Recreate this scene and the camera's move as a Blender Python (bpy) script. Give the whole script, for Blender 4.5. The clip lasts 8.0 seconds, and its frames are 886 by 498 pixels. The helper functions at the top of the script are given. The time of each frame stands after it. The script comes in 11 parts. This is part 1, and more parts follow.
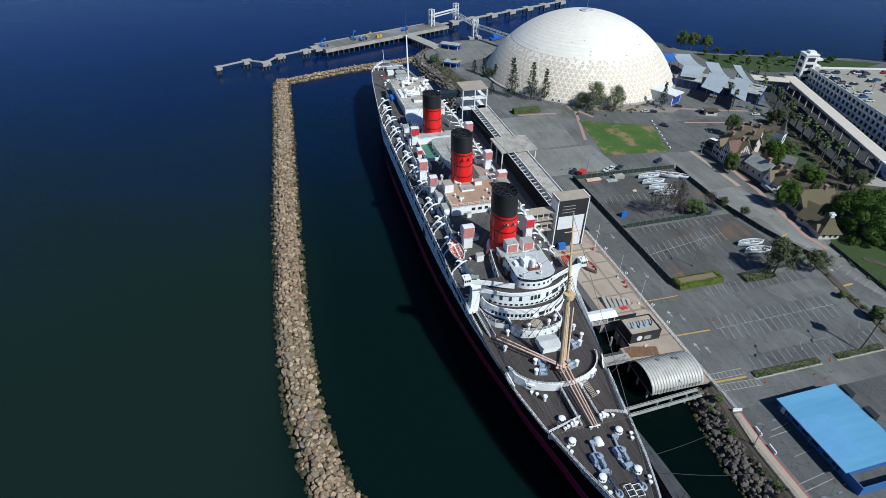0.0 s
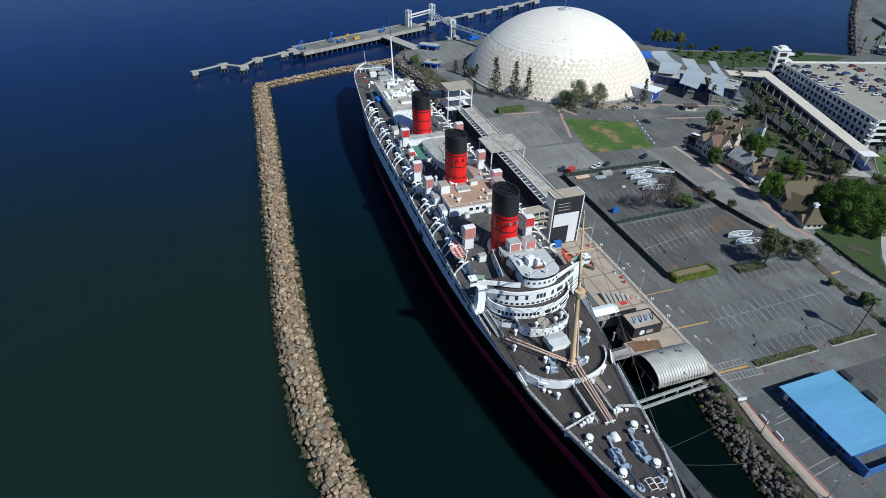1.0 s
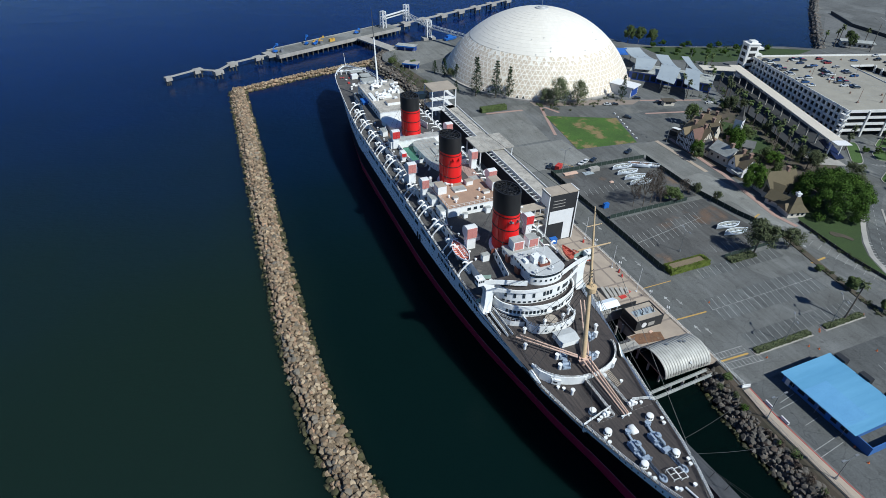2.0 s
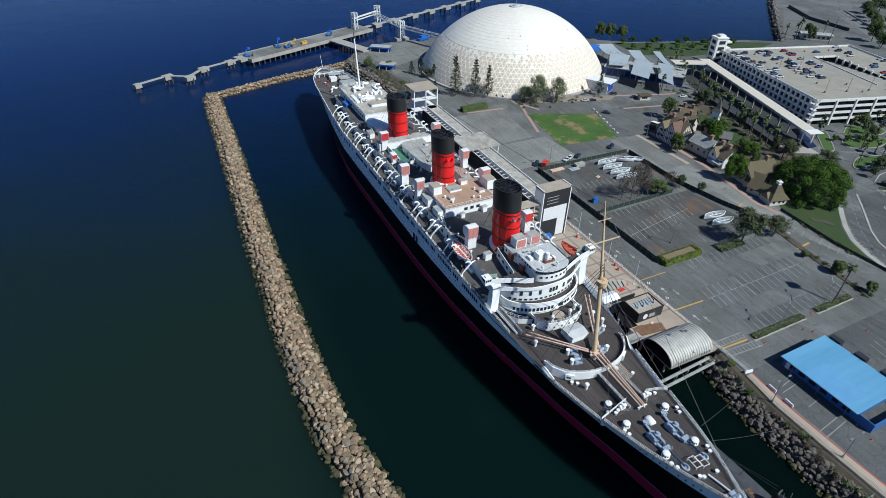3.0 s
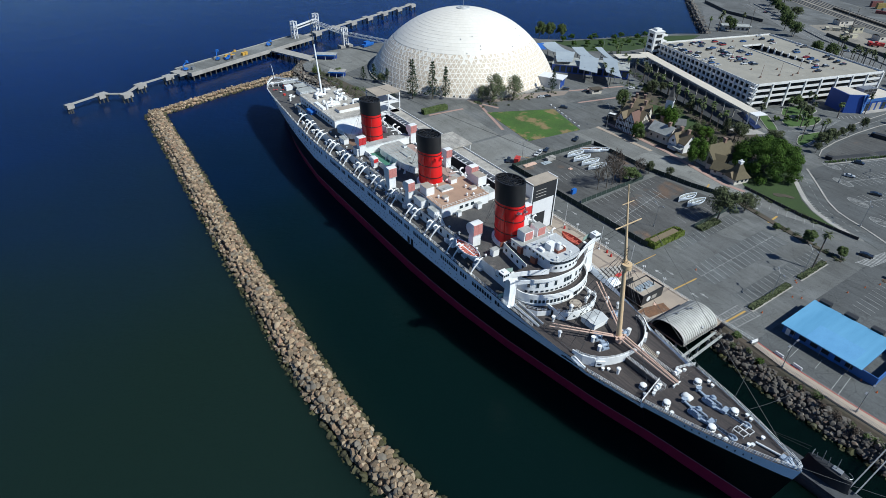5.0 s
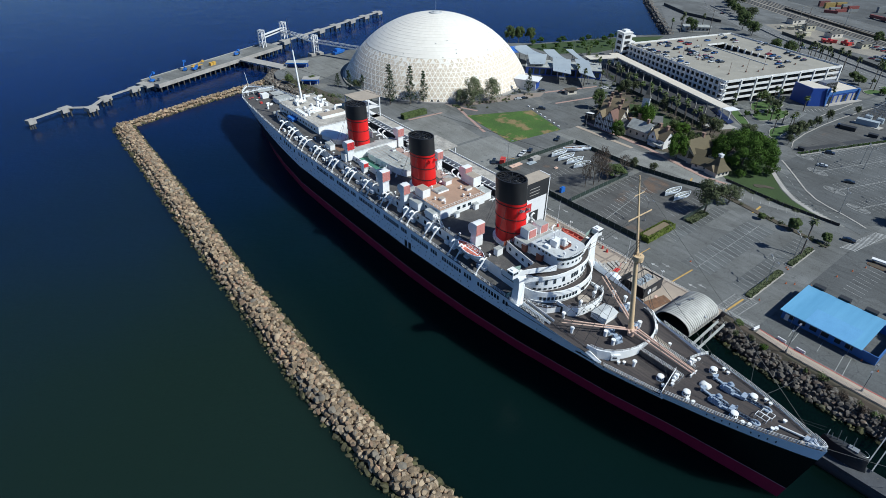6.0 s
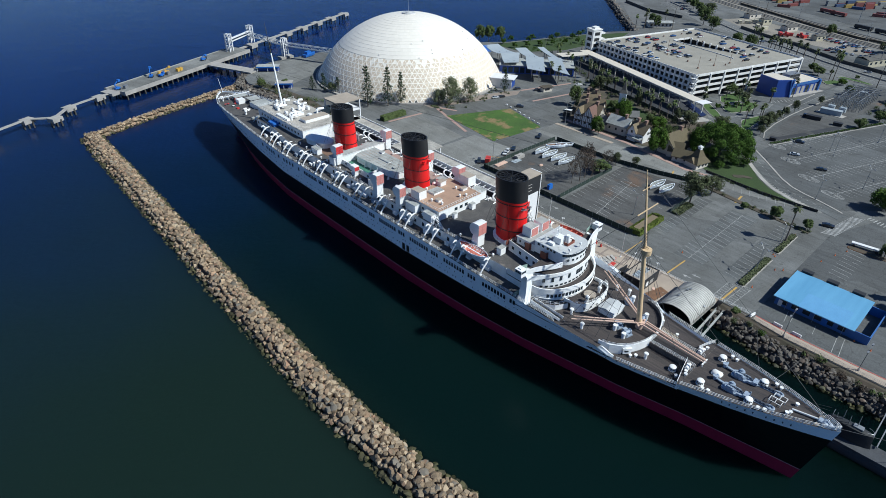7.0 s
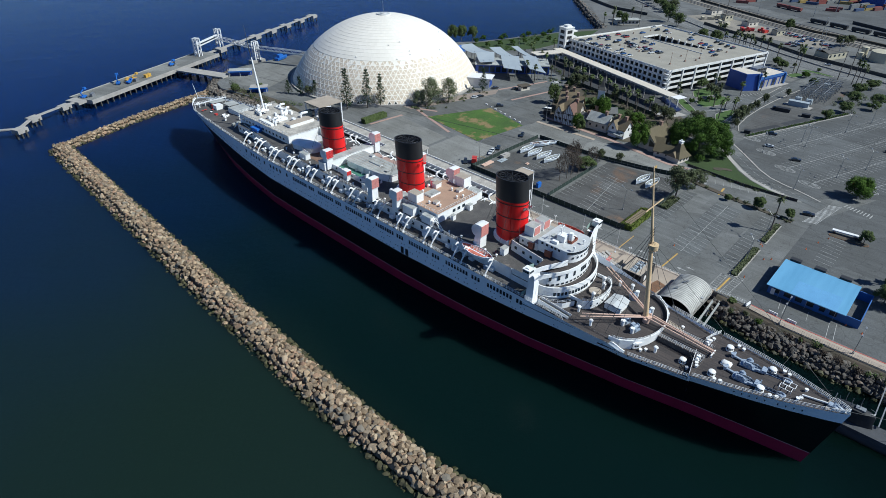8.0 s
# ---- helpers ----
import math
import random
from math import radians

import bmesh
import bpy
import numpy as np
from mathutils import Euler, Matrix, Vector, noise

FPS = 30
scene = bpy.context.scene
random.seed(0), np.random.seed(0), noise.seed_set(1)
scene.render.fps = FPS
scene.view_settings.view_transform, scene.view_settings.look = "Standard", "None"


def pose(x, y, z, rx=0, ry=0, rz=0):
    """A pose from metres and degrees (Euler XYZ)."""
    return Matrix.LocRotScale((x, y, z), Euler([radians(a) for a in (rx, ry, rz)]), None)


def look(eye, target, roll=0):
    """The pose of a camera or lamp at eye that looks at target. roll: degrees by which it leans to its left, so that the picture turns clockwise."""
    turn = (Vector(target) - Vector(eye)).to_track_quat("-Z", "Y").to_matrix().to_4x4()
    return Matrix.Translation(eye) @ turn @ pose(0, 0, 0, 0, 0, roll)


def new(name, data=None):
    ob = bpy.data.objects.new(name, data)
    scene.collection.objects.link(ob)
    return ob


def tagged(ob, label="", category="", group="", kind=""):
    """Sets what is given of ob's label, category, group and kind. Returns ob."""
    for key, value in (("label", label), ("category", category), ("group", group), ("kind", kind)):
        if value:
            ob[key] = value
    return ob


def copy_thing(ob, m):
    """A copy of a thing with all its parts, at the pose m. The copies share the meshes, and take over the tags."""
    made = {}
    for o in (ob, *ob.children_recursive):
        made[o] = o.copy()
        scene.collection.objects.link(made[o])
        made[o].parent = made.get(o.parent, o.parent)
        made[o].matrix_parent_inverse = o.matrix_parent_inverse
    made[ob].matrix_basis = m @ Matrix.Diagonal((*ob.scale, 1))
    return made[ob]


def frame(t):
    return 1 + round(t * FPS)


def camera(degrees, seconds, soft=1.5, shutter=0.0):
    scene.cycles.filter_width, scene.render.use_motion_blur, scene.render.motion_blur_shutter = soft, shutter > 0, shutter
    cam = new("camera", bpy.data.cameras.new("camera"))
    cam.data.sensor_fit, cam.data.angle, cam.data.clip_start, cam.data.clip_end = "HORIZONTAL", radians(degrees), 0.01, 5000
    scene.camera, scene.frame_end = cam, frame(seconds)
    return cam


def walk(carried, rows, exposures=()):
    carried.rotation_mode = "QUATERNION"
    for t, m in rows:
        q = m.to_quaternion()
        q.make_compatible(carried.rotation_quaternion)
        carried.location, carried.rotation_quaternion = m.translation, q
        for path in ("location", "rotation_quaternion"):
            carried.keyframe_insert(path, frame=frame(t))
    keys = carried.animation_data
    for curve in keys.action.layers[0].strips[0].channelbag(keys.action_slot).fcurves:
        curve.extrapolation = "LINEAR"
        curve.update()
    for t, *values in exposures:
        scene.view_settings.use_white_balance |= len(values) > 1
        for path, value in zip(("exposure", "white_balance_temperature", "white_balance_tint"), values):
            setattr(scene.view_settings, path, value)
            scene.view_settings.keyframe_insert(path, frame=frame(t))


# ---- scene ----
cam = camera(75.9, 8.0, soft=0.5)
PATH = [
    (0, (-57.662, -40.322, 128.264), (-57.216, -38.763, 127.094), 1.2),
    (0.5, (-61.543, -38.744, 128.17), (-61.052, -37.197, 127.001), 1.2),
    (1, (-65.708, -36.969, 127.756), (-65.172, -35.435, 126.589), 1.3),
    (1.5, (-70.157, -35.091, 127.629), (-69.574, -33.574, 126.463), 1.3),
    (3, (-83.185, -28.112, 126.616), (-82.454, -26.656, 125.455), 1.2),
    (3.5, (-87.885, -25.119, 125.98), (-87.101, -23.69, 124.82), 1.1),
    (4, (-92.233, -22.386, 124.921), (-91.399, -20.98, 123.768), 1.1),
    (4.5, (-96.728, -19.163, 123.729), (-95.842, -17.783, 122.584), 1.1),
    (6, (-109.285, -8.16, 118.509), (-108.238, -6.865, 117.402), 0.9),
    (6.5, (-113.103, -4.178, 118.16), (-112.009, -2.92, 117.054), 0.9),
    (7, (-116.777, -0.08, 118.033), (-115.638, 1.137, 116.928), 0.8),
    (7.5, (-120.4, 4.458, 117.852), (-119.214, 5.631, 116.748), 0.8),
    (8, (-123.265, 8.197, 117.952), (-122.045, 9.334, 116.848), 0.8),
]
walk(cam, [(t, look(eye, target, roll)) for t, eye, target, roll in PATH], [(0.0, 0.0, 5330.0, 10.0), (8.0, 0.12, 5330.0, 10.0)])

# ---- world, sun, exposure ----
SUN_WAY = Vector((-14.5, 26.0, -31.0)).normalized()      # the way the sunlight travels
world = bpy.data.worlds.new("sky")
scene.world = world
world.use_nodes = True
wn = world.node_tree.nodes
sky = wn.new("ShaderNodeTexSky")
sky.sky_type, sky.sun_disc = "NISHITA", False
sky.sun_elevation = math.asin(-SUN_WAY.z)
sky.sun_rotation = math.atan2(-SUN_WAY.x, -SUN_WAY.y)
sky.altitude, sky.air_density, sky.dust_density, sky.ozone_density = 1500, 1.0, 0.0, 6.0
world.node_tree.links.new(sky.outputs[0], wn["Background"].inputs[0])
wn["Background"].inputs[1].default_value = 0.066
sun = new("sun", bpy.data.lights.new("sun", "SUN"))
sun.data.energy, sun.data.angle, sun.data.color = 5.1, radians(0.53), (1.0, 0.925, 0.73)
sun.matrix_world = look((60, -90, 160), Vector((60, -90, 160)) + SUN_WAY)

# ---- mesh tools ----


class Geo:
    """Collects faces of one mesh, with a material slot each."""

    def __init__(self):
        self.v, self.f, self.m = [], [], []

    def add(self, verts, faces, mat=0):
        o = len(self.v)
        self.v += [tuple(p) for p in verts]
        self.f += [tuple(i + o for i in f) for f in faces]
        self.m += [mat] * len(faces)
        return self

    def box(self, x0, x1, y0, y1, z0, z1, mat=0, top=None):
        vs = [(x0, y0, z0), (x1, y0, z0), (x1, y1, z0), (x0, y1, z0), (x0, y0, z1), (x1, y0, z1), (x1, y1, z1), (x0, y1, z1)]
        self.add(vs, [(3, 2, 1, 0), (0, 1, 5, 4), (1, 2, 6, 5), (2, 3, 7, 6), (3, 0, 4, 7)], mat)
        o = len(self.v) - 8
        self.f.append((o + 4, o + 5, o + 6, o + 7))
        self.m.append(mat if top is None else top)
        return self

    def obox(self, cx, cy, z0, lx, ly, lz, deg=0, mat=0, top=None):
        c, s = math.cos(radians(deg)), math.sin(radians(deg))
        o = len(self.v)
        self.box(-lx / 2, lx / 2, -ly / 2, ly / 2, z0, z0 + lz, mat, top)
        self.v[o:] = [(cx + c * x - s * y, cy + s * x + c * y, z) for x, y, z in self.v[o:]]
        return self

    def beam(self, p, q, w, h, mat=0):
        """A bar of rectangular section from p to q."""
        p, q = Vector(p), Vector(q)
        d = (q - p).normalized()
        up = Vector((0, 0, 1)) if abs(d.z) < 0.95 else Vector((0, 1, 0))
        r = d.cross(up).normalized() * (w / 2)
        u = r.cross(d).normalized() * (h / 2)
        vs = [a + b * r + c * u for a in (p, q) for b, c in ((-1, -1), (1, -1), (1, 1), (-1, 1))]
        return self.add(vs, [(3, 2, 1, 0), (4, 5, 6, 7), (0, 1, 5, 4), (1, 2, 6, 5), (2, 3, 7, 6), (3, 0, 4, 7)], mat)

    def prism(self, poly, z0, z1, mat=0, top=None, base=True):
        n = len(poly)
        vs = [(x, y, z0) for x, y in poly] + [(x, y, z1) for x, y in poly]
        self.add(vs, [(i, (i + 1) % n, n + (i + 1) % n, n + i) for i in range(n)], mat)
        o = len(self.v) - 2 * n
        self.f.append(tuple(o + n + i for i in range(n)))
        self.m.append(mat if top is None else top)
        if base:
            self.f.append(tuple(o + n - 1 - i for i in range(n)))
            self.m.append(mat)
        return self

    def cyl(self, p, q, r0, r1=None, n=10, mat=0, caps=True):
        p, q = Vector(p), Vector(q)
        r1 = r0 if r1 is None else r1
        d = (q - p).normalized()
        a = d.orthogonal().normalized()
        b = d.cross(a)
        ring = [math.cos(2 * math.pi * i / n) * a + math.sin(2 * math.pi * i / n) * b for i in range(n)]
        fs = [(i, (i + 1) % n, n + (i + 1) % n, n + i) for i in range(n)]
        if caps:
            fs += [tuple(range(n - 1, -1, -1)), tuple(range(n, 2 * n))]
        return self.add([p + r0 * e for e in ring] + [q + r1 * e for e in ring], fs, mat)

    def tube(self, pts, r, n=6, mat=0):
        pts = [Vector(p) for p in pts]
        rs = r if isinstance(r, (list, tuple)) else [r] * len(pts)
        rings = []
        a = None
        for i, p in enumerate(pts):
            d = (pts[min(i + 1, len(pts) - 1)] - pts[max(i - 1, 0)]).normalized()
            a = d.orthogonal().normalized() if a is None else (a - d * a.dot(d)).normalized()
            b = d.cross(a)
            rings.append([p + rs[i] * (math.cos(2 * math.pi * k / n) * a + math.sin(2 * math.pi * k / n) * b) for k in range(n)])
        return self.loft(rings, mat=mat, caps=True)

    def loft(self, rings, mat=0, caps=False, closed=True):
        n = len(rings[0])
        vs = [p for ring in rings for p in ring]
        fs = []
        for j in range(len(rings) - 1):
            for i in range(n if closed else n - 1):
                fs.append((j * n + i, j * n + (i + 1) % n, (j + 1) * n + (i + 1) % n, (j + 1) * n + i))
        if caps:
            fs += [tuple(range(n - 1, -1, -1)), tuple((len(rings) - 1) * n + i for i in range(n))]
        return self.add(vs, fs, mat)

    def ball(self, c, rx, ry=None, rz=None, n=10, m=6, mat=0, low=-0.5):
        """An ellipsoid; low=0 gives its upper half."""
        ry, rz = ry or rx, rz or rx
        rings = []
        for j in range(m + 1):
            t = math.pi * (low + (0.5 - low) * j / m)
            k = max(math.cos(t), 0.001)
            rings.append([(c[0] + rx * k * math.cos(2 * math.pi * i / n), c[1] + ry * k * math.sin(2 * math.pi * i / n), c[2] + rz * math.sin(t)) for i in range(n)])
        return self.loft(rings, mat=mat, caps=True)

    def quad(self, a, b, c, d, mat=0):
        return self.add([a, b, c, d], [(0, 1, 2, 3)], mat)

    def data(self, name, mats, smooth=None):
        me = bpy.data.meshes.new(name)
        me.from_pydata(self.v, [], self.f)
        for m in mats:
            me.materials.append(m)
        if len(mats) > 1:
            me.polygons.foreach_set("material_index", self.m)
        if smooth is not None:
            me.polygons.foreach_set("use_smooth", [True] * len(me.polygons))
            me.set_sharp_from_angle(angle=radians(smooth))
        me.update()
        return me


def part(name, geo, mats, parent=None, label="", smooth=None, kind="", at=None):
    mats = mats if isinstance(mats, (list, tuple)) else [mats]
    ob = new(name, geo.data(name, mats, smooth) if isinstance(geo, Geo) else geo)
    if parent is not None:
        ob.parent = parent
    if at is not None:
        ob.matrix_basis = at
    return tagged(ob, label=label, kind=kind)


def thing(name, label, category, at=None, group="", kind=""):
    ob = new(name)
    ob.empty_display_size = 0.5
    if at is not None:
        ob.matrix_basis = at
    return tagged(ob, label, category, group, kind)


def solo(name, geo, mats, label, category="", kind="", group="", smooth=None, at=None):
    ob = part(name, geo, mats, smooth=smooth, at=at)
    return tagged(ob, label, category, group, kind)


def turn(xs, ys, x):
    return float(np.interp(x, xs, ys))


# ---- materials ----


def material(name, colour, rough=0.6, metal=0.0, second=None, scale=0.5, fine=6.0, amount=0.5, grain=0.12, bump=0.1, streak=None, spot=None, random_shade=0.0, spec=0.5):
    """A worn surface: two tones mixed by a broad noise, a fine grain, relief, optional streaks (x, y, z stretch) and spots (colour, scale, edge)."""
    m = bpy.data.materials.new(name)
    m.use_nodes = True
    nt = m.node_tree
    bsdf = nt.nodes["Principled BSDF"]
    bsdf.inputs["Roughness"].default_value = rough
    bsdf.inputs["Metallic"].default_value = metal
    bsdf.inputs["Specular IOR Level"].default_value = spec
    coord = nt.nodes.new("ShaderNodeTexCoord")
    src = coord.outputs["Object"]
    if streak:
        mp = nt.nodes.new("ShaderNodeMapping")
        mp.inputs["Scale"].default_value = streak
        nt.links.new(src, mp.inputs[0])
        broad_in = mp.outputs[0]
    else:
        broad_in = src

    def noise_node(s, detail, vec):
        n = nt.nodes.new("ShaderNodeTexNoise")
        n.inputs["Scale"].default_value, n.inputs["Detail"].default_value = s, detail
        n.inputs["Roughness"].default_value = 0.6
        nt.links.new(vec, n.inputs["Vector"])
        return n

    def mixed(a, b, fac, kind="MIX"):
        x = nt.nodes.new("ShaderNodeMix")
        x.data_type, x.blend_type = "RGBA", kind
        for sock, val in ((x.inputs[0], fac), (x.inputs[6], a), (x.inputs[7], b)):
            if hasattr(val, "links"):
                nt.links.new(val, sock)
            else:
                sock.default_value = val if not isinstance(val, tuple) else (*val, 1)
        return x.outputs[2]

    def curve(val, lo, hi, a, b):
        r = nt.nodes.new("ShaderNodeMapRange")
        r.inputs[1].default_value, r.inputs[2].default_value, r.inputs[3].default_value, r.inputs[4].default_value = lo, hi, a, b
        nt.links.new(val, r.inputs[0])
        return r.outputs[0]

    broad = noise_node(scale, 6, broad_in)
    small = noise_node(fine, 4, src)
    second = second or tuple(c * 0.7 for c in colour)
    col = mixed(colour, second, curve(broad.outputs[0], 0.35, 0.68, 0.0, amount))
    if spot:
        sp = noise_node(spot[1], 5, src)
        col = mixed(col, spot[0], curve(sp.outputs[0], spot[2], spot[2] + 0.08, 0.0, 0.85))
    col = mixed(col, curve_rgb(nt, curve(small.outputs[0], 0.3, 0.7, 1 - grain, 1 + grain)), 1.0, "MULTIPLY")
    if random_shade:
        info = nt.nodes.new("ShaderNodeObjectInfo")
        col = mixed(col, curve_rgb(nt, curve(info.outputs["Random"], 0, 1, 1 - random_shade, 1 + random_shade)), 1.0, "MULTIPLY")
    nt.links.new(col, bsdf.inputs["Base Color"])
    if bump:
        bp = nt.nodes.new("ShaderNodeBump")
        bp.inputs["Strength"].default_value, bp.inputs["Distance"].default_value = bump, 0.05
        nt.links.new(small.outputs[0], bp.inputs["Height"])
        nt.links.new(bp.outputs[0], bsdf.inputs["Normal"])
    return m


def curve_rgb(nt, value):
    c = nt.nodes.new("ShaderNodeCombineColor")
    for i in range(3):
        nt.links.new(value, c.inputs[i])
    return c.outputs[0]


def islands(m, lo, hi):
    """Lets every loose piece of a joined mesh have a shade of its own."""
    nt = m.node_tree
    bsdf = nt.nodes["Principled BSDF"]
    old = bsdf.inputs["Base Color"].links[0].from_socket
    g = nt.nodes.new("ShaderNodeNewGeometry")
    r = nt.nodes.new("ShaderNodeMapRange")
    r.inputs[3].default_value, r.inputs[4].default_value = lo, hi
    nt.links.new(g.outputs["Random Per Island"], r.inputs[0])
    x = nt.nodes.new("ShaderNodeMix")
    x.data_type, x.blend_type = "RGBA", "MULTIPLY"
    x.inputs[0].default_value = 1.0
    nt.links.new(old, x.inputs[6])
    nt.links.new(curve_rgb(nt, r.outputs[0]), x.inputs[7])
    nt.links.new(x.outputs[2], bsdf.inputs["Base Color"])
    return m


def water_material():
    m = bpy.data.materials.new("harbour_water")
    m.use_nodes = True
    nt = m.node_tree
    b = nt.nodes["Principled BSDF"]
    b.inputs["Roughness"].default_value = 0.08
    b.inputs["IOR"].default_value = 1.33
    b.subsurface_method = "BURLEY"
    b.inputs["Subsurface Weight"].default_value = 1.0
    b.inputs["Subsurface Radius"].default_value = (0.7, 1.0, 0.9)
    b.inputs["Subsurface Scale"].default_value = 5.0
    b.inputs["Specular IOR Level"].default_value = 0.10
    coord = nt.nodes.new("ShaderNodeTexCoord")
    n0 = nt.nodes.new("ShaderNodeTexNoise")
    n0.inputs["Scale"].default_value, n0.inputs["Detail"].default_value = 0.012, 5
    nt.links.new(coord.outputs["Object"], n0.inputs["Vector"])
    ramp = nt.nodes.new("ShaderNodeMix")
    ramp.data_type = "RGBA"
    # green near, the sky's blue reflection painted in towards the open harbour
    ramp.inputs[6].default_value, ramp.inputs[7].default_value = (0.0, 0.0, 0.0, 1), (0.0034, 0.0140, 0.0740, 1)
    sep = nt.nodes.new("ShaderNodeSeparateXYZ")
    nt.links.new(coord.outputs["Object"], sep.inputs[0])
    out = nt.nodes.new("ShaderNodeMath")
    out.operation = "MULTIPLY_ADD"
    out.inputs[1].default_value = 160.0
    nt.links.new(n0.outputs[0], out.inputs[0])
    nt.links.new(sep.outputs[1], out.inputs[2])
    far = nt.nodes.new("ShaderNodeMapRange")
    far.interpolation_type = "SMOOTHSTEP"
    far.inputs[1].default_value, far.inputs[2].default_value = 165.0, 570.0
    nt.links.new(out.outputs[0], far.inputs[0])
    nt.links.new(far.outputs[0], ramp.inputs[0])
    # lighter outside the breakwater, darker in the sheltered basin
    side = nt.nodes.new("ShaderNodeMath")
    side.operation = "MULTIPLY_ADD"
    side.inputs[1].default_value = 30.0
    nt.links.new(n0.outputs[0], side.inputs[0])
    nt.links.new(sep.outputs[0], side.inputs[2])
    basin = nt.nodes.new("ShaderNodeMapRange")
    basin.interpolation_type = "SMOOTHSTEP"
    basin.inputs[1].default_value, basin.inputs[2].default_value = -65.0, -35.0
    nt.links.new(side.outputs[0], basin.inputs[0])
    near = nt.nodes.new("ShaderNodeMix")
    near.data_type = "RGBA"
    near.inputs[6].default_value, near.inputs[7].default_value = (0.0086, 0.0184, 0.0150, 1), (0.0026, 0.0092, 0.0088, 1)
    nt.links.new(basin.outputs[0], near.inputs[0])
    # darkest in the narrow dock between ship and bank, dark reflection put into colour
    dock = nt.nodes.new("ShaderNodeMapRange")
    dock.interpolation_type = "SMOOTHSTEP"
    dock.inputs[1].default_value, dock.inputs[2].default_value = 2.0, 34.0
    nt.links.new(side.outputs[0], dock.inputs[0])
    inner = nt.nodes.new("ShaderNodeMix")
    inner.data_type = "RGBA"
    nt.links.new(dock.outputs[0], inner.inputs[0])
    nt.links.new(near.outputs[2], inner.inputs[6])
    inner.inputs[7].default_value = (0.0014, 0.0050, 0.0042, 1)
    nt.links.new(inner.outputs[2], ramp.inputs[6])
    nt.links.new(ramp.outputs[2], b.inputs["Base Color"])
    last = None
    for s, d, k, stretch in ((0.35, 0.5, 0.19, (1, 2.2, 1)), (1.6, 0.16, 0.24, (1, 1.8, 1)), (0.05, 0.7, 0.28, (1, 1, 1))):
        mp = nt.nodes.new("ShaderNodeMapping")
        mp.inputs["Scale"].default_value = stretch
        mp.inputs["Rotation"].default_value = (0, 0, 0.5)
        nt.links.new(coord.outputs["Object"], mp.inputs[0])
        n = nt.nodes.new("ShaderNodeTexNoise")
        n.inputs["Scale"].default_value, n.inputs["Detail"].default_value = s, 3
        nt.links.new(mp.outputs[0], n.inputs["Vector"])
        bp = nt.nodes.new("ShaderNodeBump")
        bp.inputs["Strength"].default_value, bp.inputs["Distance"].default_value = k, d
        nt.links.new(n.outputs[0], bp.inputs["Height"])
        if last:
            nt.links.new(last.outputs[0], bp.inputs["Normal"])
        last = bp
    nt.links.new(last.outputs[0], b.inputs["Normal"])
    return m


def glass_material(name, colour=(0.02, 0.03, 0.04)):
    m = bpy.data.materials.new(name)
    m.use_nodes = True
    b = m.node_tree.nodes["Principled BSDF"]
    b.inputs["Base Color"].default_value = (*colour, 1)
    b.inputs["Roughness"].default_value = 0.06
    return m


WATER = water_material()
WHITE = material("ship_white_paint", (0.86, 0.87, 0.87), 0.4, second=(0.68, 0.66, 0.61), scale=0.25, amount=0.6, grain=0.06, bump=0.05, spot=((0.50, 0.43, 0.34), 0.55, 0.70))
HULL_WHITE = material("hull_white_paint", (0.84, 0.90, 0.97), 0.4, second=(0.76, 0.83, 0.91), scale=0.35, amount=0.4, streak=(1, 1, 0.12), grain=0.04, bump=0.05)
HULL_BLACK = material("hull_black_paint", (0.004, 0.004, 0.006), 0.3, second=(0.008, 0.007, 0.008), scale=0.2, amount=0.7, streak=(1, 1, 0.15), grain=0.15, bump=0.06)
BOOT = material("boot_topping_red", (0.30, 0.012, 0.05), 0.5, second=(0.18, 0.010, 0.032), scale=0.3, streak=(1, 1, 0.2), grain=0.15)
LINE_PINK = material("boot_line", (0.45, 0.25, 0.25), 0.5)
FUNNEL_RED = material("funnel_red", (0.74, 0.012, 0.010), 0.36, second=(0.58, 0.012, 0.010), scale=0.3, amount=0.6, streak=(1, 1, 0.2), grain=0.05, bump=0.05)
FUNNEL_BLACK = material("funnel_black", (0.012, 0.012, 0.013), 0.5, second=(0.03, 0.028, 0.027), scale=0.4, amount=0.6, streak=(1, 1, 0.2))
DECK_TEAK = material("weathered_teak_deck", (0.070, 0.057, 0.052), 0.8, second=(0.030, 0.027, 0.028), scale=0.5, amount=0.95, fine=5, grain=0.3, streak=(4, 0.12, 1), spot=((0.15, 0.125, 0.11), 0.5, 0.67))
DECK_GREY = material("grey_deck_coating", (0.095, 0.089, 0.084), 0.8, second=(0.052, 0.050, 0.050), scale=0.25, amount=0.9, fine=3, grain=0.25, spot=((0.18, 0.16, 0.14), 0.35, 0.63))
DECK_BROWN = material("brown_deck", (0.20, 0.125, 0.085), 0.8, second=(0.13, 0.085, 0.06), scale=0.3, amount=0.7)
ROOF_TAN = material("tan_roof_membrane", (0.40, 0.34, 0.27), 0.85, second=(0.28, 0.24, 0.2), scale=0.2, amount=0.8, spot=((0.2, 0.17, 0.14), 0.25, 0.66))
ROOF_DARK = material("dark_shed_roof", (0.10, 0.095, 0.085), 0.8, second=(0.06, 0.057, 0.052), scale=0.3, amount=0.9)
ROOF_GREY = material("pale_grey_roof", (0.40, 0.41, 0.39), 0.8, second=(0.24, 0.25, 0.24), scale=0.3, amount=0.9, grain=0.2, spot=((0.17, 0.165, 0.155), 0.4, 0.62))
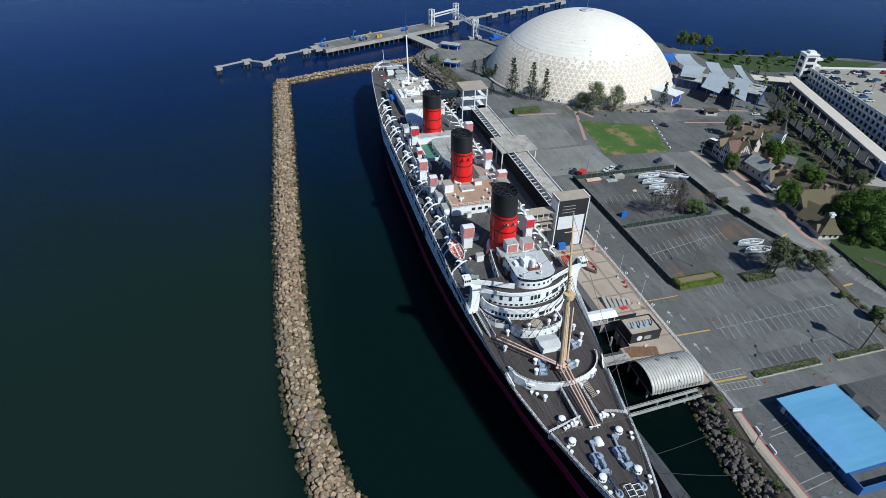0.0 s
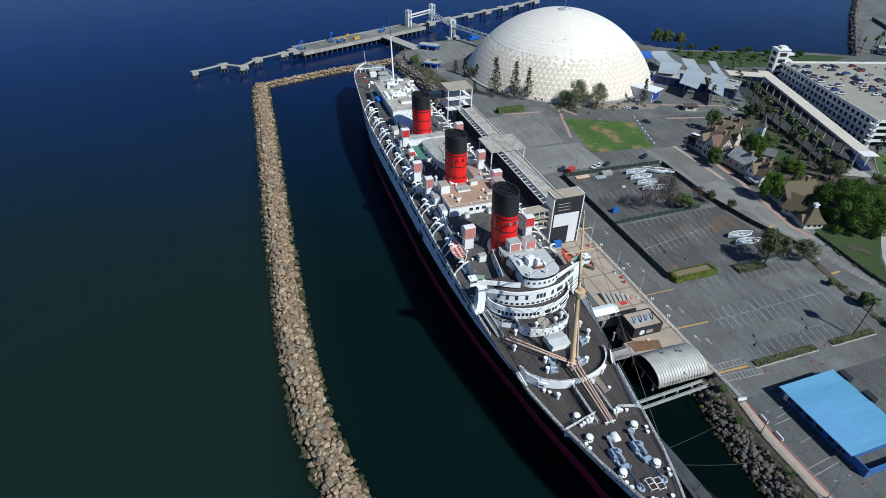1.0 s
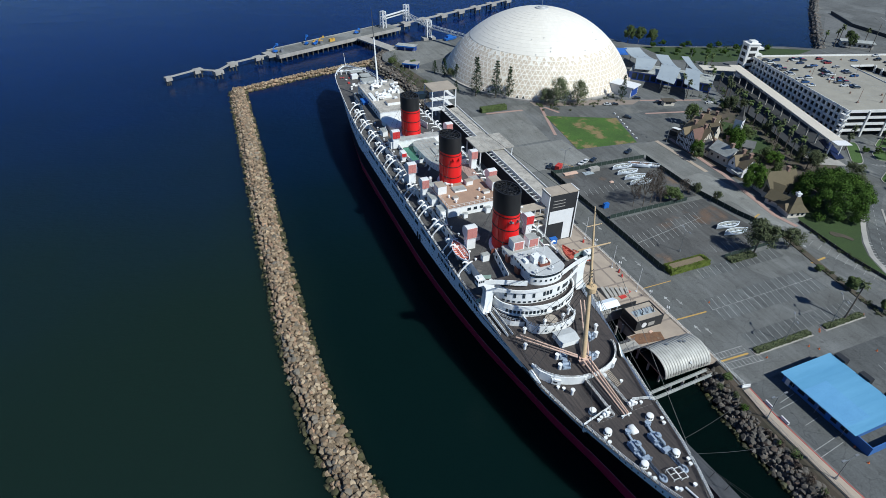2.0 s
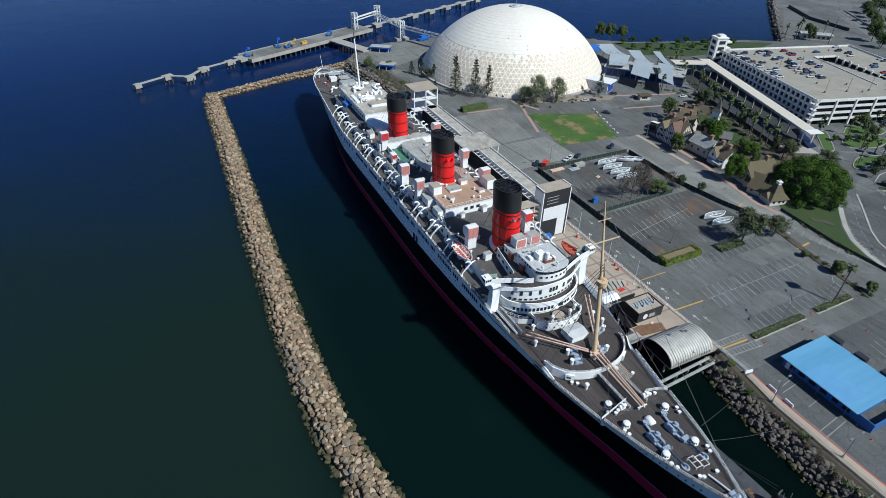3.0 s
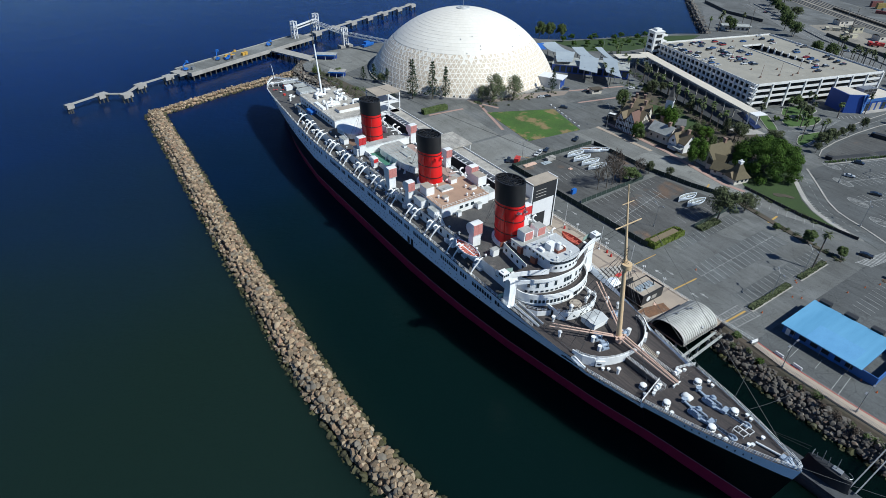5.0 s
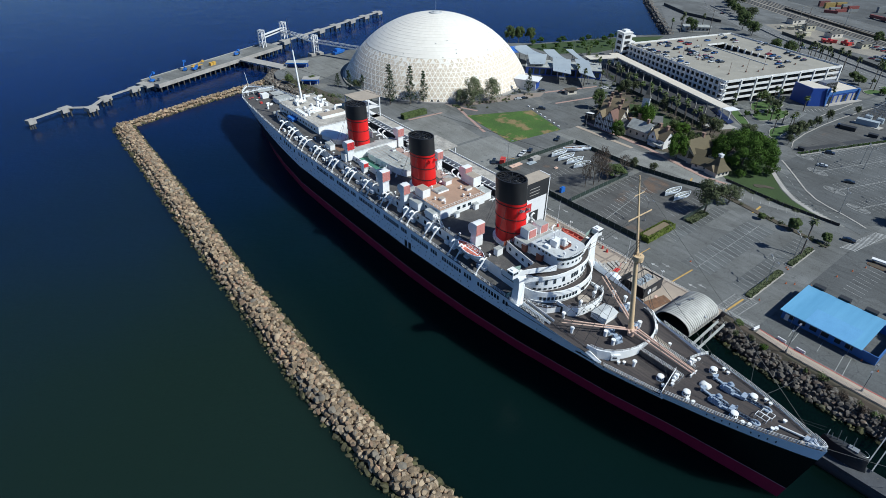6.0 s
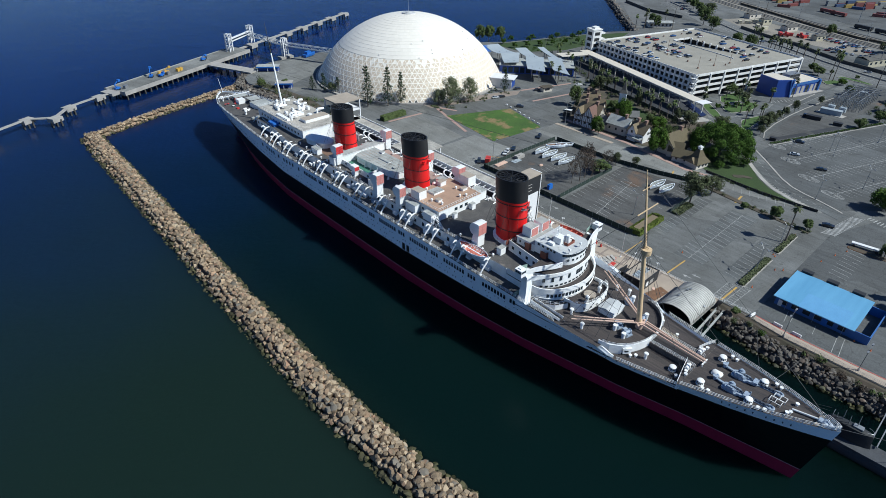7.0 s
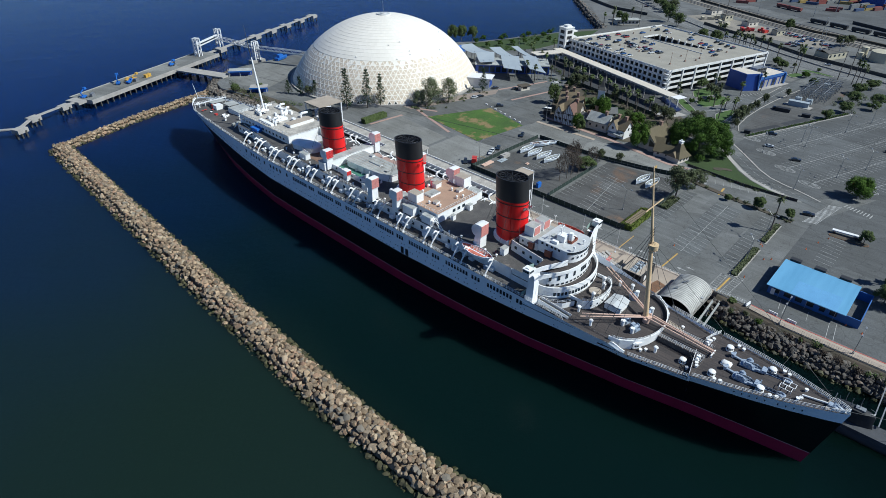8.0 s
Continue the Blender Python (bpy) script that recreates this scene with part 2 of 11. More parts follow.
ROOF_PALE = material("pale_roof_paint", (0.52, 0.535, 0.54), 0.6, second=(0.41, 0.42, 0.42), scale=0.3, amount=0.8, grain=0.1, spot=((0.36, 0.35, 0.33), 0.5, 0.66))
ROOF_BROWN = material("red_brown_roof", (0.39, 0.255, 0.175), 0.85, second=(0.31, 0.205, 0.145), scale=0.3, amount=0.8, spot=((0.42, 0.3, 0.2), 0.4, 0.66))
COURT_GREEN = material("green_court", (0.07, 0.20, 0.14), 0.8, second=(0.05, 0.14, 0.10), scale=0.3)
GRILLE_PINK = material("faded_red_grille", (0.55, 0.23, 0.20), 0.6, second=(0.48, 0.2, 0.18), scale=1.0)
GRILLE_RED = material("red_grille", (0.6, 0.04, 0.04), 0.5, second=(0.5, 0.04, 0.04), scale=1.0)
DERRICK = material("derrick_buff_paint", (0.66, 0.46, 0.36), 0.5, second=(0.58, 0.40, 0.30), scale=1.0)
MAST_BUFF = material("mast_buff_paint", (0.62, 0.46, 0.27), 0.5, second=(0.5, 0.36, 0.2), scale=0.8)
GEAR_BLUE = material("pale_blue_grey_machinery", (0.36, 0.42, 0.51), 0.5, second=(0.22, 0.27, 0.35), scale=1.4, amount=0.9, grain=0.2)
# shade on the bulwark's inner faces, put into the colour
BULWARK_SHADE = material("shaded_inner_bulwark", (0.17, 0.165, 0.16), 0.7, second=(0.11, 0.105, 0.10), scale=0.6)
GLASS = glass_material("dark_glass")
# shade of voids put into a flat dark colour; also serves dark trim
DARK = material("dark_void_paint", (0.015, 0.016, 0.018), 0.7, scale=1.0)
STEEL = material("galvanised_steel", (0.35, 0.36, 0.37), 0.45, 0.6, scale=1.0)
WIRE = material("dark_wire", (0.06, 0.06, 0.06), 0.6, scale=1.0)
BOAT_RED = material("lifeboat_red", (0.5, 0.12, 0.08), 0.6, second=(0.4, 0.09, 0.06), scale=1.0)
BENCH_ORANGE = material("faded_orange_thwart", (0.58, 0.20, 0.14), 0.6, scale=1.0)
BLUE_CLOTH = material("blue_tarpaulin", (0.03, 0.14, 0.5), 0.7, scale=1.0)
BROWN_WOOD = material("brown_painted_wood", (0.20, 0.06, 0.035), 0.6, scale=1.0)
GREEN_SCREEN = material("pale_green_screen", (0.28, 0.38, 0.33), 0.6, scale=1.0)
LETTER = material("dark_letter_paint", (0.02, 0.03, 0.05), 0.5, scale=1.0)



def worn_road(m, cell, patch_lo, crack, streak, turn_deg=0.0):
    """Adds repair patches, wandering cracks, oil drips and tyre-polished streaks to a paved surface."""
    nt = m.node_tree
    bsdf = nt.nodes["Principled BSDF"]
    col = bsdf.inputs["Base Color"].links[0].from_socket
    coord = nt.nodes.new("ShaderNodeTexCoord")

    def mapped(scale, deg=0.0):
        mp = nt.nodes.new("ShaderNodeMapping")
        mp.inputs["Scale"].default_value, mp.inputs["Rotation"].default_value = scale, (0, 0, radians(deg))
        nt.links.new(coord.outputs["Object"], mp.inputs[0])
        return mp.outputs[0]

    def ranged(val, lo, hi, a, b):
        r = nt.nodes.new("ShaderNodeMapRange")
        r.inputs[1].default_value, r.inputs[2].default_value, r.inputs[3].default_value, r.inputs[4].default_value = lo, hi, a, b
        nt.links.new(val, r.inputs[0])
        return r.outputs[0]

    def times(a, fac):
        x = nt.nodes.new("ShaderNodeMix")
        x.data_type, x.blend_type = "RGBA", "MULTIPLY"
        x.inputs[0].default_value = 1.0
        nt.links.new(a, x.inputs[6])
        nt.links.new(curve_rgb(nt, fac), x.inputs[7])
        return x.outputs[2]

    v = nt.nodes.new("ShaderNodeTexVoronoi")
    v.distance = "CHEBYCHEV"
    v.inputs["Scale"].default_value = cell
    nt.links.new(mapped((1, 0.55, 1), turn_deg), v.inputs["Vector"])
    sep = nt.nodes.new("ShaderNodeSeparateColor")
    nt.links.new(v.outputs["Color"], sep.inputs[0])
    col = times(col, ranged(sep.outputs[0], 0.0, 1.0, patch_lo, 1.1))
    warp = nt.nodes.new("ShaderNodeTexNoise")
    warp.inputs["Scale"].default_value, warp.inputs["Detail"].default_value = 0.35, 4
    nt.links.new(coord.outputs["Object"], warp.inputs["Vector"])
    shift = nt.nodes.new("ShaderNodeVectorMath")
    shift.operation = "MULTIPLY_ADD"
    shift.inputs[1].default_value = (3.5, 3.5, 0)
    nt.links.new(warp.outputs["Color"], shift.inputs[0])
    nt.links.new(coord.outputs["Object"], shift.inputs[2])
    edge = nt.nodes.new("ShaderNodeTexVoronoi")
    edge.feature = "DISTANCE_TO_EDGE"
    edge.inputs["Scale"].default_value = 0.13
    nt.links.new(shift.outputs[0], edge.inputs["Vector"])
    col = times(col, ranged(edge.outputs["Distance"], 0.0, 0.022, crack, 1.0))
    st = nt.nodes.new("ShaderNodeTexNoise")
    st.inputs["Scale"].default_value, st.inputs["Detail"].default_value = 0.5, 5
    nt.links.new(mapped((1, 0.07, 1), turn_deg), st.inputs["Vector"])
    col = times(col, ranged(st.outputs[0], 0.3, 0.7, 1 - streak, 1 + streak))
    oil = nt.nodes.new("ShaderNodeTexNoise")
    oil.inputs["Scale"].default_value, oil.inputs["Detail"].default_value = 0.55, 3
    nt.links.new(coord.outputs["Object"], oil.inputs["Vector"])
    col = times(col, ranged(oil.outputs[0], 0.62, 0.74, 1.0, 0.62))
    nt.links.new(col, bsdf.inputs["Base Color"])
    return m


ASPHALT = worn_road(material("worn_asphalt", (0.1466, 0.1504, 0.1476), 0.88, second=(0.0893, 0.09024, 0.0846), scale=0.06, fine=2.5, amount=0.9, grain=0.2, spot=((0.175, 0.172, 0.155), 0.045, 0.60), bump=0.15), 0.06, 0.78, 0.76, 0.16)
ASPHALT_OLD = worn_road(material("pale_old_asphalt", (0.2124, 0.2143, 0.203), 0.9, second=(0.141, 0.1401, 0.1269), scale=0.07, fine=2.0, amount=0.9, grain=0.2, spot=((0.08, 0.081, 0.078), 0.09, 0.66), bump=0.15), 0.045, 0.76, 0.86, 0.12)
ASPHALT_EAST = worn_road(material("weathered_lot_asphalt", (0.09682, 0.1015, 0.1025), 0.9, second=(0.0658, 0.06768, 0.0658), scale=0.05, fine=2.0, amount=0.9, grain=0.2, spot=((0.085, 0.086, 0.083), 0.08, 0.68), bump=0.15), 0.03, 0.82, 0.7, 0.16, 112.0)
ASPHALT_DARK = worn_road(material("dark_asphalt", (0.1222, 0.1288, 0.1288), 0.88, second=(0.07332, 0.0752, 0.07238), scale=0.06, fine=2.0, amount=0.9, grain=0.22, spot=((0.165, 0.165, 0.152), 0.05, 0.58)), 0.05, 0.78, 0.8, 0.22, 90.0)
ASPHALT_RUST = worn_road(material("rusty_stained_asphalt", (0.1034, 0.1034, 0.1006), 0.88, second=(0.0658, 0.06392, 0.06016), scale=0.08, fine=2.0, amount=0.9, grain=0.2, spot=((0.16, 0.105, 0.07), 0.05, 0.61)), 0.06, 0.74, 0.75, 0.2, 90.0)
# near-black asphalt with shade put into its colour
ASPHALT_SHADE = worn_road(material("shade_black_asphalt", (0.040, 0.042, 0.046), 0.85, second=(0.028, 0.030, 0.034), scale=0.06, fine=2.0, amount=0.9, grain=0.2), 0.05, 0.85, 0.9, 0.15, 70.0)
ROAD_TAR = worn_road(material("highway_concrete", (0.150, 0.152, 0.150), 0.9, second=(0.105, 0.106, 0.103), scale=0.05, fine=1.2, amount=0.8), 0.03, 0.85, 0.75, 0.14, 25.0)
GRAVEL = material("pale_yard_gravel", (0.27, 0.245, 0.205), 0.95, second=(0.17, 0.155, 0.13), scale=0.04, fine=1.5, amount=0.9, grain=0.25, spot=((0.10, 0.095, 0.085), 0.06, 0.6))
CONCRETE = material("weathered_concrete", (0.38, 0.36, 0.33), 0.85, second=(0.27, 0.255, 0.235), scale=0.2, amount=0.9, grain=0.1)
CONCRETE_TAN = material("tan_promenade_concrete", (0.40, 0.33, 0.26), 0.85, second=(0.31, 0.255, 0.205), scale=0.12, amount=0.9, grain=0.08, spot=((0.22, 0.19, 0.16), 0.2, 0.68))
PAVING_PINK = material("pink_paving", (0.36, 0.24, 0.20), 0.85, second=(0.3, 0.2, 0.17), scale=0.3)
PAVING_DARK = material("brown_paving_band", (0.25, 0.205, 0.17), 0.85, second=(0.2, 0.165, 0.14), scale=0.3)
PAINT_WHITE = material("road_paint_white", (0.44, 0.44, 0.425), 0.7, second=(0.17, 0.17, 0.165), scale=0.5, amount=0.95)
PAINT_YELLOW = material("road_paint_yellow", (0.52, 0.32, 0.07), 0.7, second=(0.35, 0.24, 0.08), scale=0.8, amount=0.9)
PAINT_RED = material("kerb_paint_red", (0.5, 0.10, 0.08), 0.7, scale=0.8)
LAWN = material("mown_lawn", (0.036, 0.062, 0.014), 0.95, second=(0.026, 0.046, 0.011), scale=0.12, fine=3.0, amount=0.9, grain=0.3, bump=0.4)
LAWN_WORN = material("worn_lawn", (0.058, 0.118, 0.016), 0.95, second=(0.04, 0.082, 0.014), scale=0.12, fine=3.0, amount=0.9, grain=0.3, spot=((0.23, 0.16, 0.075), 0.085, 0.515), bump=0.4)
LAWN_ISLAND = material("watered_lawn", (0.060, 0.110, 0.022), 0.95, second=(0.045, 0.085, 0.018), scale=0.2, fine=3.0, amount=0.9, grain=0.3, bump=0.4)
SOIL = material("dry_soil", (0.090, 0.070, 0.052), 0.95, second=(0.048, 0.048, 0.030), scale=0.15, amount=0.9, grain=0.2)
ROCK = islands(material("breakwater_rock", (0.350, 0.255, 0.158), 0.9, second=(0.14, 0.106, 0.070), scale=0.7, fine=5, amount=1.0, grain=0.4, bump=0.5, random_shade=0.14), 0.35, 1.3)
ROCK_DARK = islands(material("shore_rock", (0.125, 0.112, 0.097), 0.9, second=(0.055, 0.050, 0.044), scale=0.3, fine=3, amount=0.85, grain=0.25, bump=0.3, random_shade=0.2), 0.4, 1.5)


def hued(m, colour, share, seed=17.3):
    """Gives a share of a joined mesh's pieces another hue."""
    nt = m.node_tree
    bsdf = nt.nodes["Principled BSDF"]
    old = bsdf.inputs["Base Color"].links[0].from_socket
    g = nt.nodes.new("ShaderNodeNewGeometry")
    k = nt.nodes.new("ShaderNodeMath")
    k.operation = "MULTIPLY"
    k.inputs[1].default_value = seed
    nt.links.new(g.outputs["Random Per Island"], k.inputs[0])
    fr = nt.nodes.new("ShaderNodeMath")
    fr.operation = "FRACT"
    nt.links.new(k.outputs[0], fr.inputs[0])
    r = nt.nodes.new("ShaderNodeMapRange")
    r.inputs[1].default_value, r.inputs[2].default_value, r.inputs[4].default_value = 1 - share, 1.0, 0.75
    nt.links.new(fr.outputs[0], r.inputs[0])
    x = nt.nodes.new("ShaderNodeMix")
    x.data_type = "RGBA"
    nt.links.new(r.outputs[0], x.inputs[0])
    nt.links.new(old, x.inputs[6])
    x.inputs[7].default_value = (*colour, 1)
    nt.links.new(x.outputs[2], bsdf.inputs["Base Color"])
    return m


hued(ROCK, (0.34, 0.205, 0.130), 0.30)
hued(ROCK, (0.15, 0.150, 0.130), 0.22, 29.7)
hued(ROCK, (0.44, 0.36, 0.25), 0.16, 41.9)
hued(ROCK_DARK, (0.29, 0.25, 0.205), 0.16)
hued(ROCK_DARK, (0.16, 0.105, 0.075), 0.2, 31.1)
ALGAE = islands(material("weedy_rock", (0.078, 0.072, 0.028), 0.8, second=(0.036, 0.034, 0.018), scale=0.5, amount=0.9, grain=0.25), 0.6, 1.3)
WEED = islands(material("wet_weedy_stone", (0.058, 0.056, 0.014), 0.7, second=(0.016, 0.018, 0.007), scale=0.6, amount=0.9, grain=0.25), 0.4, 1.5)
LEAF = islands(material("broad_leaves", (0.105, 0.138, 0.050), 0.9, second=(0.058, 0.080, 0.028), scale=0.5, amount=0.9, grain=0.25, bump=0, spec=0.15), 0.78, 1.22)
LEAF_BRIGHT = islands(material("bright_leaves", (0.055, 0.099, 0.015), 0.9, second=(0.034, 0.064, 0.010), scale=0.4, amount=0.9, grain=0.25, bump=0, spec=0.15), 0.8, 1.2)
LEAF_GREAT = islands(material("fresh_green_leaves", (0.072, 0.126, 0.017), 0.9, second=(0.032, 0.064, 0.011), scale=0.16, amount=1.0, grain=0.25, bump=0, spec=0.15), 0.7, 1.3)
LEAF_DULL = islands(material("dull_olive_leaves", (0.100, 0.116, 0.058), 0.9, second=(0.052, 0.062, 0.030), scale=0.5, amount=0.9, grain=0.25, bump=0, spec=0.15), 0.78, 1.22)
LEAF_LOOSE = islands(material("grey_green_leaves", (0.175, 0.195, 0.105), 0.9, second=(0.105, 0.120, 0.062), scale=0.5, amount=0.9, grain=0.25, bump=0, spec=0.15), 0.7, 1.25)
TWIGS = islands(material("bare_brown_twigs", (0.105, 0.080, 0.062), 0.9, second=(0.06, 0.048, 0.038), scale=0.6, amount=0.9, grain=0.2, bump=0, spec=0.15), 0.7, 1.3)
LEAF_PINE = islands(material("dark_needles", (0.030, 0.052, 0.022), 0.9, second=(0.018, 0.032, 0.014), scale=0.6, amount=0.9, grain=0.25, bump=0, spec=0.15), 0.78, 1.22)
HEDGE = islands(material("clipped_hedge", (0.13, 0.16, 0.03), 0.7, second=(0.08, 0.11, 0.02), scale=0.4, amount=0.9, grain=0.25, bump=0, spec=0.15), 0.8, 1.2)
BARK = material("grey_bark", (0.13, 0.11, 0.09), 0.9, second=(0.08, 0.07, 0.055), scale=1.5, fine=8)
DOME_WHITE = islands(material("white_dome_panel", (0.79, 0.75, 0.67), 0.5, second=(0.71, 0.665, 0.58), scale=0.05, amount=0.6, grain=0.03, bump=0.02), 0.96, 1.02)
DOME_TAN = islands(material("beige_dome_panel", (0.60, 0.505, 0.385), 0.6, second=(0.53, 0.44, 0.33), scale=0.06, amount=0.7, grain=0.05, bump=0.02), 0.92, 1.05)
DOME_LINE = material("dome_seam", (0.55, 0.55, 0.54), 0.5, scale=0.1)
CANOPY = material("pale_blue_canopy_sheet", (0.36, 0.40, 0.43), 0.45, second=(0.29, 0.33, 0.36), scale=0.2, grain=0.05)
CANOPY_BLUE = material("blue_canopy_sheet", (0.04, 0.13, 0.45), 0.5, scale=0.2)
GARAGE_WHITE = material("white_garage_concrete", (0.76, 0.75, 0.72), 0.7, second=(0.62, 0.61, 0.58), scale=0.2, amount=0.7, streak=(1, 1, 0.2))
GARAGE_DECK = material("garage_deck_concrete", (0.32, 0.30, 0.25), 0.85, second=(0.25, 0.235, 0.20), scale=0.1, amount=0.9, spot=((0.18, 0.17, 0.16), 0.15, 0.68))
ROOF_STAINED = material("stained_pale_roof_felt", (0.46, 0.43, 0.38), 0.85, second=(0.26, 0.245, 0.22), scale=0.35, fine=3, amount=1.0, grain=0.25, spot=((0.16, 0.15, 0.135), 0.5, 0.62))
WALK_ROOF = material("cream_walkway_roof", (0.58, 0.53, 0.45), 0.75, second=(0.48, 0.44, 0.37), scale=0.2)
BLUE_ROOF = material("sky_blue_metal_roof", (0.1535, 0.3581, 0.558), 0.5, second=(0.1023, 0.2697, 0.4464), scale=0.15, amount=0.8, streak=(0.2, 1.5, 1), grain=0.04)
BLUE_WALL = material("blue_wall_paint", (0.045, 0.13, 0.36), 0.6, second=(0.035, 0.1, 0.3), scale=0.3)
NAVY_WALL = material("navy_blue_cladding", (0.018, 0.060, 0.30), 0.5, scale=0.2)
HOUSE_CREAM = material("cream_plaster", (0.60, 0.55, 0.47), 0.8, second=(0.48, 0.44, 0.38), scale=0.4)
HOUSE_WHITE = material("white_plaster", (0.72, 0.72, 0.72), 0.8, second=(0.58, 0.58, 0.58), scale=0.4)
TIMBER = material("dark_timber", (0.06, 0.04, 0.03), 0.8, scale=1.0)
BRICKWORK = material("brick_red_plaster", (0.25, 0.165, 0.125), 0.85, second=(0.18, 0.115, 0.09), scale=0.5)
SHINGLE_TAN = material("tan_shingles", (0.19, 0.150, 0.092), 0.9, second=(0.135, 0.105, 0.065), scale=0.4, fine=5, grain=0.25)
SHINGLE_GREY = material("grey_shingles", (0.15, 0.15, 0.15), 0.9, second=(0.10, 0.10, 0.10), scale=0.4, fine=5, grain=0.25)
SHINGLE_RED = material("red_brown_shingles", (0.16, 0.092, 0.070), 0.9, second=(0.11, 0.065, 0.052), scale=0.4, fine=5, grain=0.25)
SHINGLE_OLIVE = material("olive_brown_shingles", (0.115, 0.095, 0.055), 0.9, second=(0.085, 0.07, 0.04), scale=0.4, fine=5, grain=0.25)
RUSTY = material("rusty_brown_boards", (0.20, 0.105, 0.055), 0.9, second=(0.10, 0.06, 0.04), scale=0.5, fine=4, amount=0.9, grain=0.25, spot=((0.30, 0.22, 0.15), 0.5, 0.62))
FENCE_GREEN = material("dark_green_windscreen", (0.018, 0.032, 0.026), 0.85, second=(0.028, 0.045, 0.036), scale=0.5)
CLAD_BLACK = material("black_cladding", (0.018, 0.019, 0.022), 0.6, second=(0.03, 0.031, 0.034), scale=0.3)
CORRUGATED = material("weathered_corrugated_iron", (0.52, 0.51, 0.47), 0.5, 0.1, second=(0.33, 0.32, 0.29), scale=0.3, amount=0.8)
TYRE = material("tyre_rubber", (0.02, 0.02, 0.02), 0.8, scale=2.0)
TANK_CREAM = material("cream_tank_paint", (0.5, 0.46, 0.34), 0.6, scale=0.2)
ORANGE = material("orange_plant_paint", (0.65, 0.16, 0.04), 0.5, scale=1.0)
YELLOW = material("yellow_plant_paint", (0.6, 0.36, 0.06), 0.5, scale=1.0)
BLUE_PLANT = material("blue_plant_paint", (0.03, 0.14, 0.5), 0.5, scale=1.0)
RED_PAINT = material("red_paint", (0.5, 0.05, 0.04), 0.5, scale=1.0)

# ---- water, land and shore ----
QUAY = 4.0
COAST = [(47, 60), (47, 44), (46, 34), (43.8, 22), (43.6, 5), (43.7, -8), (43, -40), (10, -400), (900, -900), (2600, -600), (2600, 900), (1500, 1000),
         (800, 620), (474, 366), (397, 299), (362, 268), (340, 282), (316, 290), (272, 305), (246, 315), (228, 328), (222, 348), (205, 366), (170, 382),
         (130, 386), (99, 384), (70, 384), (52, 374), (41, 361), (38, 350), (42, 325), (46, 300), (45, 262), (33, 252), (33, 128), (28, 126), (28, 73.8), (37.2, 73.8), (37.2, 71.0), (31.6, 71.0), (31.6, 62.6), (28, 62.6), (28, 60)]
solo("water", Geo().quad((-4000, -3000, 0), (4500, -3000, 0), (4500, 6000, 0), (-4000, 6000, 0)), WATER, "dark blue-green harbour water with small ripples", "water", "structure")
solo("ground", Geo().prism(COAST, -6, QUAY, 1, 0), [ASPHALT, CONCRETE], "worn grey asphalt and concrete ground behind the quay", "ground", "structure")


def patch(name, poly, mat, label, z=0.03, kind="structure", category="pavement"):
    return solo(name, Geo().prism([(x, y) for x, y in poly], QUAY - 0.2, QUAY + z), mat, label, category, kind)


def rect(x0, x1, y0, y1):
    return [(x0, y0), (x1, y0), (x1, y1), (x0, y1)]


patch("car_park_south", rect(49, 112, 45, 82.5), ASPHALT, "dark worn asphalt car park with faded stall lines", 0.03)
for yy0, yy1, xx0, xx1 in ((57.2, 68.0, 61.4, 109), (45.2, 50.4, 62, 110), (76.8, 82.4, 70, 110)):
    patch("stall_strip", rect(xx0, xx1, yy0, yy1), ASPHALT_DARK, "darker worn asphalt under a row of parking stalls", 0.034)
patch("car_park_fenced", [(63, 86), (116, 86), (112, 121), (65, 120)], ASPHALT_RUST, "fenced dark asphalt car park with stall lines", 0.03)
patch("boat_yard", [(63, 123), (111, 124), (112, 160), (63, 160)], ASPHALT_RUST, "fenced asphalt yard where old lifeboats are stored", 0.03)
patch("road_quay", rect(48, 60, 84, 165), ASPHALT, "grey asphalt service road along the quay", 0.03, category="road")
patch("plaza_north", [(51, 196), (80, 196), (84, 236), (51, 236)], ASPHALT_OLD, "pale patched asphalt square before the dome", 0.04)
patch("plaza_dark", [(52, 168), (88, 168), (86, 194), (52, 194)], ASPHALT_OLD, "pale stained asphalt apron beside the walkway", 0.035)
patch("car_park_front", [(48, -60), (300, -120), (300, -30), (118, 34), (48, 34)], ASPHALT_EAST, "grey asphalt lot round the blue-roofed building", 0.03)
patch("lawn_dome", [(94, 224), (130, 208), (121, 178), (87.5, 181.6)], LAWN_WORN, "mown green lawn with worn brown bare patches", 0.10, category="lawn")
patch("street", [(114, 176), (131, 176), (131, 140), (134, 100), (143, 45), (134, 42), (121, 92), (113.5, 128)], ASPHALT_OLD, "two-lane grey asphalt street beside the fenced lots", 0.035, category="road")
patch("lawn_tree", [(147, 106), (164, 100), (169, 91), (162, 85), (146.4, 72.6), (140.4, 65.6), (136, 56.2), (134.2, 47), (132.6, 65.3), (135.2, 91)], LAWN, "green lawn under a large broad tree", 0.10, category="lawn")
patch("lot_east", [(176, 86), (191.6, 84.4), (240.7, 65.2), (272, 53), (330, 32), (430, -60), (300, -40), (165, 12), (152, 29), (142, 38), (144.9, 48.8), (147.6, 56.8), (154.5, 65.9), (170.4, 79.8)], ASPHALT_EAST, "large pale asphalt car park with few cars", 0.035)
patch("village_ground", [(136, 176), (205, 205), (205, 132), (180, 105), (150, 108), (140, 128)], SOIL, "brown planted ground between the village houses", 0.05)
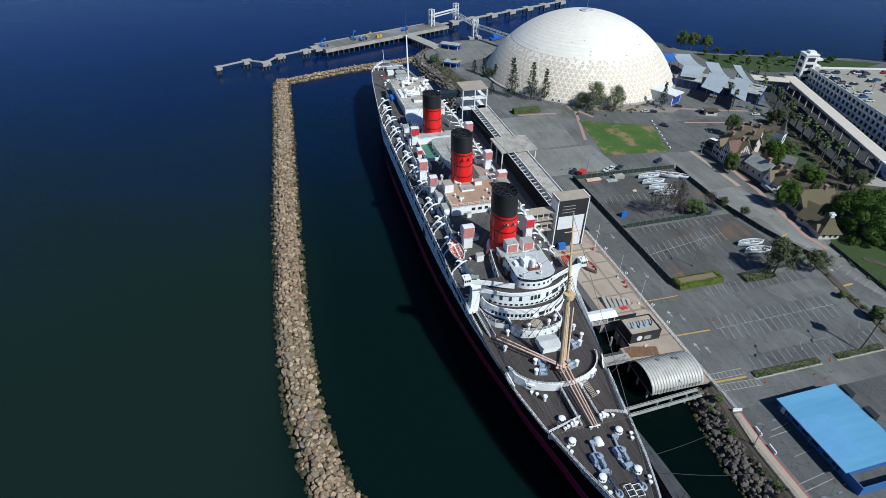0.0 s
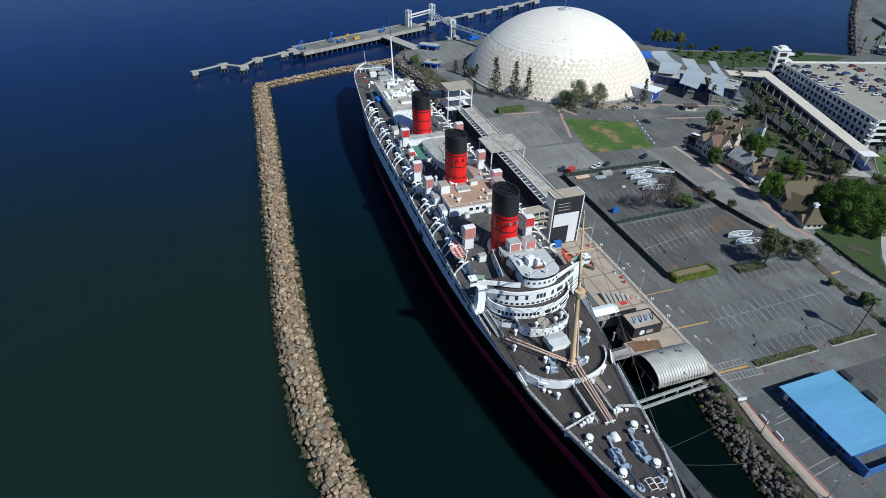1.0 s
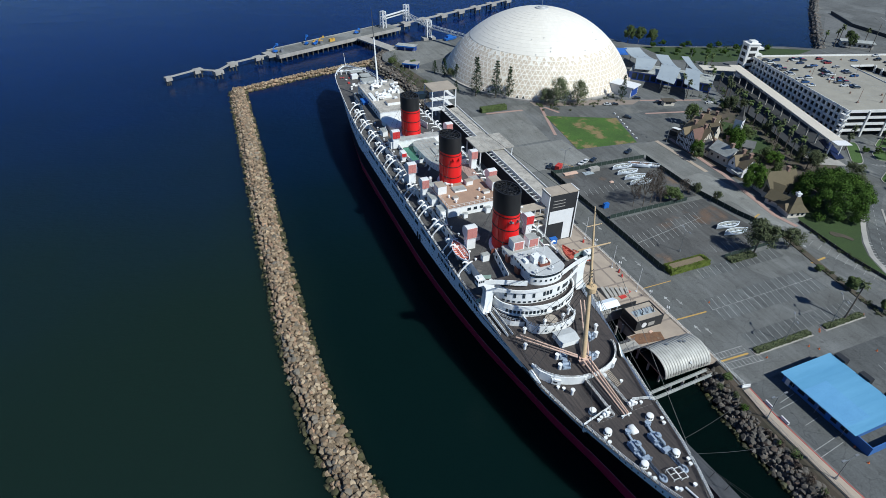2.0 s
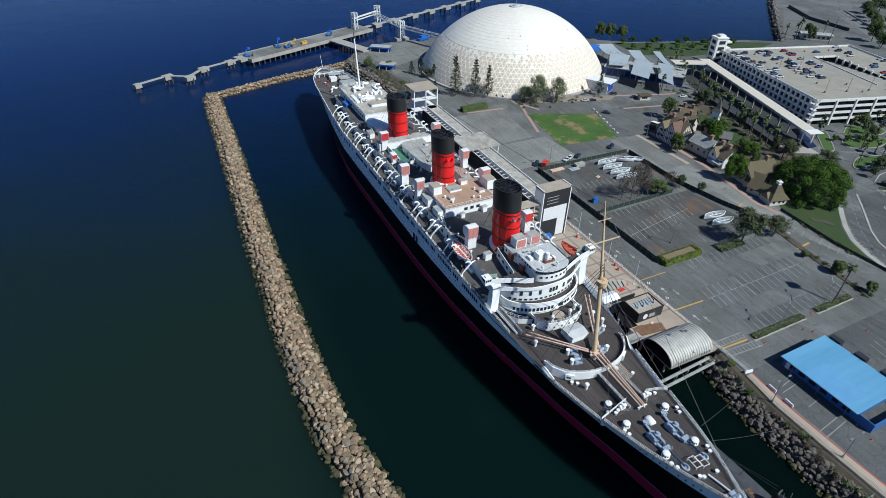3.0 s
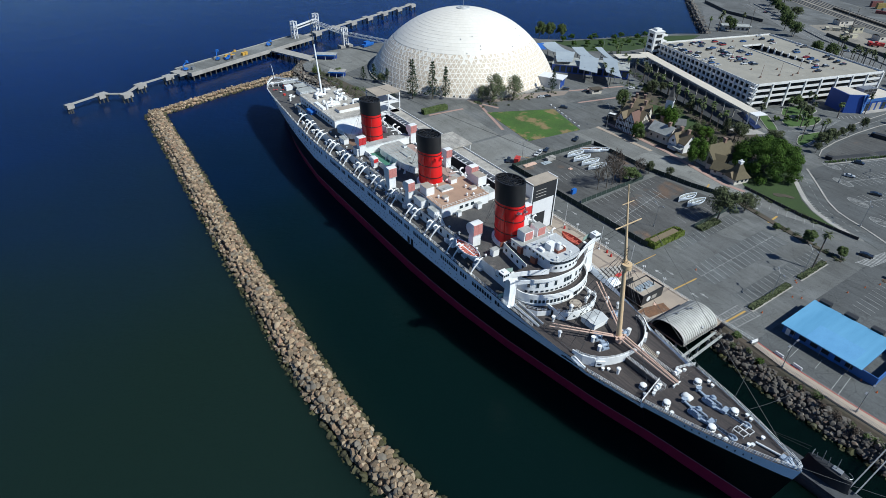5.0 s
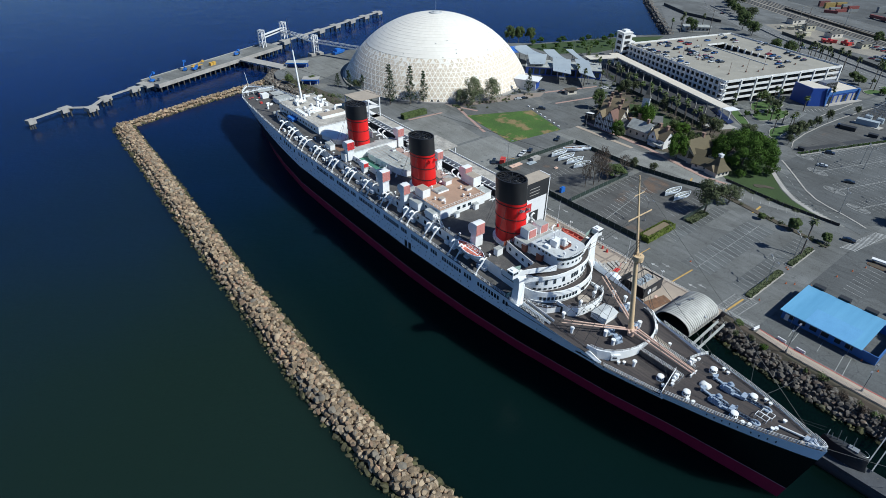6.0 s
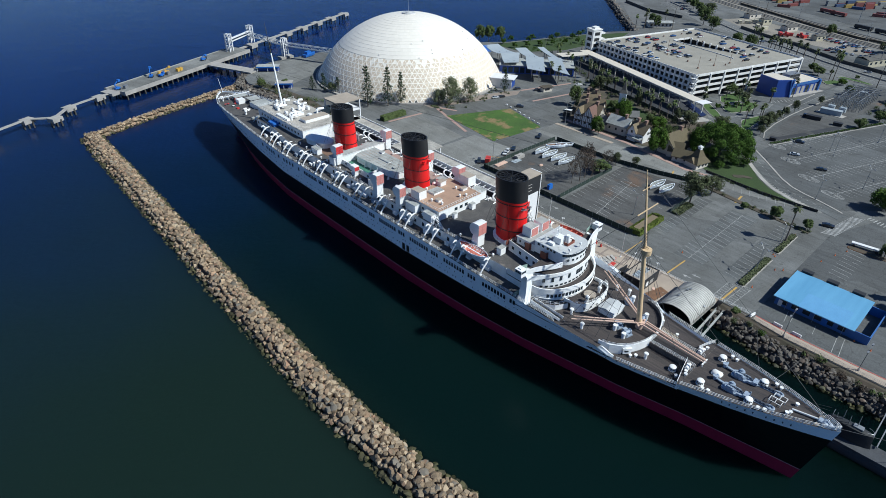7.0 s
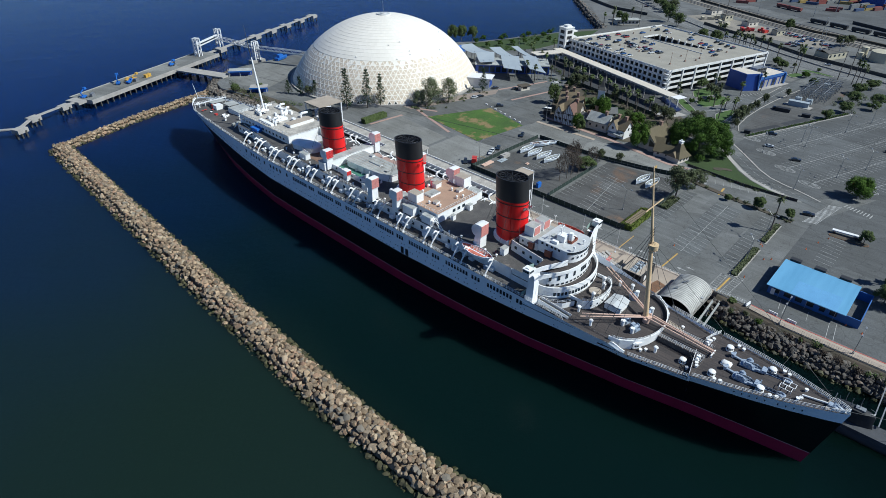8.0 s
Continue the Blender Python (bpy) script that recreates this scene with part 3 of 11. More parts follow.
patch("park_strip", [(232, 285), (262, 268), (330, 262), (352, 268), (316, 287), (272, 302), (247, 311), (232, 318)], LAWN, "green grass strip by the water behind the car park", 0.08, category="lawn")
patch("dome_apron", [(96, 246), (128, 238), (150, 231), (160, 226), (152, 222), (128, 229), (96, 239)], PAVING_DARK, "brown paved apron planted with trees before the dome", 0.04)

# kerbs and paved strips
for kx, ky, lx, ly, deg in ((131.5, 158, 2.2, 36, 0),):
    solo("kerb", Geo().obox(kx, ky, QUAY - 0.1, lx, ly, 0.25, deg), CONCRETE_TAN, "raised tan concrete median kerb along the street", "kerb", "structure")
for a, b in (((98, 236), (86, 200)), ((100, 236), (104, 226)), ((150, 208), (184, 200)), ((160, 226), (196, 214)), ((64, 238), (86, 236))):
    g = Geo()
    d = Vector((b[0] - a[0], b[1] - a[1]))
    g.obox((a[0] + b[0]) / 2, (a[1] + b[1]) / 2, QUAY - 0.1, d.length, 1.6, 0.16, math.degrees(math.atan2(d.y, d.x)))
    solo("paving_band", g, PAVING_PINK, "pink paved band across the asphalt", "pavement", "structure")

# ---- tan promenade wharf ----
solo("wharf", Geo().prism([(28.2, 60), (28, 45), (47.5, 44.6), (48, 60), (48, 127), (28.8, 127), (30.4, 96), (30.4, 76), (28.3, 73.8), (37.2, 73.8), (37.2, 71.0), (31.6, 71.0), (31.6, 62.6), (28.2, 62.6)], QUAY - 0.8, QUAY + 0.12), CONCRETE_TAN, "tan concrete promenade wharf beside the liner", "wharf", "structure")
g = Geo()
for yy in (64, 76.5, 85, 94, 103, 112, 121):
    g.box(31 if yy > 74 else 43, 47, yy, yy + 0.7, QUAY, QUAY + 0.15)
for xx in (34.0, 40.5, 46.0):
    g.box(xx, xx + 0.7, 76, 126, QUAY, QUAY + 0.155)
solo("paving_grid", g, PAVING_DARK, "darker brown bands dividing the wharf paving", "pavement", "structure")
g = Geo()
for yy in range(62, 252, 6):
    for xx in ((28.6, 31) if yy < 126 else (33.6, 36.5)):
        g.cyl((xx, yy, -5), (xx, yy, QUAY - 0.5), 0.35, n=8)
for yy in (42.5, 47, 52, 57):
    for xx in (28.6, 33, 38):
        g.cyl((xx, yy, -5), (xx, yy, QUAY - 0.9), 0.35, n=8)
solo("wharf_piles", g, CONCRETE, "round concrete piles under the wharf edge", "pile", "stuff", smooth=40)

# ---- stall lines ----


def lines(name, rows, label, mat=None, z=0.02):
    g = Geo()
    for x0, y0, x1, y1, w in rows:
        d = Vector((x1 - x0, y1 - y0))
        g.obox((x0 + x1) / 2, (y0 + y1) / 2, QUAY + z, d.length, w, 0.04, math.degrees(math.atan2(d.y, d.x)))
    solo(name, g, mat or PAINT_WHITE, label, "road marking", "stuff")


rows = [(62.2, 62.7, 108.4, 63.2, 0.13)]
for i in range(18):
    x = 62.6 + 2.7 * i
    rows += [(x, 57.4, x + 1.2, 62.7, 0.12), (x, 62.7, x + 1.2, 67.8, 0.12)] if i < 17 else []
    rows.append((63 + 2.7 * i, 44.9, 64 + 2.7 * i, 50.0, 0.12))
    rows.append((72 + 2.7 * i, 77.0, 73.2 + 2.7 * i, 81.8, 0.12)) if i < 14 else None
lines("stall_lines_south", rows, "faded white stall lines on the car park")
rows = [(62.5, 103.0, 100, 109.2, 0.15)]
for i in range(14):
    yc = 103.3 + 0.445 * i
    rows += [(64 + 2.7 * i, yc, 64.9 + 2.7 * i, yc + 4.9, 0.14), (64 + 2.7 * i, yc, 63.1 + 2.7 * i, yc - 4.9, 0.14)]
    rows.append((70 + 2.7 * i, 116.4, 70.6 + 2.7 * i, 120.4, 0.13))
for i in range(9):
    rows.append((88 + 2.7 * i, 87.5, 89 + 2.7 * i, 92.2, 0.13))
lines("stall_lines_fenced", rows, "faded white stall lines in the fenced lot")
rows = []
for i in range(12):
    rows.append((123 + 0.35 * i * 1.4, 92 - 3.4 * i, 127.6 + 0.35 * i * 1.4, 94 - 3.4 * i, 0.14))
for i in range(11):
    rows += [(66 + 2.7 * i, 140, 67 + 2.7 * i, 145, 0.13), (62 + 2.7 * i, 166, 63 + 2.7 * i, 170.6, 0.13)]
lines("stall_lines_street", rows, "white stall lines beside the street")
rows = []
for (xa, ya), (xb, yb) in (((191, 82.5), (240, 64.5)), ((178, 71), (300, 25.5)), ((164, 58), (290, 12)), ((154.5, 45), (270, 3)), ((166, 25), (250, -6))):
    d = Vector((xb - xa, yb - ya))
    n = int(d.length / 2.75)
    rows.append((xa, ya, xb, yb, 0.2))
    for i in range(2, n):
        x, y = xa + d.x * i / n, ya + d.y * i / n
        rows.append((x - 1.2, y - 5.0, x + 1.2, y + 5.0, 0.15))
    # hatched oval at the row's head
    u = d.normalized()
    w = Vector((1.2, 5.0))
    c = Vector((xa, ya)) + u * 0.6
    ring = [c + u * 2.3 * math.cos(6.2832 * k / 18) + w * 0.92 * math.sin(6.2832 * k / 18) for k in range(19)]
    rows += [(p.x, p.y, q.x, q.y, 0.2) for p, q in zip(ring, ring[1:])]
    for k in range(-4, 5):
        half = 2.2 * math.sqrt(1 - (k / 5) ** 2)
        m = c + w * 0.92 * k / 5
        rows.append((m.x - u.x * half - 0.3, m.y - u.y * half + 0.3, m.x + u.x * half + 0.3, m.y + u.y * half - 0.3, 0.22))
lines("stall_lines_east", rows, "white stall lines of the large east lot")
rows = [(47.6 + 1.35 * i, 44.8, 47.9 + 1.35 * i, 46.8, 0.16) for i in range(9)] + [(48.6 + 1.35 * i, 39.9, 48.9 + 1.35 * i, 42.4, 0.16) for i in range(9)]
rows += [(46.4, 46.9, 58.6, 46.6, 0.16), (46.4, 44.8, 58.6, 44.5, 0.16), (47.7, 42.8, 60.8, 42.1, 0.16), (47.5, 40.6, 60.4, 39.7, 0.16), (58.5, 44.5, 58.6, 46.6, 0.16), (60.5, 39.7, 60.8, 42.1, 0.16)]
rows += [(119.0 + 1.2 * i, 32.6 - 0.2 * i, 117.6 + 1.2 * i, 36.8 - 0.2 * i, 0.5) for i in range(19)] + [(118.2, 32.6, 141.8, 28.7, 0.2), (116.8, 37.0, 140.4, 32.8, 0.2)]
rows += [(142.4 - 0.45 * i, 28.2 - 1.25 * i, 145.0 - 0.3 * i, 27.4 - 1.2 * i, 0.4) for i in range(9)]
rows += [(58.0, 27.0, 51.7, 26.0, 0.15), (57.0, 25.0, 49.9, 24.4, 0.15), (56.6, 12.5, 47.2, 11.4, 0.15), (56.6, 10.6, 46.8, 9.4, 0.15), (57, 18.6, 52, 18.0, 0.12)]
rows += [(90 + 2.7 * i, 20, 91 + 2.7 * i, 26, 0.13) for i in range(9)]
lines("hatching", rows, "white hatched crossings and bays on the asphalt")
lines("yellow_lines", [(48, 63.2, 60, 62.8, 0.5), (48, 80, 60, 80, 0.3), (47.8, 43.9, 58.2, 43.5, 0.6), (116.2, 69.9, 124.0, 70.6, 0.8), (120.4, 101, 125, 102.6, 0.7), (72, 171, 75, 166, 0.3)], "worn yellow stop lines on the asphalt", PAINT_YELLOW)
g = Geo()
for ax, ay, s in ((52, 72, 1), (55, 70.5, -1), (52.5, 96, 1), (55.5, 93, -1), (51.5, 57, 1), (54, 55, 1), (52, 121, 1), (56, 118, -1), (126, 82, 1), (123, 80, -1)):
    g.obox(ax, ay, QUAY + 0.02, 0.35, 1.8, 0.03)
    g.prism([(ax - 0.7, ay + 0.9 * s), (ax, ay + 2.2 * s), (ax + 0.7, ay + 0.9 * s)][::s], QUAY + 0.02, QUAY + 0.05)
solo("lane_arrows", g, PAINT_WHITE, "white lane arrows painted on the road", "road marking", "stuff")

# ---- rocks ----


def rock_mesh(rnd, r):
    """A blunt boulder: the hull of a few points thrown on an ellipsoid."""
    bm = bmesh.new()
    sx, sy, sz = rnd.uniform(0.85, 1.25), rnd.uniform(0.85, 1.25), rnd.uniform(0.7, 0.95)
    for i in range(18):
        z = 1 - 2 * (i + 0.5) / 18
        a = 2.39996 * i + rnd.uniform(-0.5, 0.5)
        q = math.sqrt(1 - z * z)
        k = r * rnd.uniform(0.86, 1.06)
        bm.verts.new((q * math.cos(a) * sx * k, q * math.sin(a) * sy * k, z * sz * k))
    bmesh.ops.convex_hull(bm, input=bm.verts)
    bm.verts.index_update()
    vs = [tuple(v.co) for v in bm.verts]
    fs = [tuple(v.index for v in f.verts) for f in bm.faces]
    bm.free()
    return vs, fs


ROCKS = [rock_mesh(random.Random(i), 1.0) for i in range(14)]


def rock_bank(name, label, axis, half, crest, mats, seed, spacing, size, singles=None, foot=-0.4, vary=0.22):
    """A mound of boulders along a polyline; half: widths to both sides; singles: a stretch of y whose crest rocks are parts of their own."""
    rnd = random.Random(seed)
    top = thing(name, label, "breakwater", kind="structure")
    g, core = Geo(), Geo()
    meshes = [Geo().add(*r).data("rock", mats[:1], 30) for r in ROCKS]
    loose = []
    for (ax, ay), (bx, by) in zip(axis, axis[1:]):
        a, b = Vector((ax, ay)), Vector((bx, by))
        d = (b - a).normalized()
        nrm = Vector((d.y, -d.x))
        length = (b - a).length
        prof = [(-half * 0.95, -1.5), (-half * 0.3, crest - 1.5), (half * 0.3, crest - 1.5), (half * 0.95, -1.5)]
        core.loft([[(*(p + nrm * o), z) for o, z in prof] for p in (a - d * 0.8, b + d * 0.8)], closed=False)
        across = int(2 * half / (spacing * 0.9))
        for u in range(int(length / spacing) + 2):
            for v in range(across + 1):
                s = (u + 0.5 * (v % 2)) * spacing + rnd.uniform(-0.1 - vary, 0.1 + vary) * spacing
                o = -half + 2 * half * v / across + rnd.uniform(-0.28, 0.28) * spacing
                z = crest - 0.45 - max(0.0, abs(o) - half * 0.3) * (crest - foot) / (half * 0.7)
                p = a + d * s + nrm * o
                r = size * rnd.uniform(1 - vary, 1 + vary)
                vs, fs = ROCKS[rnd.randrange(14)]
                m = Matrix.LocRotScale((p.x, p.y, z + rnd.uniform(-0.3, 0.3)), Euler((rnd.uniform(-0.6, 0.6), rnd.uniform(-0.6, 0.6), rnd.uniform(0, 6))), (r, r * rnd.uniform(0.8, 1.2), r * rnd.uniform(0.85, 1.1)))
                if singles and singles[0] < p.y < singles[1] and abs(o) < half * 0.62 and len(loose) < 300:
                    loose.append((rnd.randrange(14), m))
                else:
                    g.add([m @ Vector(w) for w in vs], fs, 1 if z + rnd.uniform(-0.3, 0.3) < 0.35 and len(mats) > 1 else 0)
    if len(mats) > 2:
        for (ax, ay), (bx, by) in zip(axis, axis[1:]):
            a, b = Vector((ax, ay)), Vector((bx, by))
            d = (b - a).normalized()
            nrm = Vector((d.y, -d.x))
            for _ in range(int((b - a).length * 2.2)):
                side = rnd.choice((-1, 1, 1))
                o = side * half * (0.90 + abs(rnd.gauss(0, 0.06)))
                p = a + d * rnd.uniform(0, (b - a).length) + nrm * o
                r = size * rnd.uniform(0.6, 1.15)
                vs, fs = ROCKS[rnd.randrange(14)]
                m = Matrix.LocRotScale((p.x, p.y, -0.66 * r + rnd.uniform(-0.05, 0.22)), Euler((rnd.uniform(-0.5, 0.5), rnd.uniform(-0.5, 0.5), rnd.uniform(0, 6))), (r, r, r))
                g.add([m @ Vector(w) for w in vs], fs, 2)
    part("mound", core, mats[0], top)
    part("rocks", g, mats, top, kind="stuff", smooth=30)
    for i, m in loose:
        part("rock", meshes[i], mats[0], top, at=m)
    return top


rock_bank("breakwater", "long rubble breakwater of tan boulders standing in the water", [(-53, 22), (-61.4, 40), (-66.2, 66), (-67.2, 96), (-66.2, 162), (-63.5, 250), (-61.5, 328)], 5.6, 3.3, [ROCK, ALGAE, WEED], 3, 1.34, 0.92, (42, 110), vary=0.32)
rock_bank("breakwater", "rubble arm of tan boulders joining the shore", [(-61.5, 328), (-20, 343), (34, 357)], 3.9, 2.7, [ROCK, ALGAE, WEED], 4, 1.3, 0.88)
rock_bank("shore_rocks", "dark boulders of the bank below the asphalt lot", [(44.6, 43), (42.6, 33), (40.6, 22), (40.3, 5), (40.4, -8), (39, -40)], 6.0, 3.3, [ROCK_DARK, WEED], 5, 1.02, 0.7, (-6, 40), vary=0.55)
solo("soil_bank", Geo().loft([[(x - 3.4, y, 2.4), (x - 1.2, y, 3.7), (x + 1.0, y, 4.06), (x + 1.0, y, 3.0)] for x, y in ((47.0, 43), (45.4, 33), (44.1, 22), (43.9, 5), (44.1, -8), (43.6, -40))], closed=False), SOIL, "dry brown soil bank above the shore rocks", "ground", "structure")
rock_bank("shore_rocks", "boulders of the bank behind the liner's stern", [(38, 262), (41, 300), (36, 330), (34, 355), (47, 372), (62, 382)], 6.0, 3.6, [ROCK_DARK, ALGAE], 6, 1.4, 0.95, vary=0.45)
rock_bank("shore_rocks", "distant boulders along the far shore", [(362, 266), (397, 297), (474, 364), (620, 482)], 5.0, 3.6, [ROCK_DARK], 7, 2.2, 1.5)

# ---- the liner ----
ship = thing("ocean_liner", "black-hulled liner with white upperworks and three red funnels, moored", "ship")
TOPX = ([0, 2, 6, 12, 20, 31, 45, 60, 75, 95, 205, 228, 250, 270, 282, 291, 297, 300], [0.25, 1.3, 3.0, 5.3, 7.9, 10.8, 13.7, 16.0, 17.5, 18.0, 18.0, 16.3, 14.2, 12.0, 10.2, 6.8, 3.0, 0.3])
WLX = ([3.6, 10, 31, 48, 75, 100, 125, 195, 225, 250, 270, 284, 289], [0.15, 1.1, 4.6, 8.4, 13.2, 16.3, 17.5, 17.3, 13.5, 8.4, 4.0, 1.0, 0.1])
TOPZ = ([0, 15, 31, 31.2, 46, 48, 51, 54, 62, 75, 100, 205, 250, 300], [19.9, 18.6, 17.5, 16.7, 16.3, 16.6, 17.7, 17.9, 18.7, 20.1, 20.6, 20.6, 20.0, 19.2])
WHITEZ = ([0, 15, 31, 50, 78, 126, 200, 250, 300], [16.6, 15.6, 14.8, 14.2, 13.4, 12.2, 12.2, 13.0, 14.2])
BOOTZ = 3.9


def lean(y):
    """How far the starboard side lies inside the mirrored port side."""
    return turn([0, 15, 31, 50, 66, 85], [0.0, 0.3, 1.1, 1.3, 0.8, 0.0], y)


def half_beam(y):
    return turn(*TOPX, y)


def sheer(y):
    return turn(*TOPZ, y)


def hull_x(y, z):
    """The hull's half breadth at a station and height."""
    top = sheer(y)
    s = min(max((z + 3) / (top + 3), 0.0), 1.0)
    yw = 3.6 + (y / 300.0) * (289 - 3.6)
    w = turn(*WLX, yw)
    p = turn([0, 40, 90, 130, 200, 245, 300], [1.7, 1.5, 0.9, 0.45, 0.45, 0.9, 1.3], y)
    s0 = 3.0 / (top + 3)
    k = max(0.0, (s - s0) / (1 - s0))
    return w + (half_beam(y) - w) * k ** p


def hull_y(y, z):
    """Moves a station by the rake of stem and stern."""
    k = min(max(z / max(sheer(y), 1), 0.0), 1.0)
    return y + (1 - k) * (3.6 if y < 40 else 0) * max(0, 1 - y / 40) - (1 - k ** 0.7) * 11 * max(0, (y - 250) / 50)


stations = sorted(set([0, 0.6, 1.5, 3, 5, 8, 11, 15, 20, 25, 31, 31.2, 36, 41, 46, 47, 48, 49, 50, 52, 54, 58, 62, 68, 75, 85, 95, 110, 125, 145, 165, 185, 205, 215, 228, 240, 250, 260, 270, 277, 282, 287, 291, 294, 297, 299, 300]))
hull = Geo()
for side in (-1, 1):
    grid = []
    for y in stations:
        zw = turn(*WHITEZ, y)
        zs = [-3, 0, BOOTZ, BOOTZ + 0.22, 6, 9, zw, zw + (sheer(y) - zw) * 0.5, sheer(y)]
        grid.append([(side * (hull_x(y, z) - (lean(y) * min(1.0, max(0.0, z) / 16.0) if side > 0 else 0.0)), hull_y(y, z), z) for z in zs])
    band = [2, 2, 3, 1, 1, 1, 0, 0]
    for a, b in zip(grid, grid[1:]):
        for k in range(8):
            q = [a[k], b[k], b[k + 1], a[k + 1]]
            hull.add(q if side > 0 else q[::-1], [(0, 1, 2, 3)], band[k])
part("hull", hull, [HULL_WHITE, HULL_BLACK, BOOT, LINE_PINK], ship, "black hull with white upper strake and red boot topping", smooth=35)


def deck(name, y0, y1, z, mat, inset=0.05, label="", step=4.0):
    g = Geo()
    ys = [y0 + (y1 - y0) * i / max(1, round((y1 - y0) / step)) for i in range(max(1, round((y1 - y0) / step)) + 1)]
    zz = z if callable(z) else (lambda y: z)
    for a, b in zip(ys, ys[1:]):
        ha, hb = max(0.05, half_beam(a) - inset), max(0.05, half_beam(b) - inset)
        g.quad((-ha, a, zz(a)), (max(0.04, ha - lean(a)), a, zz(a)), (max(0.04, hb - lean(b)), b, zz(b)), (-hb, b, zz(b)))
    return part(name, g, mat, ship, label)


deck("forecastle_deck", 0.8, 31, lambda y: sheer(y) - 0.15, DECK_TEAK, label="dark weathered teak foredeck")
deck("well_deck", 31, 54, lambda y: 15.9, DECK_TEAK, 0.3)
deck("boat_deck", 76, 262, lambda y: sheer(y) - 0.1, DECK_GREY, 0.1, "dark grey boat deck")
deck("after_deck", 262, 299, lambda y: sheer(y) - 0.5, DECK_GREY, 0.15)
# the forecastle's after edge sweeps a little aft towards the middle
EDGE = [(-10.9, 31.3), (-5.5, 32.6), (-1.9, 33.4), (4.3, 33.4), (7.4, 32.6), (9.8, 31.6)]
part("step_deck", Geo().prism([(9.8, 30.8), *EDGE[::-1], (-10.9, 30.8)], 15.8, 17.38, 0, 1), [WHITE, DECK_TEAK], ship)


def d_plan(front, half, back, depth, n=22, bulge=1.0):
    """A plan with a rounded front."""
    pts = [(half, back), (-half, back)]
    for i in range(n + 1):
        a = math.pi * i / n
        pts.append((-half * math.cos(a), front + depth - depth * math.sin(a) ** bulge))
    return pts


def wall_ring(g, plan, z0, z1, thick=0.22, mat=0, inside=None):
    """A bulwark standing on a plan's front curve."""
    pts = plan[2:]
    inner = [(x * (1 - thick / max(abs(x), 2)), y + thick * (1 if abs(x) < 12 else 0.3)) for x, y in pts]
    g.loft([[(*a, z0), (*a, z1), (*c, z1), (*c, z0)] for a, c in zip(pts, inner)], mat, caps=True)
    if inside is not None:
        n = len(pts) - 1
        for i in range(n):
            g.m[len(g.m) - 2 - 4 * n + 4 * i + 2] = inside


def rail(name, pts, height=1.1, bars=3, gap=1.9, mat=None, parent=None, r=0.045, label=""):
    g = Geo()
    for a, b in zip(pts, pts[1:]):
        a, b = Vector(a), Vector(b)
        for k in range(bars):
            h = height * (k + 1) / bars
            g.beam(a + Vector((0, 0, h)), b + Vector((0, 0, h)), r * 1.25, r * 1.25)
        n = max(1, round((b - a).length / gap))
        for i in range(n):
            p = a.lerp(b, i / n)
            g.beam(p, p + Vector((0, 0, height)), r * 1.6, r * 1.6)
    return part(name, g, mat or WHITE, parent, label, kind="stuff")


# rounded mast deck with its white bulwark
MAST_PLAN = [(x - 0.8, y) for x, y in d_plan(43.4, 12.0, 72, 8.6)]
part("mast_deck", Geo().prism(MAST_PLAN, 15.8, 17.75, 0, 1), [WHITE, DECK_TEAK], ship, "rounded deck of dark planks round the foremast")
for s in (-1, 1):
    part("side_deck", Geo().add([(s * (half_beam(y) - 0.2 - (lean(y) if s > 0 else 0)), y, 17.72) for y in (51, 56, 62, 68, 77)] + [(s * 11.0, y, 17.72) for y in (77, 68, 62, 56, 51)], [tuple(range(10))[::s]]), DECK_TEAK, ship)
g = Geo()
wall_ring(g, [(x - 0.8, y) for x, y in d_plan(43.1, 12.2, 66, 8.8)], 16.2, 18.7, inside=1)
part("mast_deck_bulwark", g, [WHITE, BULWARK_SHADE], ship, "white curved bulwark, its inner face painted in shade", smooth=40)
for s in (-1, 1):
    g = Geo()
    rows = [(x - (lean(y) if s > 0 else 0), y, z0, z1) for x, y, z0, z1 in ((14.35, 51.0, 16.8, 17.6), (14.22, 50.6, 16.4, 18.1), (14.1, 50.1, 16.0, 18.2), (13.85, 49.3, 16.0, 17.8), (13.5, 48.3, 15.9, 17.1), (13.2, 47.0, 15.9, 16.6))]
    g.loft([[(s * x, y, z0), (s * x, y, z1)] for x, y, z0, z1 in rows], closed=False)
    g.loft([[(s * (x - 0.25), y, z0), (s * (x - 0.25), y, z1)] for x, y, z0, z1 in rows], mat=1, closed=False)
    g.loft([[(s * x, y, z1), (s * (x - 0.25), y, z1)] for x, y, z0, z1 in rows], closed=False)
    # starboard inner sheet and shoulder carry the painted shade, port stays white
    part("bulwark_sweep", g, [WHITE, WHITE if s < 0 else BULWARK_SHADE], ship)
    g = Geo()
    for a0, a1 in ((0.0, 0.33), (0.33, 0.66)):
        p, q = [(s * 12.3 * math.cos(k) - 0.8, 51.9 - 8.9 * math.sin(k)) for k in (a0, a1)]
        g.beam((*p, 17.35), (*q, 17.35), 0.3, 2.8)
    part("shoulder", g, WHITE if s < 0 else BULWARK_SHADE, ship)
    part("fairlead_block", Geo().obox(s * 8.75 - 0.8, 45.45, 16.3, 2.3, 0.5, 1.7, s * 36).obox(s * 8.75 - 0.8 - 0.14 * s * -1, 45.2, 17.0, 0.5, 0.2, 0.4, s * 36, 1).obox(s * 9.3 - 0.8, 45.6, 17.0, 0.5, 0.2, 0.4, s * 36, 1), [WHITE, DARK], ship, "white fairlead block with dark openings")
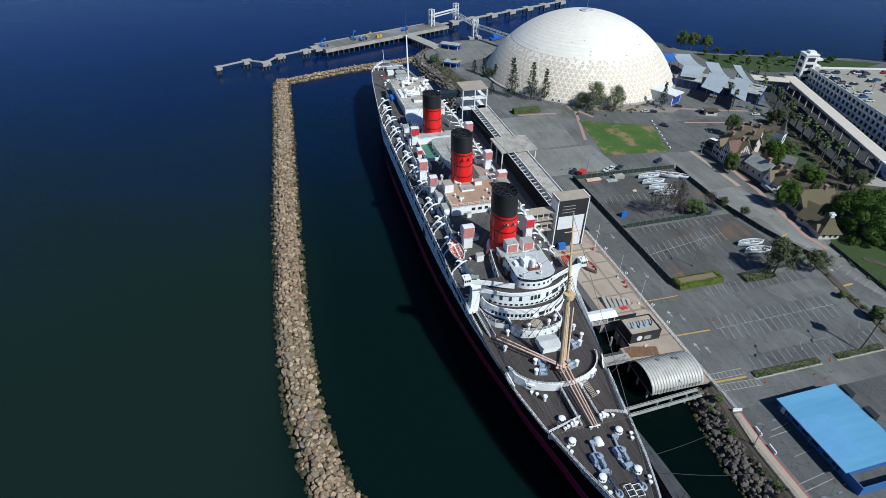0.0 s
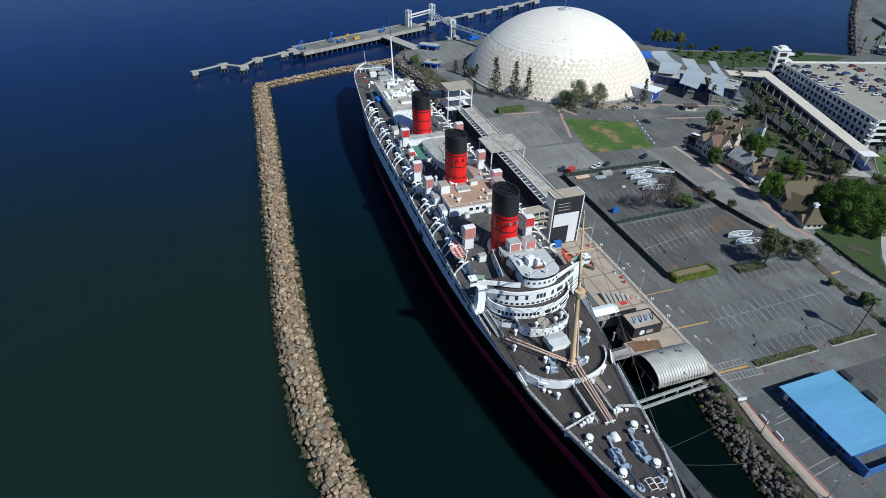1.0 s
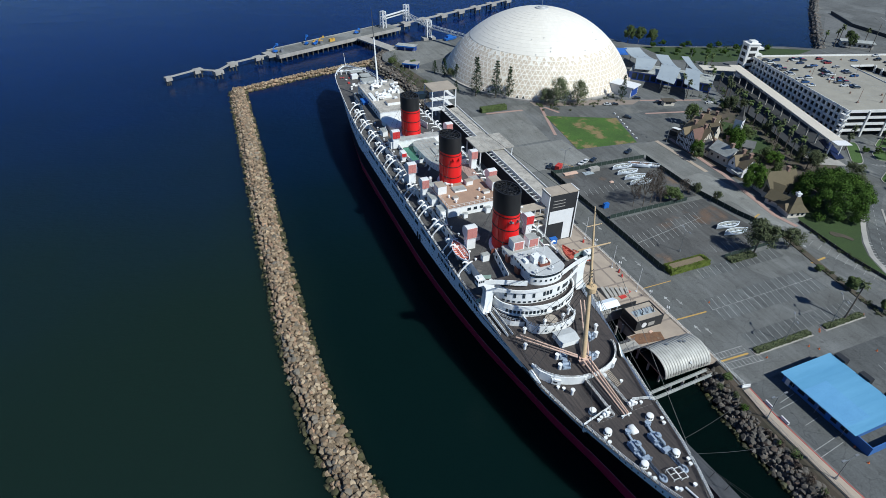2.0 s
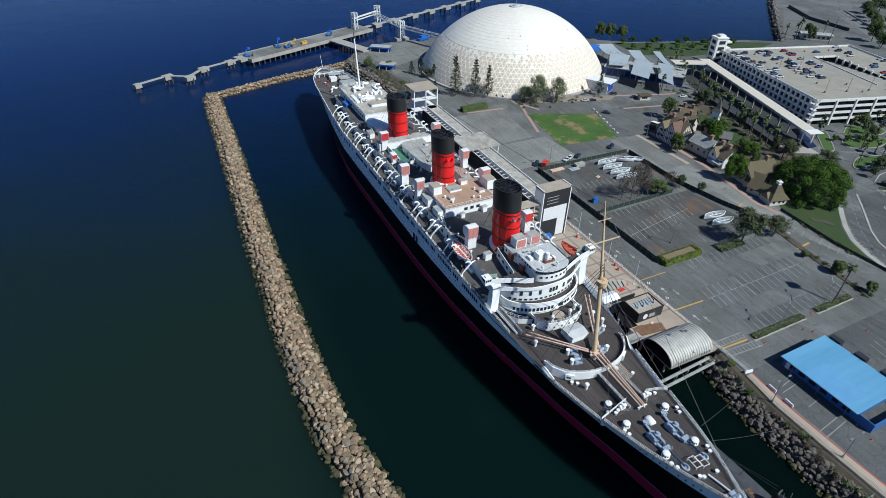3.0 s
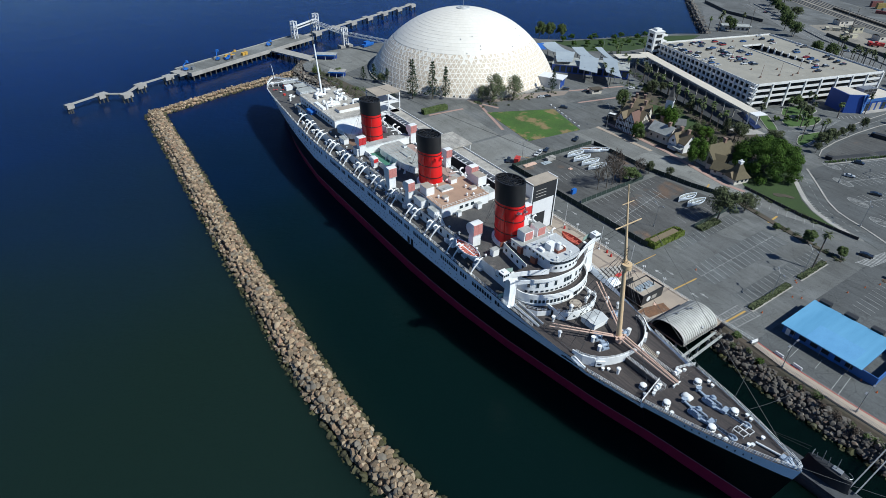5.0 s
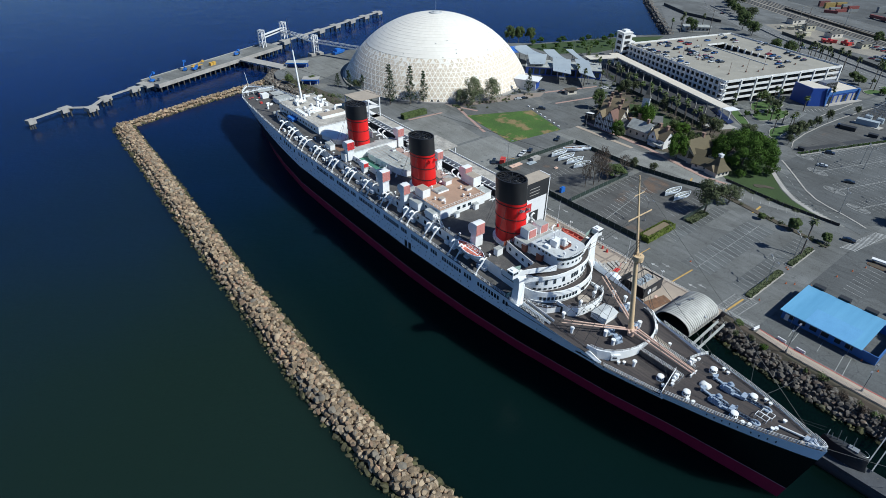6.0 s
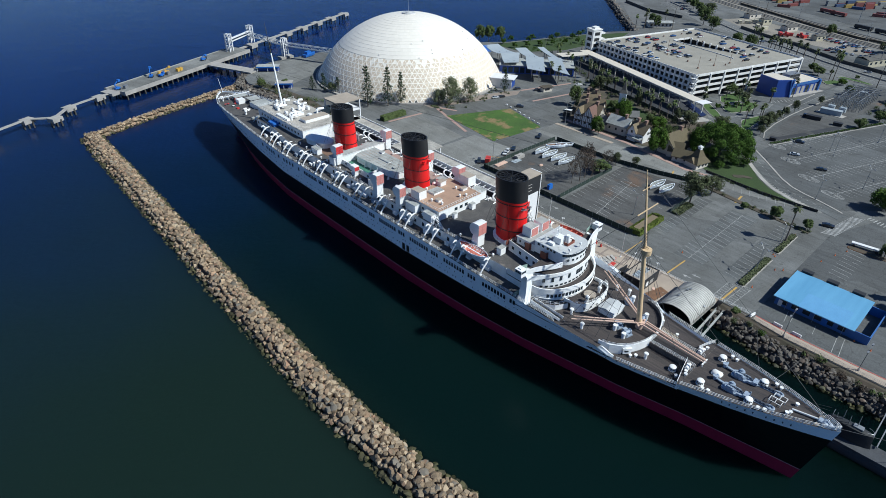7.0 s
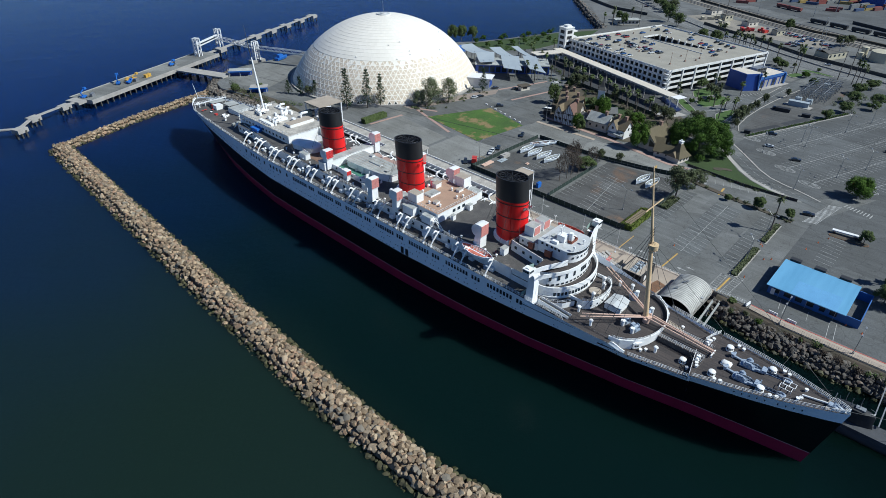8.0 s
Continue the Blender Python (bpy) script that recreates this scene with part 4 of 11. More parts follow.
rail("rail", [(12.1 * math.cos(a) - 0.8, 51.9 - 8.7 * math.sin(a), 18.7) for a in [math.pi * (0.03 + 0.94 * i / 14) for i in range(15)]], 0.6, 2, 1.6, parent=ship, r=0.05)

# bridge front: tiers of rounded white decks
def round_plan(front, half, back, depth, cx=0.0, n=26):
    return [(x + cx, y) for x, y in d_plan(front, half, back, depth, n)]


def windows_round(tier, plan, mesh, zc, spans):
    """Sets windows on a rounded front; spans: from, to as shares of its length, and how many."""
    pts = [Vector((x, y, 0)) for x, y in plan[2:]]
    run = [0.0]
    for a, b in zip(pts, pts[1:]):
        run.append(run[-1] + (b - a).length)
    for k0, k1, n in spans:
        for i in range(n):
            s = run[-1] * (k0 + (k1 - k0) * (i + 0.5) / n)
            j = max(q for q in range(len(run) - 1) if run[q] <= s)
            p = pts[j].lerp(pts[j + 1], (s - run[j]) / (run[j + 1] - run[j]))
            d = pts[j + 1] - pts[j]
            part("window", mesh, GLASS, tier, at=pose(p.x, p.y, zc, 0, 0, math.degrees(math.atan2(d.y, d.x))))


def pane(w, h):
    return Geo().box(-w / 2, w / 2, -0.07, 0.07, -h / 2, h / 2).data("window", [GLASS])


# lowest: a short rounded house before the lounge front, with a railed deck on top
low_plan = round_plan(60.6, 7.2, 68, 3.2, -0.3)
low = part("bridge_tier", Geo().prism(low_plan, 17.6, 19.5, 0, 1), [WHITE, DECK_TEAK], ship, "white rounded deckhouse below the bridge, dark deck on top", smooth=40)
g = Geo()
wall_ring(g, round_plan(60.45, 7.35, 68, 3.3, -0.3), 18.4, 20.5)
part("bulwark", g, WHITE, low, smooth=40)
for s in (-1, 1):
    part("side_wall", Geo().box(s * 7.2 - 0.45, s * 7.2 - 0.15, 63.7, 67.2, 17.6, 20.5), WHITE, low)
rail("rail", [(7.2 * math.cos(a) - 0.3, 63.8 - 3.2 * math.sin(a), 20.5) for a in [math.pi * i / 14 for i in range(15)]], 0.8, 2, 1.3, parent=low, r=0.05)
part("door", Geo().box(-7.7, -7.6, 65.0, 65.9, 17.8, 19.7), DARK, low)
windows_round(low, round_plan(60.4, 7.4, 68, 3.35, -0.3), pane(0.4, 0.45), 19.0, ((0.1, 0.9, 6),))
part("round_platform", Geo().cyl((-0.6, 63.6, 19.5), (-0.6, 63.6, 20.1), 1.6, n=20).cyl((-0.6, 63.6, 20.1), (-0.6, 63.6, 20.2), 1.75, n=20), ROOF_TAN, low, smooth=40)
for x, y in ((-3.4, 62.6), (2.6, 62.8), (5.2, 64.2)):
    part("cowl_vent", Geo().cyl((x, y, 19.5), (x, y, 21.2), 0.42, n=10).ball((x, y, 21.2), 0.62, n=10, m=5), WHITE, low, smooth=40)
# lounge tier: a long row of windows under a plain bulwark
lounge_plan = round_plan(66.3, 12.6, 84, 8.4, -0.4)
lounge = part("bridge_tier", Geo().prism(lounge_plan, 17.6, 22.1, 0, 1), [WHITE, DECK_TEAK], ship, "white rounded lounge front with a row of windows", smooth=40)
g = Geo()
wall_ring(g, round_plan(66.15, 12.75, 84, 8.5, -0.4), 21.7, 23.3, 0.3)
part("bulwark", g, WHITE, lounge, smooth=40)
lounge_face = round_plan(66.24, 12.66, 84, 8.45, -0.4)
windows_round(lounge, lounge_face, pane(0.68, 0.78), 20.95, ((0.13, 0.50, 11), (0.54, 0.68, 4), (0.71, 0.87, 5)))
windows_round(lounge, lounge_face, pane(0.68, 0.3), 21.6, ((0.13, 0.50, 11), (0.54, 0.68, 4), (0.71, 0.87, 5)))
g = Geo()
wall_ring(g, round_plan(66.0, 12.9, 84, 8.6, -0.4), 20.25, 20.37, 0.2)
part("string_course", g, WHITE, lounge, smooth=40)
part("doorway", Geo().box(1.6, 2.7, 66.3, 66.6, 19.5, 21.5), DARK, lounge)
rail("rail", [(x - 0.4, y, 19.55) for x, y in ((-13.8, 74.4), (-12.9, 70.6), (-10.8, 67.6), (-8.6, 66.1))], 0.95, 2, 1.2, parent=lounge, r=0.05)
part("side_gallery", Geo().prism([(x - 0.4, y) for x, y in ((-14.0, 75.0), (-13.0, 70.4), (-10.9, 67.4), (-7.4, 65.6), (-7.4, 69), (-12, 75))], 17.6, 19.55, 0, 1), [WHITE, DECK_TEAK], lounge)
# upper tier: tall windows and a line of small ones at the deck's level
up_plan = round_plan(69.0, 12.4, 77.6, 7.6)
upper = part("bridge_tier", Geo().prism(up_plan, 22.0, 27.0, 0, 1), [WHITE, DECK_TEAK], ship, "white rounded bridge front with tall windows", smooth=40)
up_face = round_plan(68.95, 12.45, 77.6, 7.62)
windows_round(upper, up_face, pane(0.75, 1.45), 24.9, ((0.10, 0.34, 3), (0.36, 0.42, 1), (0.475, 0.575, 3), (0.63, 0.66, 1), (0.70, 0.78, 3), (0.82, 0.9, 2)))
windows_round(upper, up_face, pane(0.8, 0.5), 22.75, ((0.10, 0.9, 17),))
# wheelhouse with two rows of windows and a pale roof
wh_plan = round_plan(70.0, 5.6, 82, 3.2, 1.7)
wheel = part("wheelhouse", Geo().prism(wh_plan, 27.0, 30.75, 0, 1), [WHITE, ROOF_PALE], ship, "white rounded wheelhouse with a pale roof", smooth=40)
part("roof_edge", Geo().prism(round_plan(69.8, 5.8, 82.2, 3.3, 1.7), 30.6, 30.72, 0, 1), [WHITE, ROOF_PALE], wheel, smooth=40)
wh_face = round_plan(69.95, 5.65, 82, 3.22, 1.7)
windows_round(wheel, wh_face, pane(0.74, 0.66), 30.05, ((0.06, 0.94, 16),))
windows_round(wheel, wh_face, pane(0.6, 0.6), 28.55, ((0.14, 0.88, 7),))
for yy in (74.6, 75.8, 77.0, 78.6, 80.2):
    part("window", Geo().box(-3.98, -3.88, yy, yy + 0.7, 29.7, 30.35), GLASS, wheel)

# fittings on the wheelhouse roof
rz = 30.75
for nm, gx_, gy_, g_ in (("roof_locker", -2.4, 77.4, Geo().box(-0.5, 0.5, -0.9, 0.9, 0, 0.8)), ("roof_locker", 3.4, 75.0, Geo().box(-0.9, 0.9, -0.5, 0.5, 0, 0.7)), ("searchlight", -2.4, 71.2, Geo().cyl((0, 0, 0), (0, 0, 1.1), 0.12, n=8).cyl((0, -0.3, 1.3), (0, 0.3, 1.3), 0.35, n=12)), ("searchlight", 2.6, 71.2, Geo().cyl((0, 0, 0), (0, 0, 1.1), 0.12, n=8).cyl((0, -0.3, 1.3), (0, 0.3, 1.3), 0.35, n=12)), ("roof_hatch", 0.6, 79.5, Geo().box(-0.8, 0.8, -0.8, 0.8, 0, 0.35)), ("roof_post", -3.2, 79.0, Geo().cyl((0, 0, 0), (0, 0, 2.6), 0.08, n=6)), ("roof_post", 4.4, 79.0, Geo().cyl((0, 0, 0), (0, 0, 2.6), 0.08, n=6))):
    part(nm, g_, WHITE if nm != "roof_hatch" else ROOF_GREY, ship, at=pose(gx_, gy_, rz))

# bridge wings: curved walkways between two sweeping white bulwarks, a cab at the end, each on a white pylon
for s in (-1, 1):
    w = part("bridge_wing", Geo().loft([[(s * x, y0, z), (s * x, y0 + d, z), (s * x, y0 + d, z - 0.25), (s * x, y0, z - 0.25)] for x, y0, d, z in ((5.5, 71.6, 3.0, 27.65), (9.4, 73.0, 2.8, 28.0), (12.4, 73.8, 2.6, 28.3), (15.2, 74.4, 2.4, 28.6), (16.8, 74.6, 2.2, 28.7))], caps=True), DECK_TEAK, ship, "bridge wing walkway reaching over the side")
    # upper sweep, from the wheelhouse out to the cab
    rows = [(5.0, 71.0, 27.5, 29.2), (7.4, 71.8, 27.6, 29.25), (9.4, 72.6, 27.8, 29.4), (11.4, 73.3, 28.05, 29.6), (13.6, 74.0, 28.3, 29.75), (16.0, 74.45, 28.45, 29.9), (17.0, 74.5, 28.5, 29.9)]
    part("front_bulwark", Geo().loft([[(s * x, y, z0), (s * x, y, z1), (s * x, y + 0.22, z1), (s * x, y + 0.22, z0)][::s] for x, y, z0, z1 in rows], caps=True), WHITE, w, smooth=40)
    part("rear_screen", Geo().loft([[(s * x, y + 2.5, z0), (s * x, y + 2.5, z1), (s * x, y + 2.58, z1), (s * x, y + 2.58, z0)][::s] for x, y, z0, z1 in rows[4:]], caps=True), GREEN_SCREEN, w)
    # lower sweep, from the pylon into the upper tier's front
    rows = [(15.4, 74.6, 25.6, 27.6), (14.0, 74.0, 25.5, 27.2), (12.4, 73.1, 25.7, 27.0), (10.6, 71.9, 25.9, 27.0), (8.6, 70.6, 26.1, 27.1), (6.2, 69.5, 26.2, 27.2), (3.2, 68.85, 26.25, 27.25), (0.0, 68.6, 26.3, 27.3)]
    part("lower_bulwark", Geo().loft([[(s * x, y, z0), (s * x, y, z1), (s * x, y + 0.3, z1), (s * x, y + 0.3, z0)][::-s] for x, y, z0, z1 in rows], caps=True), WHITE, w, smooth=40)
    cab = part("wing_cab", Geo().box(s * 17.6 - 1.0, s * 17.6 + 1.0, 74.4, 76.6, 28.4, 30.5).box(s * 17.6 - 1.12, s * 17.6 + 1.12, 74.28, 76.72, 30.5, 30.62).box(s * 17.6 - 0.5, s * 17.6 + 0.5, 75.0, 76.0, 30.62, 30.9), WHITE, w)
    for i in range(3):
        part("cab_window", Geo().box(s * 17.6 - 0.86 + 0.62 * i, s * 17.6 - 0.38 + 0.62 * i, 74.34, 74.42, 29.6, 30.25), GLASS, cab)
        part("cab_window", Geo().box(s * 18.6 - 0.05, s * 18.6 + 0.05, 74.62 + 0.64 * i, 75.12 + 0.64 * i, 29.6, 30.25), GLASS, cab)
    g = Geo()
    g.loft([[(s * (x0 if q in (0, 3) else x1), y0 if q < 2 else y1, z) for q in range(4)] for x0, x1, y0, y1, z in ((14.2, 17.4, 73.4, 76.6, 18.6), (14.0, 16.4, 73.9, 76.3, 20.6), (13.8, 16.1, 74.1, 76.2, 24.5), (13.6, 16.2, 74.2, 76.3, 27.4), (13.4, 16.9, 74.4, 76.4, 28.5))], caps=True)
    part("wing_pylon", g, WHITE, w, smooth=40)
# covered stair from the lounge deck down to the mast deck
st = part("companion_stair", Geo().beam((-14.6, 72.6, 19.7), (-13.2, 63.6, 17.8), 1.3, 0.2), DECK_GREY, ship, "dark companion stair with white sides")
for dx in (-0.75, 0.75):
    part("side", Geo().beam((-14.6 + dx, 72.6, 20.1), (-13.2 + dx, 63.6, 18.2), 0.1, 0.9), WHITE, st)

# long deckhouse under the sports deck
HOUSE_EDGE = [(-12.7, 76), (11.9, 76), (11.9, 84.2), (13, 84.2), (13, 206), (8, 238), (-8, 238), (-13, 206), (-13, 84.2), (-12.7, 84.2)]
part("boat_deck_house", Geo().prism(HOUSE_EDGE, 20.0, 24.0, 0, 1), [WHITE, DECK_GREY], ship, "long white deckhouse below the sports deck")
g = Geo()
for yy in range(92, 204, 4):
    if yy % 12 < 8:
        g.box(-13.06, -12.95, yy, yy + 1.0, 21.6, 22.9)
part("house_window", g, GLASS, ship, kind="stuff")


def house(name, x0, x1, y0, y1, z0, z1, roof, label, windows=()):
    h = part(name, Geo().box(x0, x1, y0, y1, z0, z1).box(x0 - 0.2, x1 + 0.2, y0 - 0.2, y1 + 0.2, z1, z1 + 0.18, 0, 1), [WHITE, roof], ship, label)
    for side, a, b, step, w, hh, zc in windows:
        n = int((b - a) / step)
        for i in range(n):
            c = a + (i + 0.5) * (b - a) / n
            q = Geo()
            if side == "front":
                q.box(c - w / 2, c + w / 2, y0 - 0.05, y0 + 0.02, zc - hh / 2, zc + hh / 2)
            else:
                q.box(x0 - 0.05, x0 + 0.02, c - w / 2, c + w / 2, zc - hh / 2, zc + hh / 2)
            part("window", q, GLASS, h)
    return h


oh = part("officers_house", Geo().prism([(-7.3, 77.7), (9.4, 77.7), (9.4, 90), (-5.4, 90)], 23.0, 26.5).prism([(-7.4, 77.65), (9.5, 77.65), (9.5, 90.1), (-5.5, 90.1)], 26.5, 26.68, 0, 1), [WHITE, DECK_GREY], ship, "white house with dark roof deck behind the bridge")
for k in (0.12, 0.36, 0.6, 0.86):
    part("window", Geo().obox(-7.44 + 1.9 * k, 77.7 + 12.3 * k, 25.3, 0.1, 0.9, 0.9, -8.7), GLASS, oh)
part("parapet", Geo().beam((-7.32, 77.7, 25.8), (-5.42, 90.1, 25.8), 0.16, 3.5), WHITE, oh)
house("engine_casing", -4.0, 7, 82, 88.5, 26, 29.0, ROOF_GREY, "white casing before the forward funnel", [("port", 82.4, 88.2, 1.9, 0.6, 0.7, 27.9)])
part("roof_bulwark", Geo().box(9.65, 9.85, 77.7, 90, 26.6, 27.3), WHITE, ship)
house("cafe_house", -10, 9.2, 116.2, 131.5, 24, 27.4, ROOF_BROWN, "white house with a red-brown roof between funnels", [("front", -3.5, 3.5, 2.0, 1.3, 1.1, 25.9), ("port", 118, 130, 4, 0.9, 0.9, 25.6)])
LOUNGE = [(-0.9, 148.6), (6.6, 147.4), (6.6, 172.3), (0.2, 172.3), (-1.9, 171.9), (-3.0, 170.9), (-3.3, 169.2), (-3.2, 165), (-2.9, 160), (-2.5, 155.4), (-1.9, 151.4)]
lounge_roof = part("lounge_roof", Geo().prism(LOUNGE, 24, 26.4).prism([(2.6 + (x - 2.6) * 1.04, 160 + (y - 160) * 1.02) for x, y in LOUNGE], 26.4, 26.65, 0, 1), [WHITE, ROOF_GREY], ship, "long pale grey lounge roof with a curved corner", smooth=25)
for i in range(5):
    part("roof_seam", Geo().box(-1.2 + 1.6 * i, -1.08 + 1.6 * i, 150.6, 171.6, 26.63, 26.69), ROOF_TAN, lounge_roof)
for i in range(4):
    part("roof_seam", Geo().box(-2.0, 6.4, 153.0 + 5.2 * i, 153.12 + 5.2 * i, 26.63, 26.685), ROOF_TAN, lounge_roof)
for yy in (150.5, 154, 157.5, 161, 164.5):
    part("fin", Geo().add([(-3.3, yy, 24), (-4.3, yy, 24), (-3.25, yy, 26.3), (-3.3, yy + 0.25, 24), (-4.3, yy + 0.25, 24), (-3.25, yy + 0.25, 26.3)], [(0, 1, 2), (5, 4, 3), (1, 4, 5, 2), (0, 3, 4, 1)]), WHITE, lounge_roof)
house("funnel_house", -12, 12, 173, 176.5, 24, 27, ROOF_GREY, "white cross house before the after funnel")
house("after_house", -7.2, 11.5, 203.5, 242, 20, 27.4, ROOF_STAINED, "white after house with a broad stained roof", [("port", 206, 240, 2.6, 1.0, 0.9, 25.4), ("port", 206, 240, 3.2, 0.9, 0.9, 22.4)])
house("after_lower_house", -9.8, -7.0, 208, 240, 20, 23.4, DECK_GREY, "white lower house along the after deck", [("port", 215, 243, 3, 1.0, 1.0, 22)])
part("games_court", Geo().box(-8.5, -2.8, 158, 172.5, 23.95, 24.06), COURT_GREEN, ship, "green painted games court")
part("court_wall", Geo().box(-8.8, -8.5, 150, 172.5, 24, 26.1).box(-8.5, -2.8, 157.6, 158, 24, 25.2), WHITE, ship)
g = Geo()
for yy in (151, 156, 161, 166, 170):
    g.cyl((-8.84, yy, 25.1), (-8.8, yy, 25.1), 0.45, n=12)
part("round_window", g, GLASS, ship, kind="stuff")
part("light_floor", Geo().box(8.3, 12.8, 140, 172, 23.95, 24.06), material("pink_faded_deck", (0.36, 0.25, 0.21), 0.85, scale=0.3), ship)
plan = [(9.5 * math.cos(a), 187 + 11.5 * math.sin(a)) for a in [math.pi * i / 20 for i in range(21)]]
g = Geo()
wall_ring(g, [(0, 0), (0, 0)] + plan[::-1], 24, 26.6)
part("curved_screen", g, WHITE, ship, smooth=40)
part("brown_deck_patch", Geo().box(-9, -3, 178, 190, 23.95, 24.05), DECK_BROWN, ship)

# roof clutter
for x, y, lx, ly, h, roof in ((-8.3, 128, 3.2, 4.2, 3.0, ROOF_TAN), (11, 124.5, 3.6, 4.5, 3.4, ROOF_TAN), (-0.4, 86.6, 3.6, 3.2, 3.0, ROOF_GREY), (4.6, 86.6, 3.4, 3.2, 2.8, ROOF_GREY), (-1.5, 127, 4.6, 3.4, 0.7, ROOF_GREY),
                              (4.5, 212.5, 12, 4.4, 1.3, ROOF_TAN), (-5.4, 222.5, 1.6, 9.5, 0.9, WHITE), (8.5, 232, 1.4, 9, 0.9, WHITE), (0.6, 221.5, 6, 3.0, 1.1, WHITE), (-2, 134.8, 3, 2, 2.4, WHITE)):
    z = 29.2 if 82 < y < 91 else 27.5 if y > 110 else 28.9
    part("roof_hatch" if h < 2 else "roof_box", Geo().obox(x, y, z - 0.1 if y < 134 or y > 136 else 24, lx, ly, h + 0.1, 0, 0, 1), [WHITE, roof], ship)
g = Geo()
rnd = random.Random(21)
for i in range(26):
    x, y = rnd.uniform(-4, 9), rnd.uniform(216, 240)
    k = rnd.random()
    if k < 0.45:
        g.obox(x, y, 27.5, rnd.uniform(0.8, 2.4), rnd.uniform(0.8, 2), rnd.uniform(0.6, 1.6), rnd.choice((0, 90, 20)))
    elif k < 0.75:
        g.tube([(x, y, 27.5), (x, y, 29.0), (x + 0.5, y, 29.5), (x + rnd.uniform(1.5, 5), y, 29.2)], 0.5, 8)
    else:
        g.cyl((x, y, 27.5), (x, y, 29.2), 0.5, n=10).ball((x, y, 29.2), 0.75, n=10, m=4)
part("roof_ducting", g, WHITE, ship, "white ducts and fans on the after roof", smooth=35, kind="stuff")
g = Geo()
for x, y in ((-6, 119), (2, 119), (5, 124), (-3, 130), (4, 118), (-7, 123)):
    g.cyl((x, y, 27.5), (x, y, 28.3), 0.3, n=8).ball((x, y, 28.3), 0.45, n=8, m=4)
for x, y, z in ((-5, 137, 24), (5, 135, 24), (-6.5, 142, 24), (6, 146, 24), (-4.5, 178, 24), (-3.5, 177, 24), (5, 178.5, 24), (4, 92, 24), (-4.6, 91.8, 24), (-12, 121, 24), (-11.6, 117, 24)):
    g.cyl((x, y, z), (x, y, z + 1.4), 0.5, n=10).ball((x, y, z + 1.4), 0.8, n=10, m=5)
part("mushroom_vent", g, WHITE, ship, smooth=40, kind="stuff")
# radar pedestal and brown screens on the bridge roof
g = Geo()
g.box(-0.8, 1.6, 75.5, 78.0, 30.5, 32.7)
g.cyl((1.6, 74.8, 30.6), (1.6, 74.8, 33.4), 0.7, 0.6, n=12)
g.cyl((0.0, 77.2, 32.5), (0.0, 77.2, 36.2), 0.12, n=6)
g.box(-1.0, 1.2, 77.1, 77.3, 35.0, 35.2)
part("compass_platform", g, WHITE, ship, smooth=40)
for x0, x1, y0, y1, z0, z1 in ((0.2, 3.4, 73.6, 73.75, 30.5, 31.6), (3.3, 3.45, 73.8, 76.0, 30.5, 31.6), (0.2, 0.35, 73.8, 75, 30.5, 31.6), (-4.9, -4.75, 77.0, 79.0, 26.8, 29.0), (-4.9, -4.0, 76.85, 77.0, 26.8, 29.0), (-6.6, -3.0, 90.2, 90.35, 26.0, 27.6), (-4.9, -3.9, 83.0, 83.15, 27.0, 29.2), (-5.0, -4.9, 83.0, 84.6, 27.0, 29.2)):
    part("wooden_screen", Geo().box(x0, x1, y0, y1, z0, z1), BROWN_WOOD, ship, "varnished brown wooden screen")
for x0, x1, y0, z0 in ((-12.3, -7.5, 77.8, 24), (9.7, 12.3, 77.8, 24), (-17.6, -13.4, 77.0, 20.2), (13.4, 17.6, 77.0, 20.2), (9, 12.6, 92, 24)):
    part("glazed_screen", Geo().box(x0, x1, y0, y0 + 0.1, z0, z0 + 1.4), GREEN_SCREEN, ship, "pale green glazed wind screen")


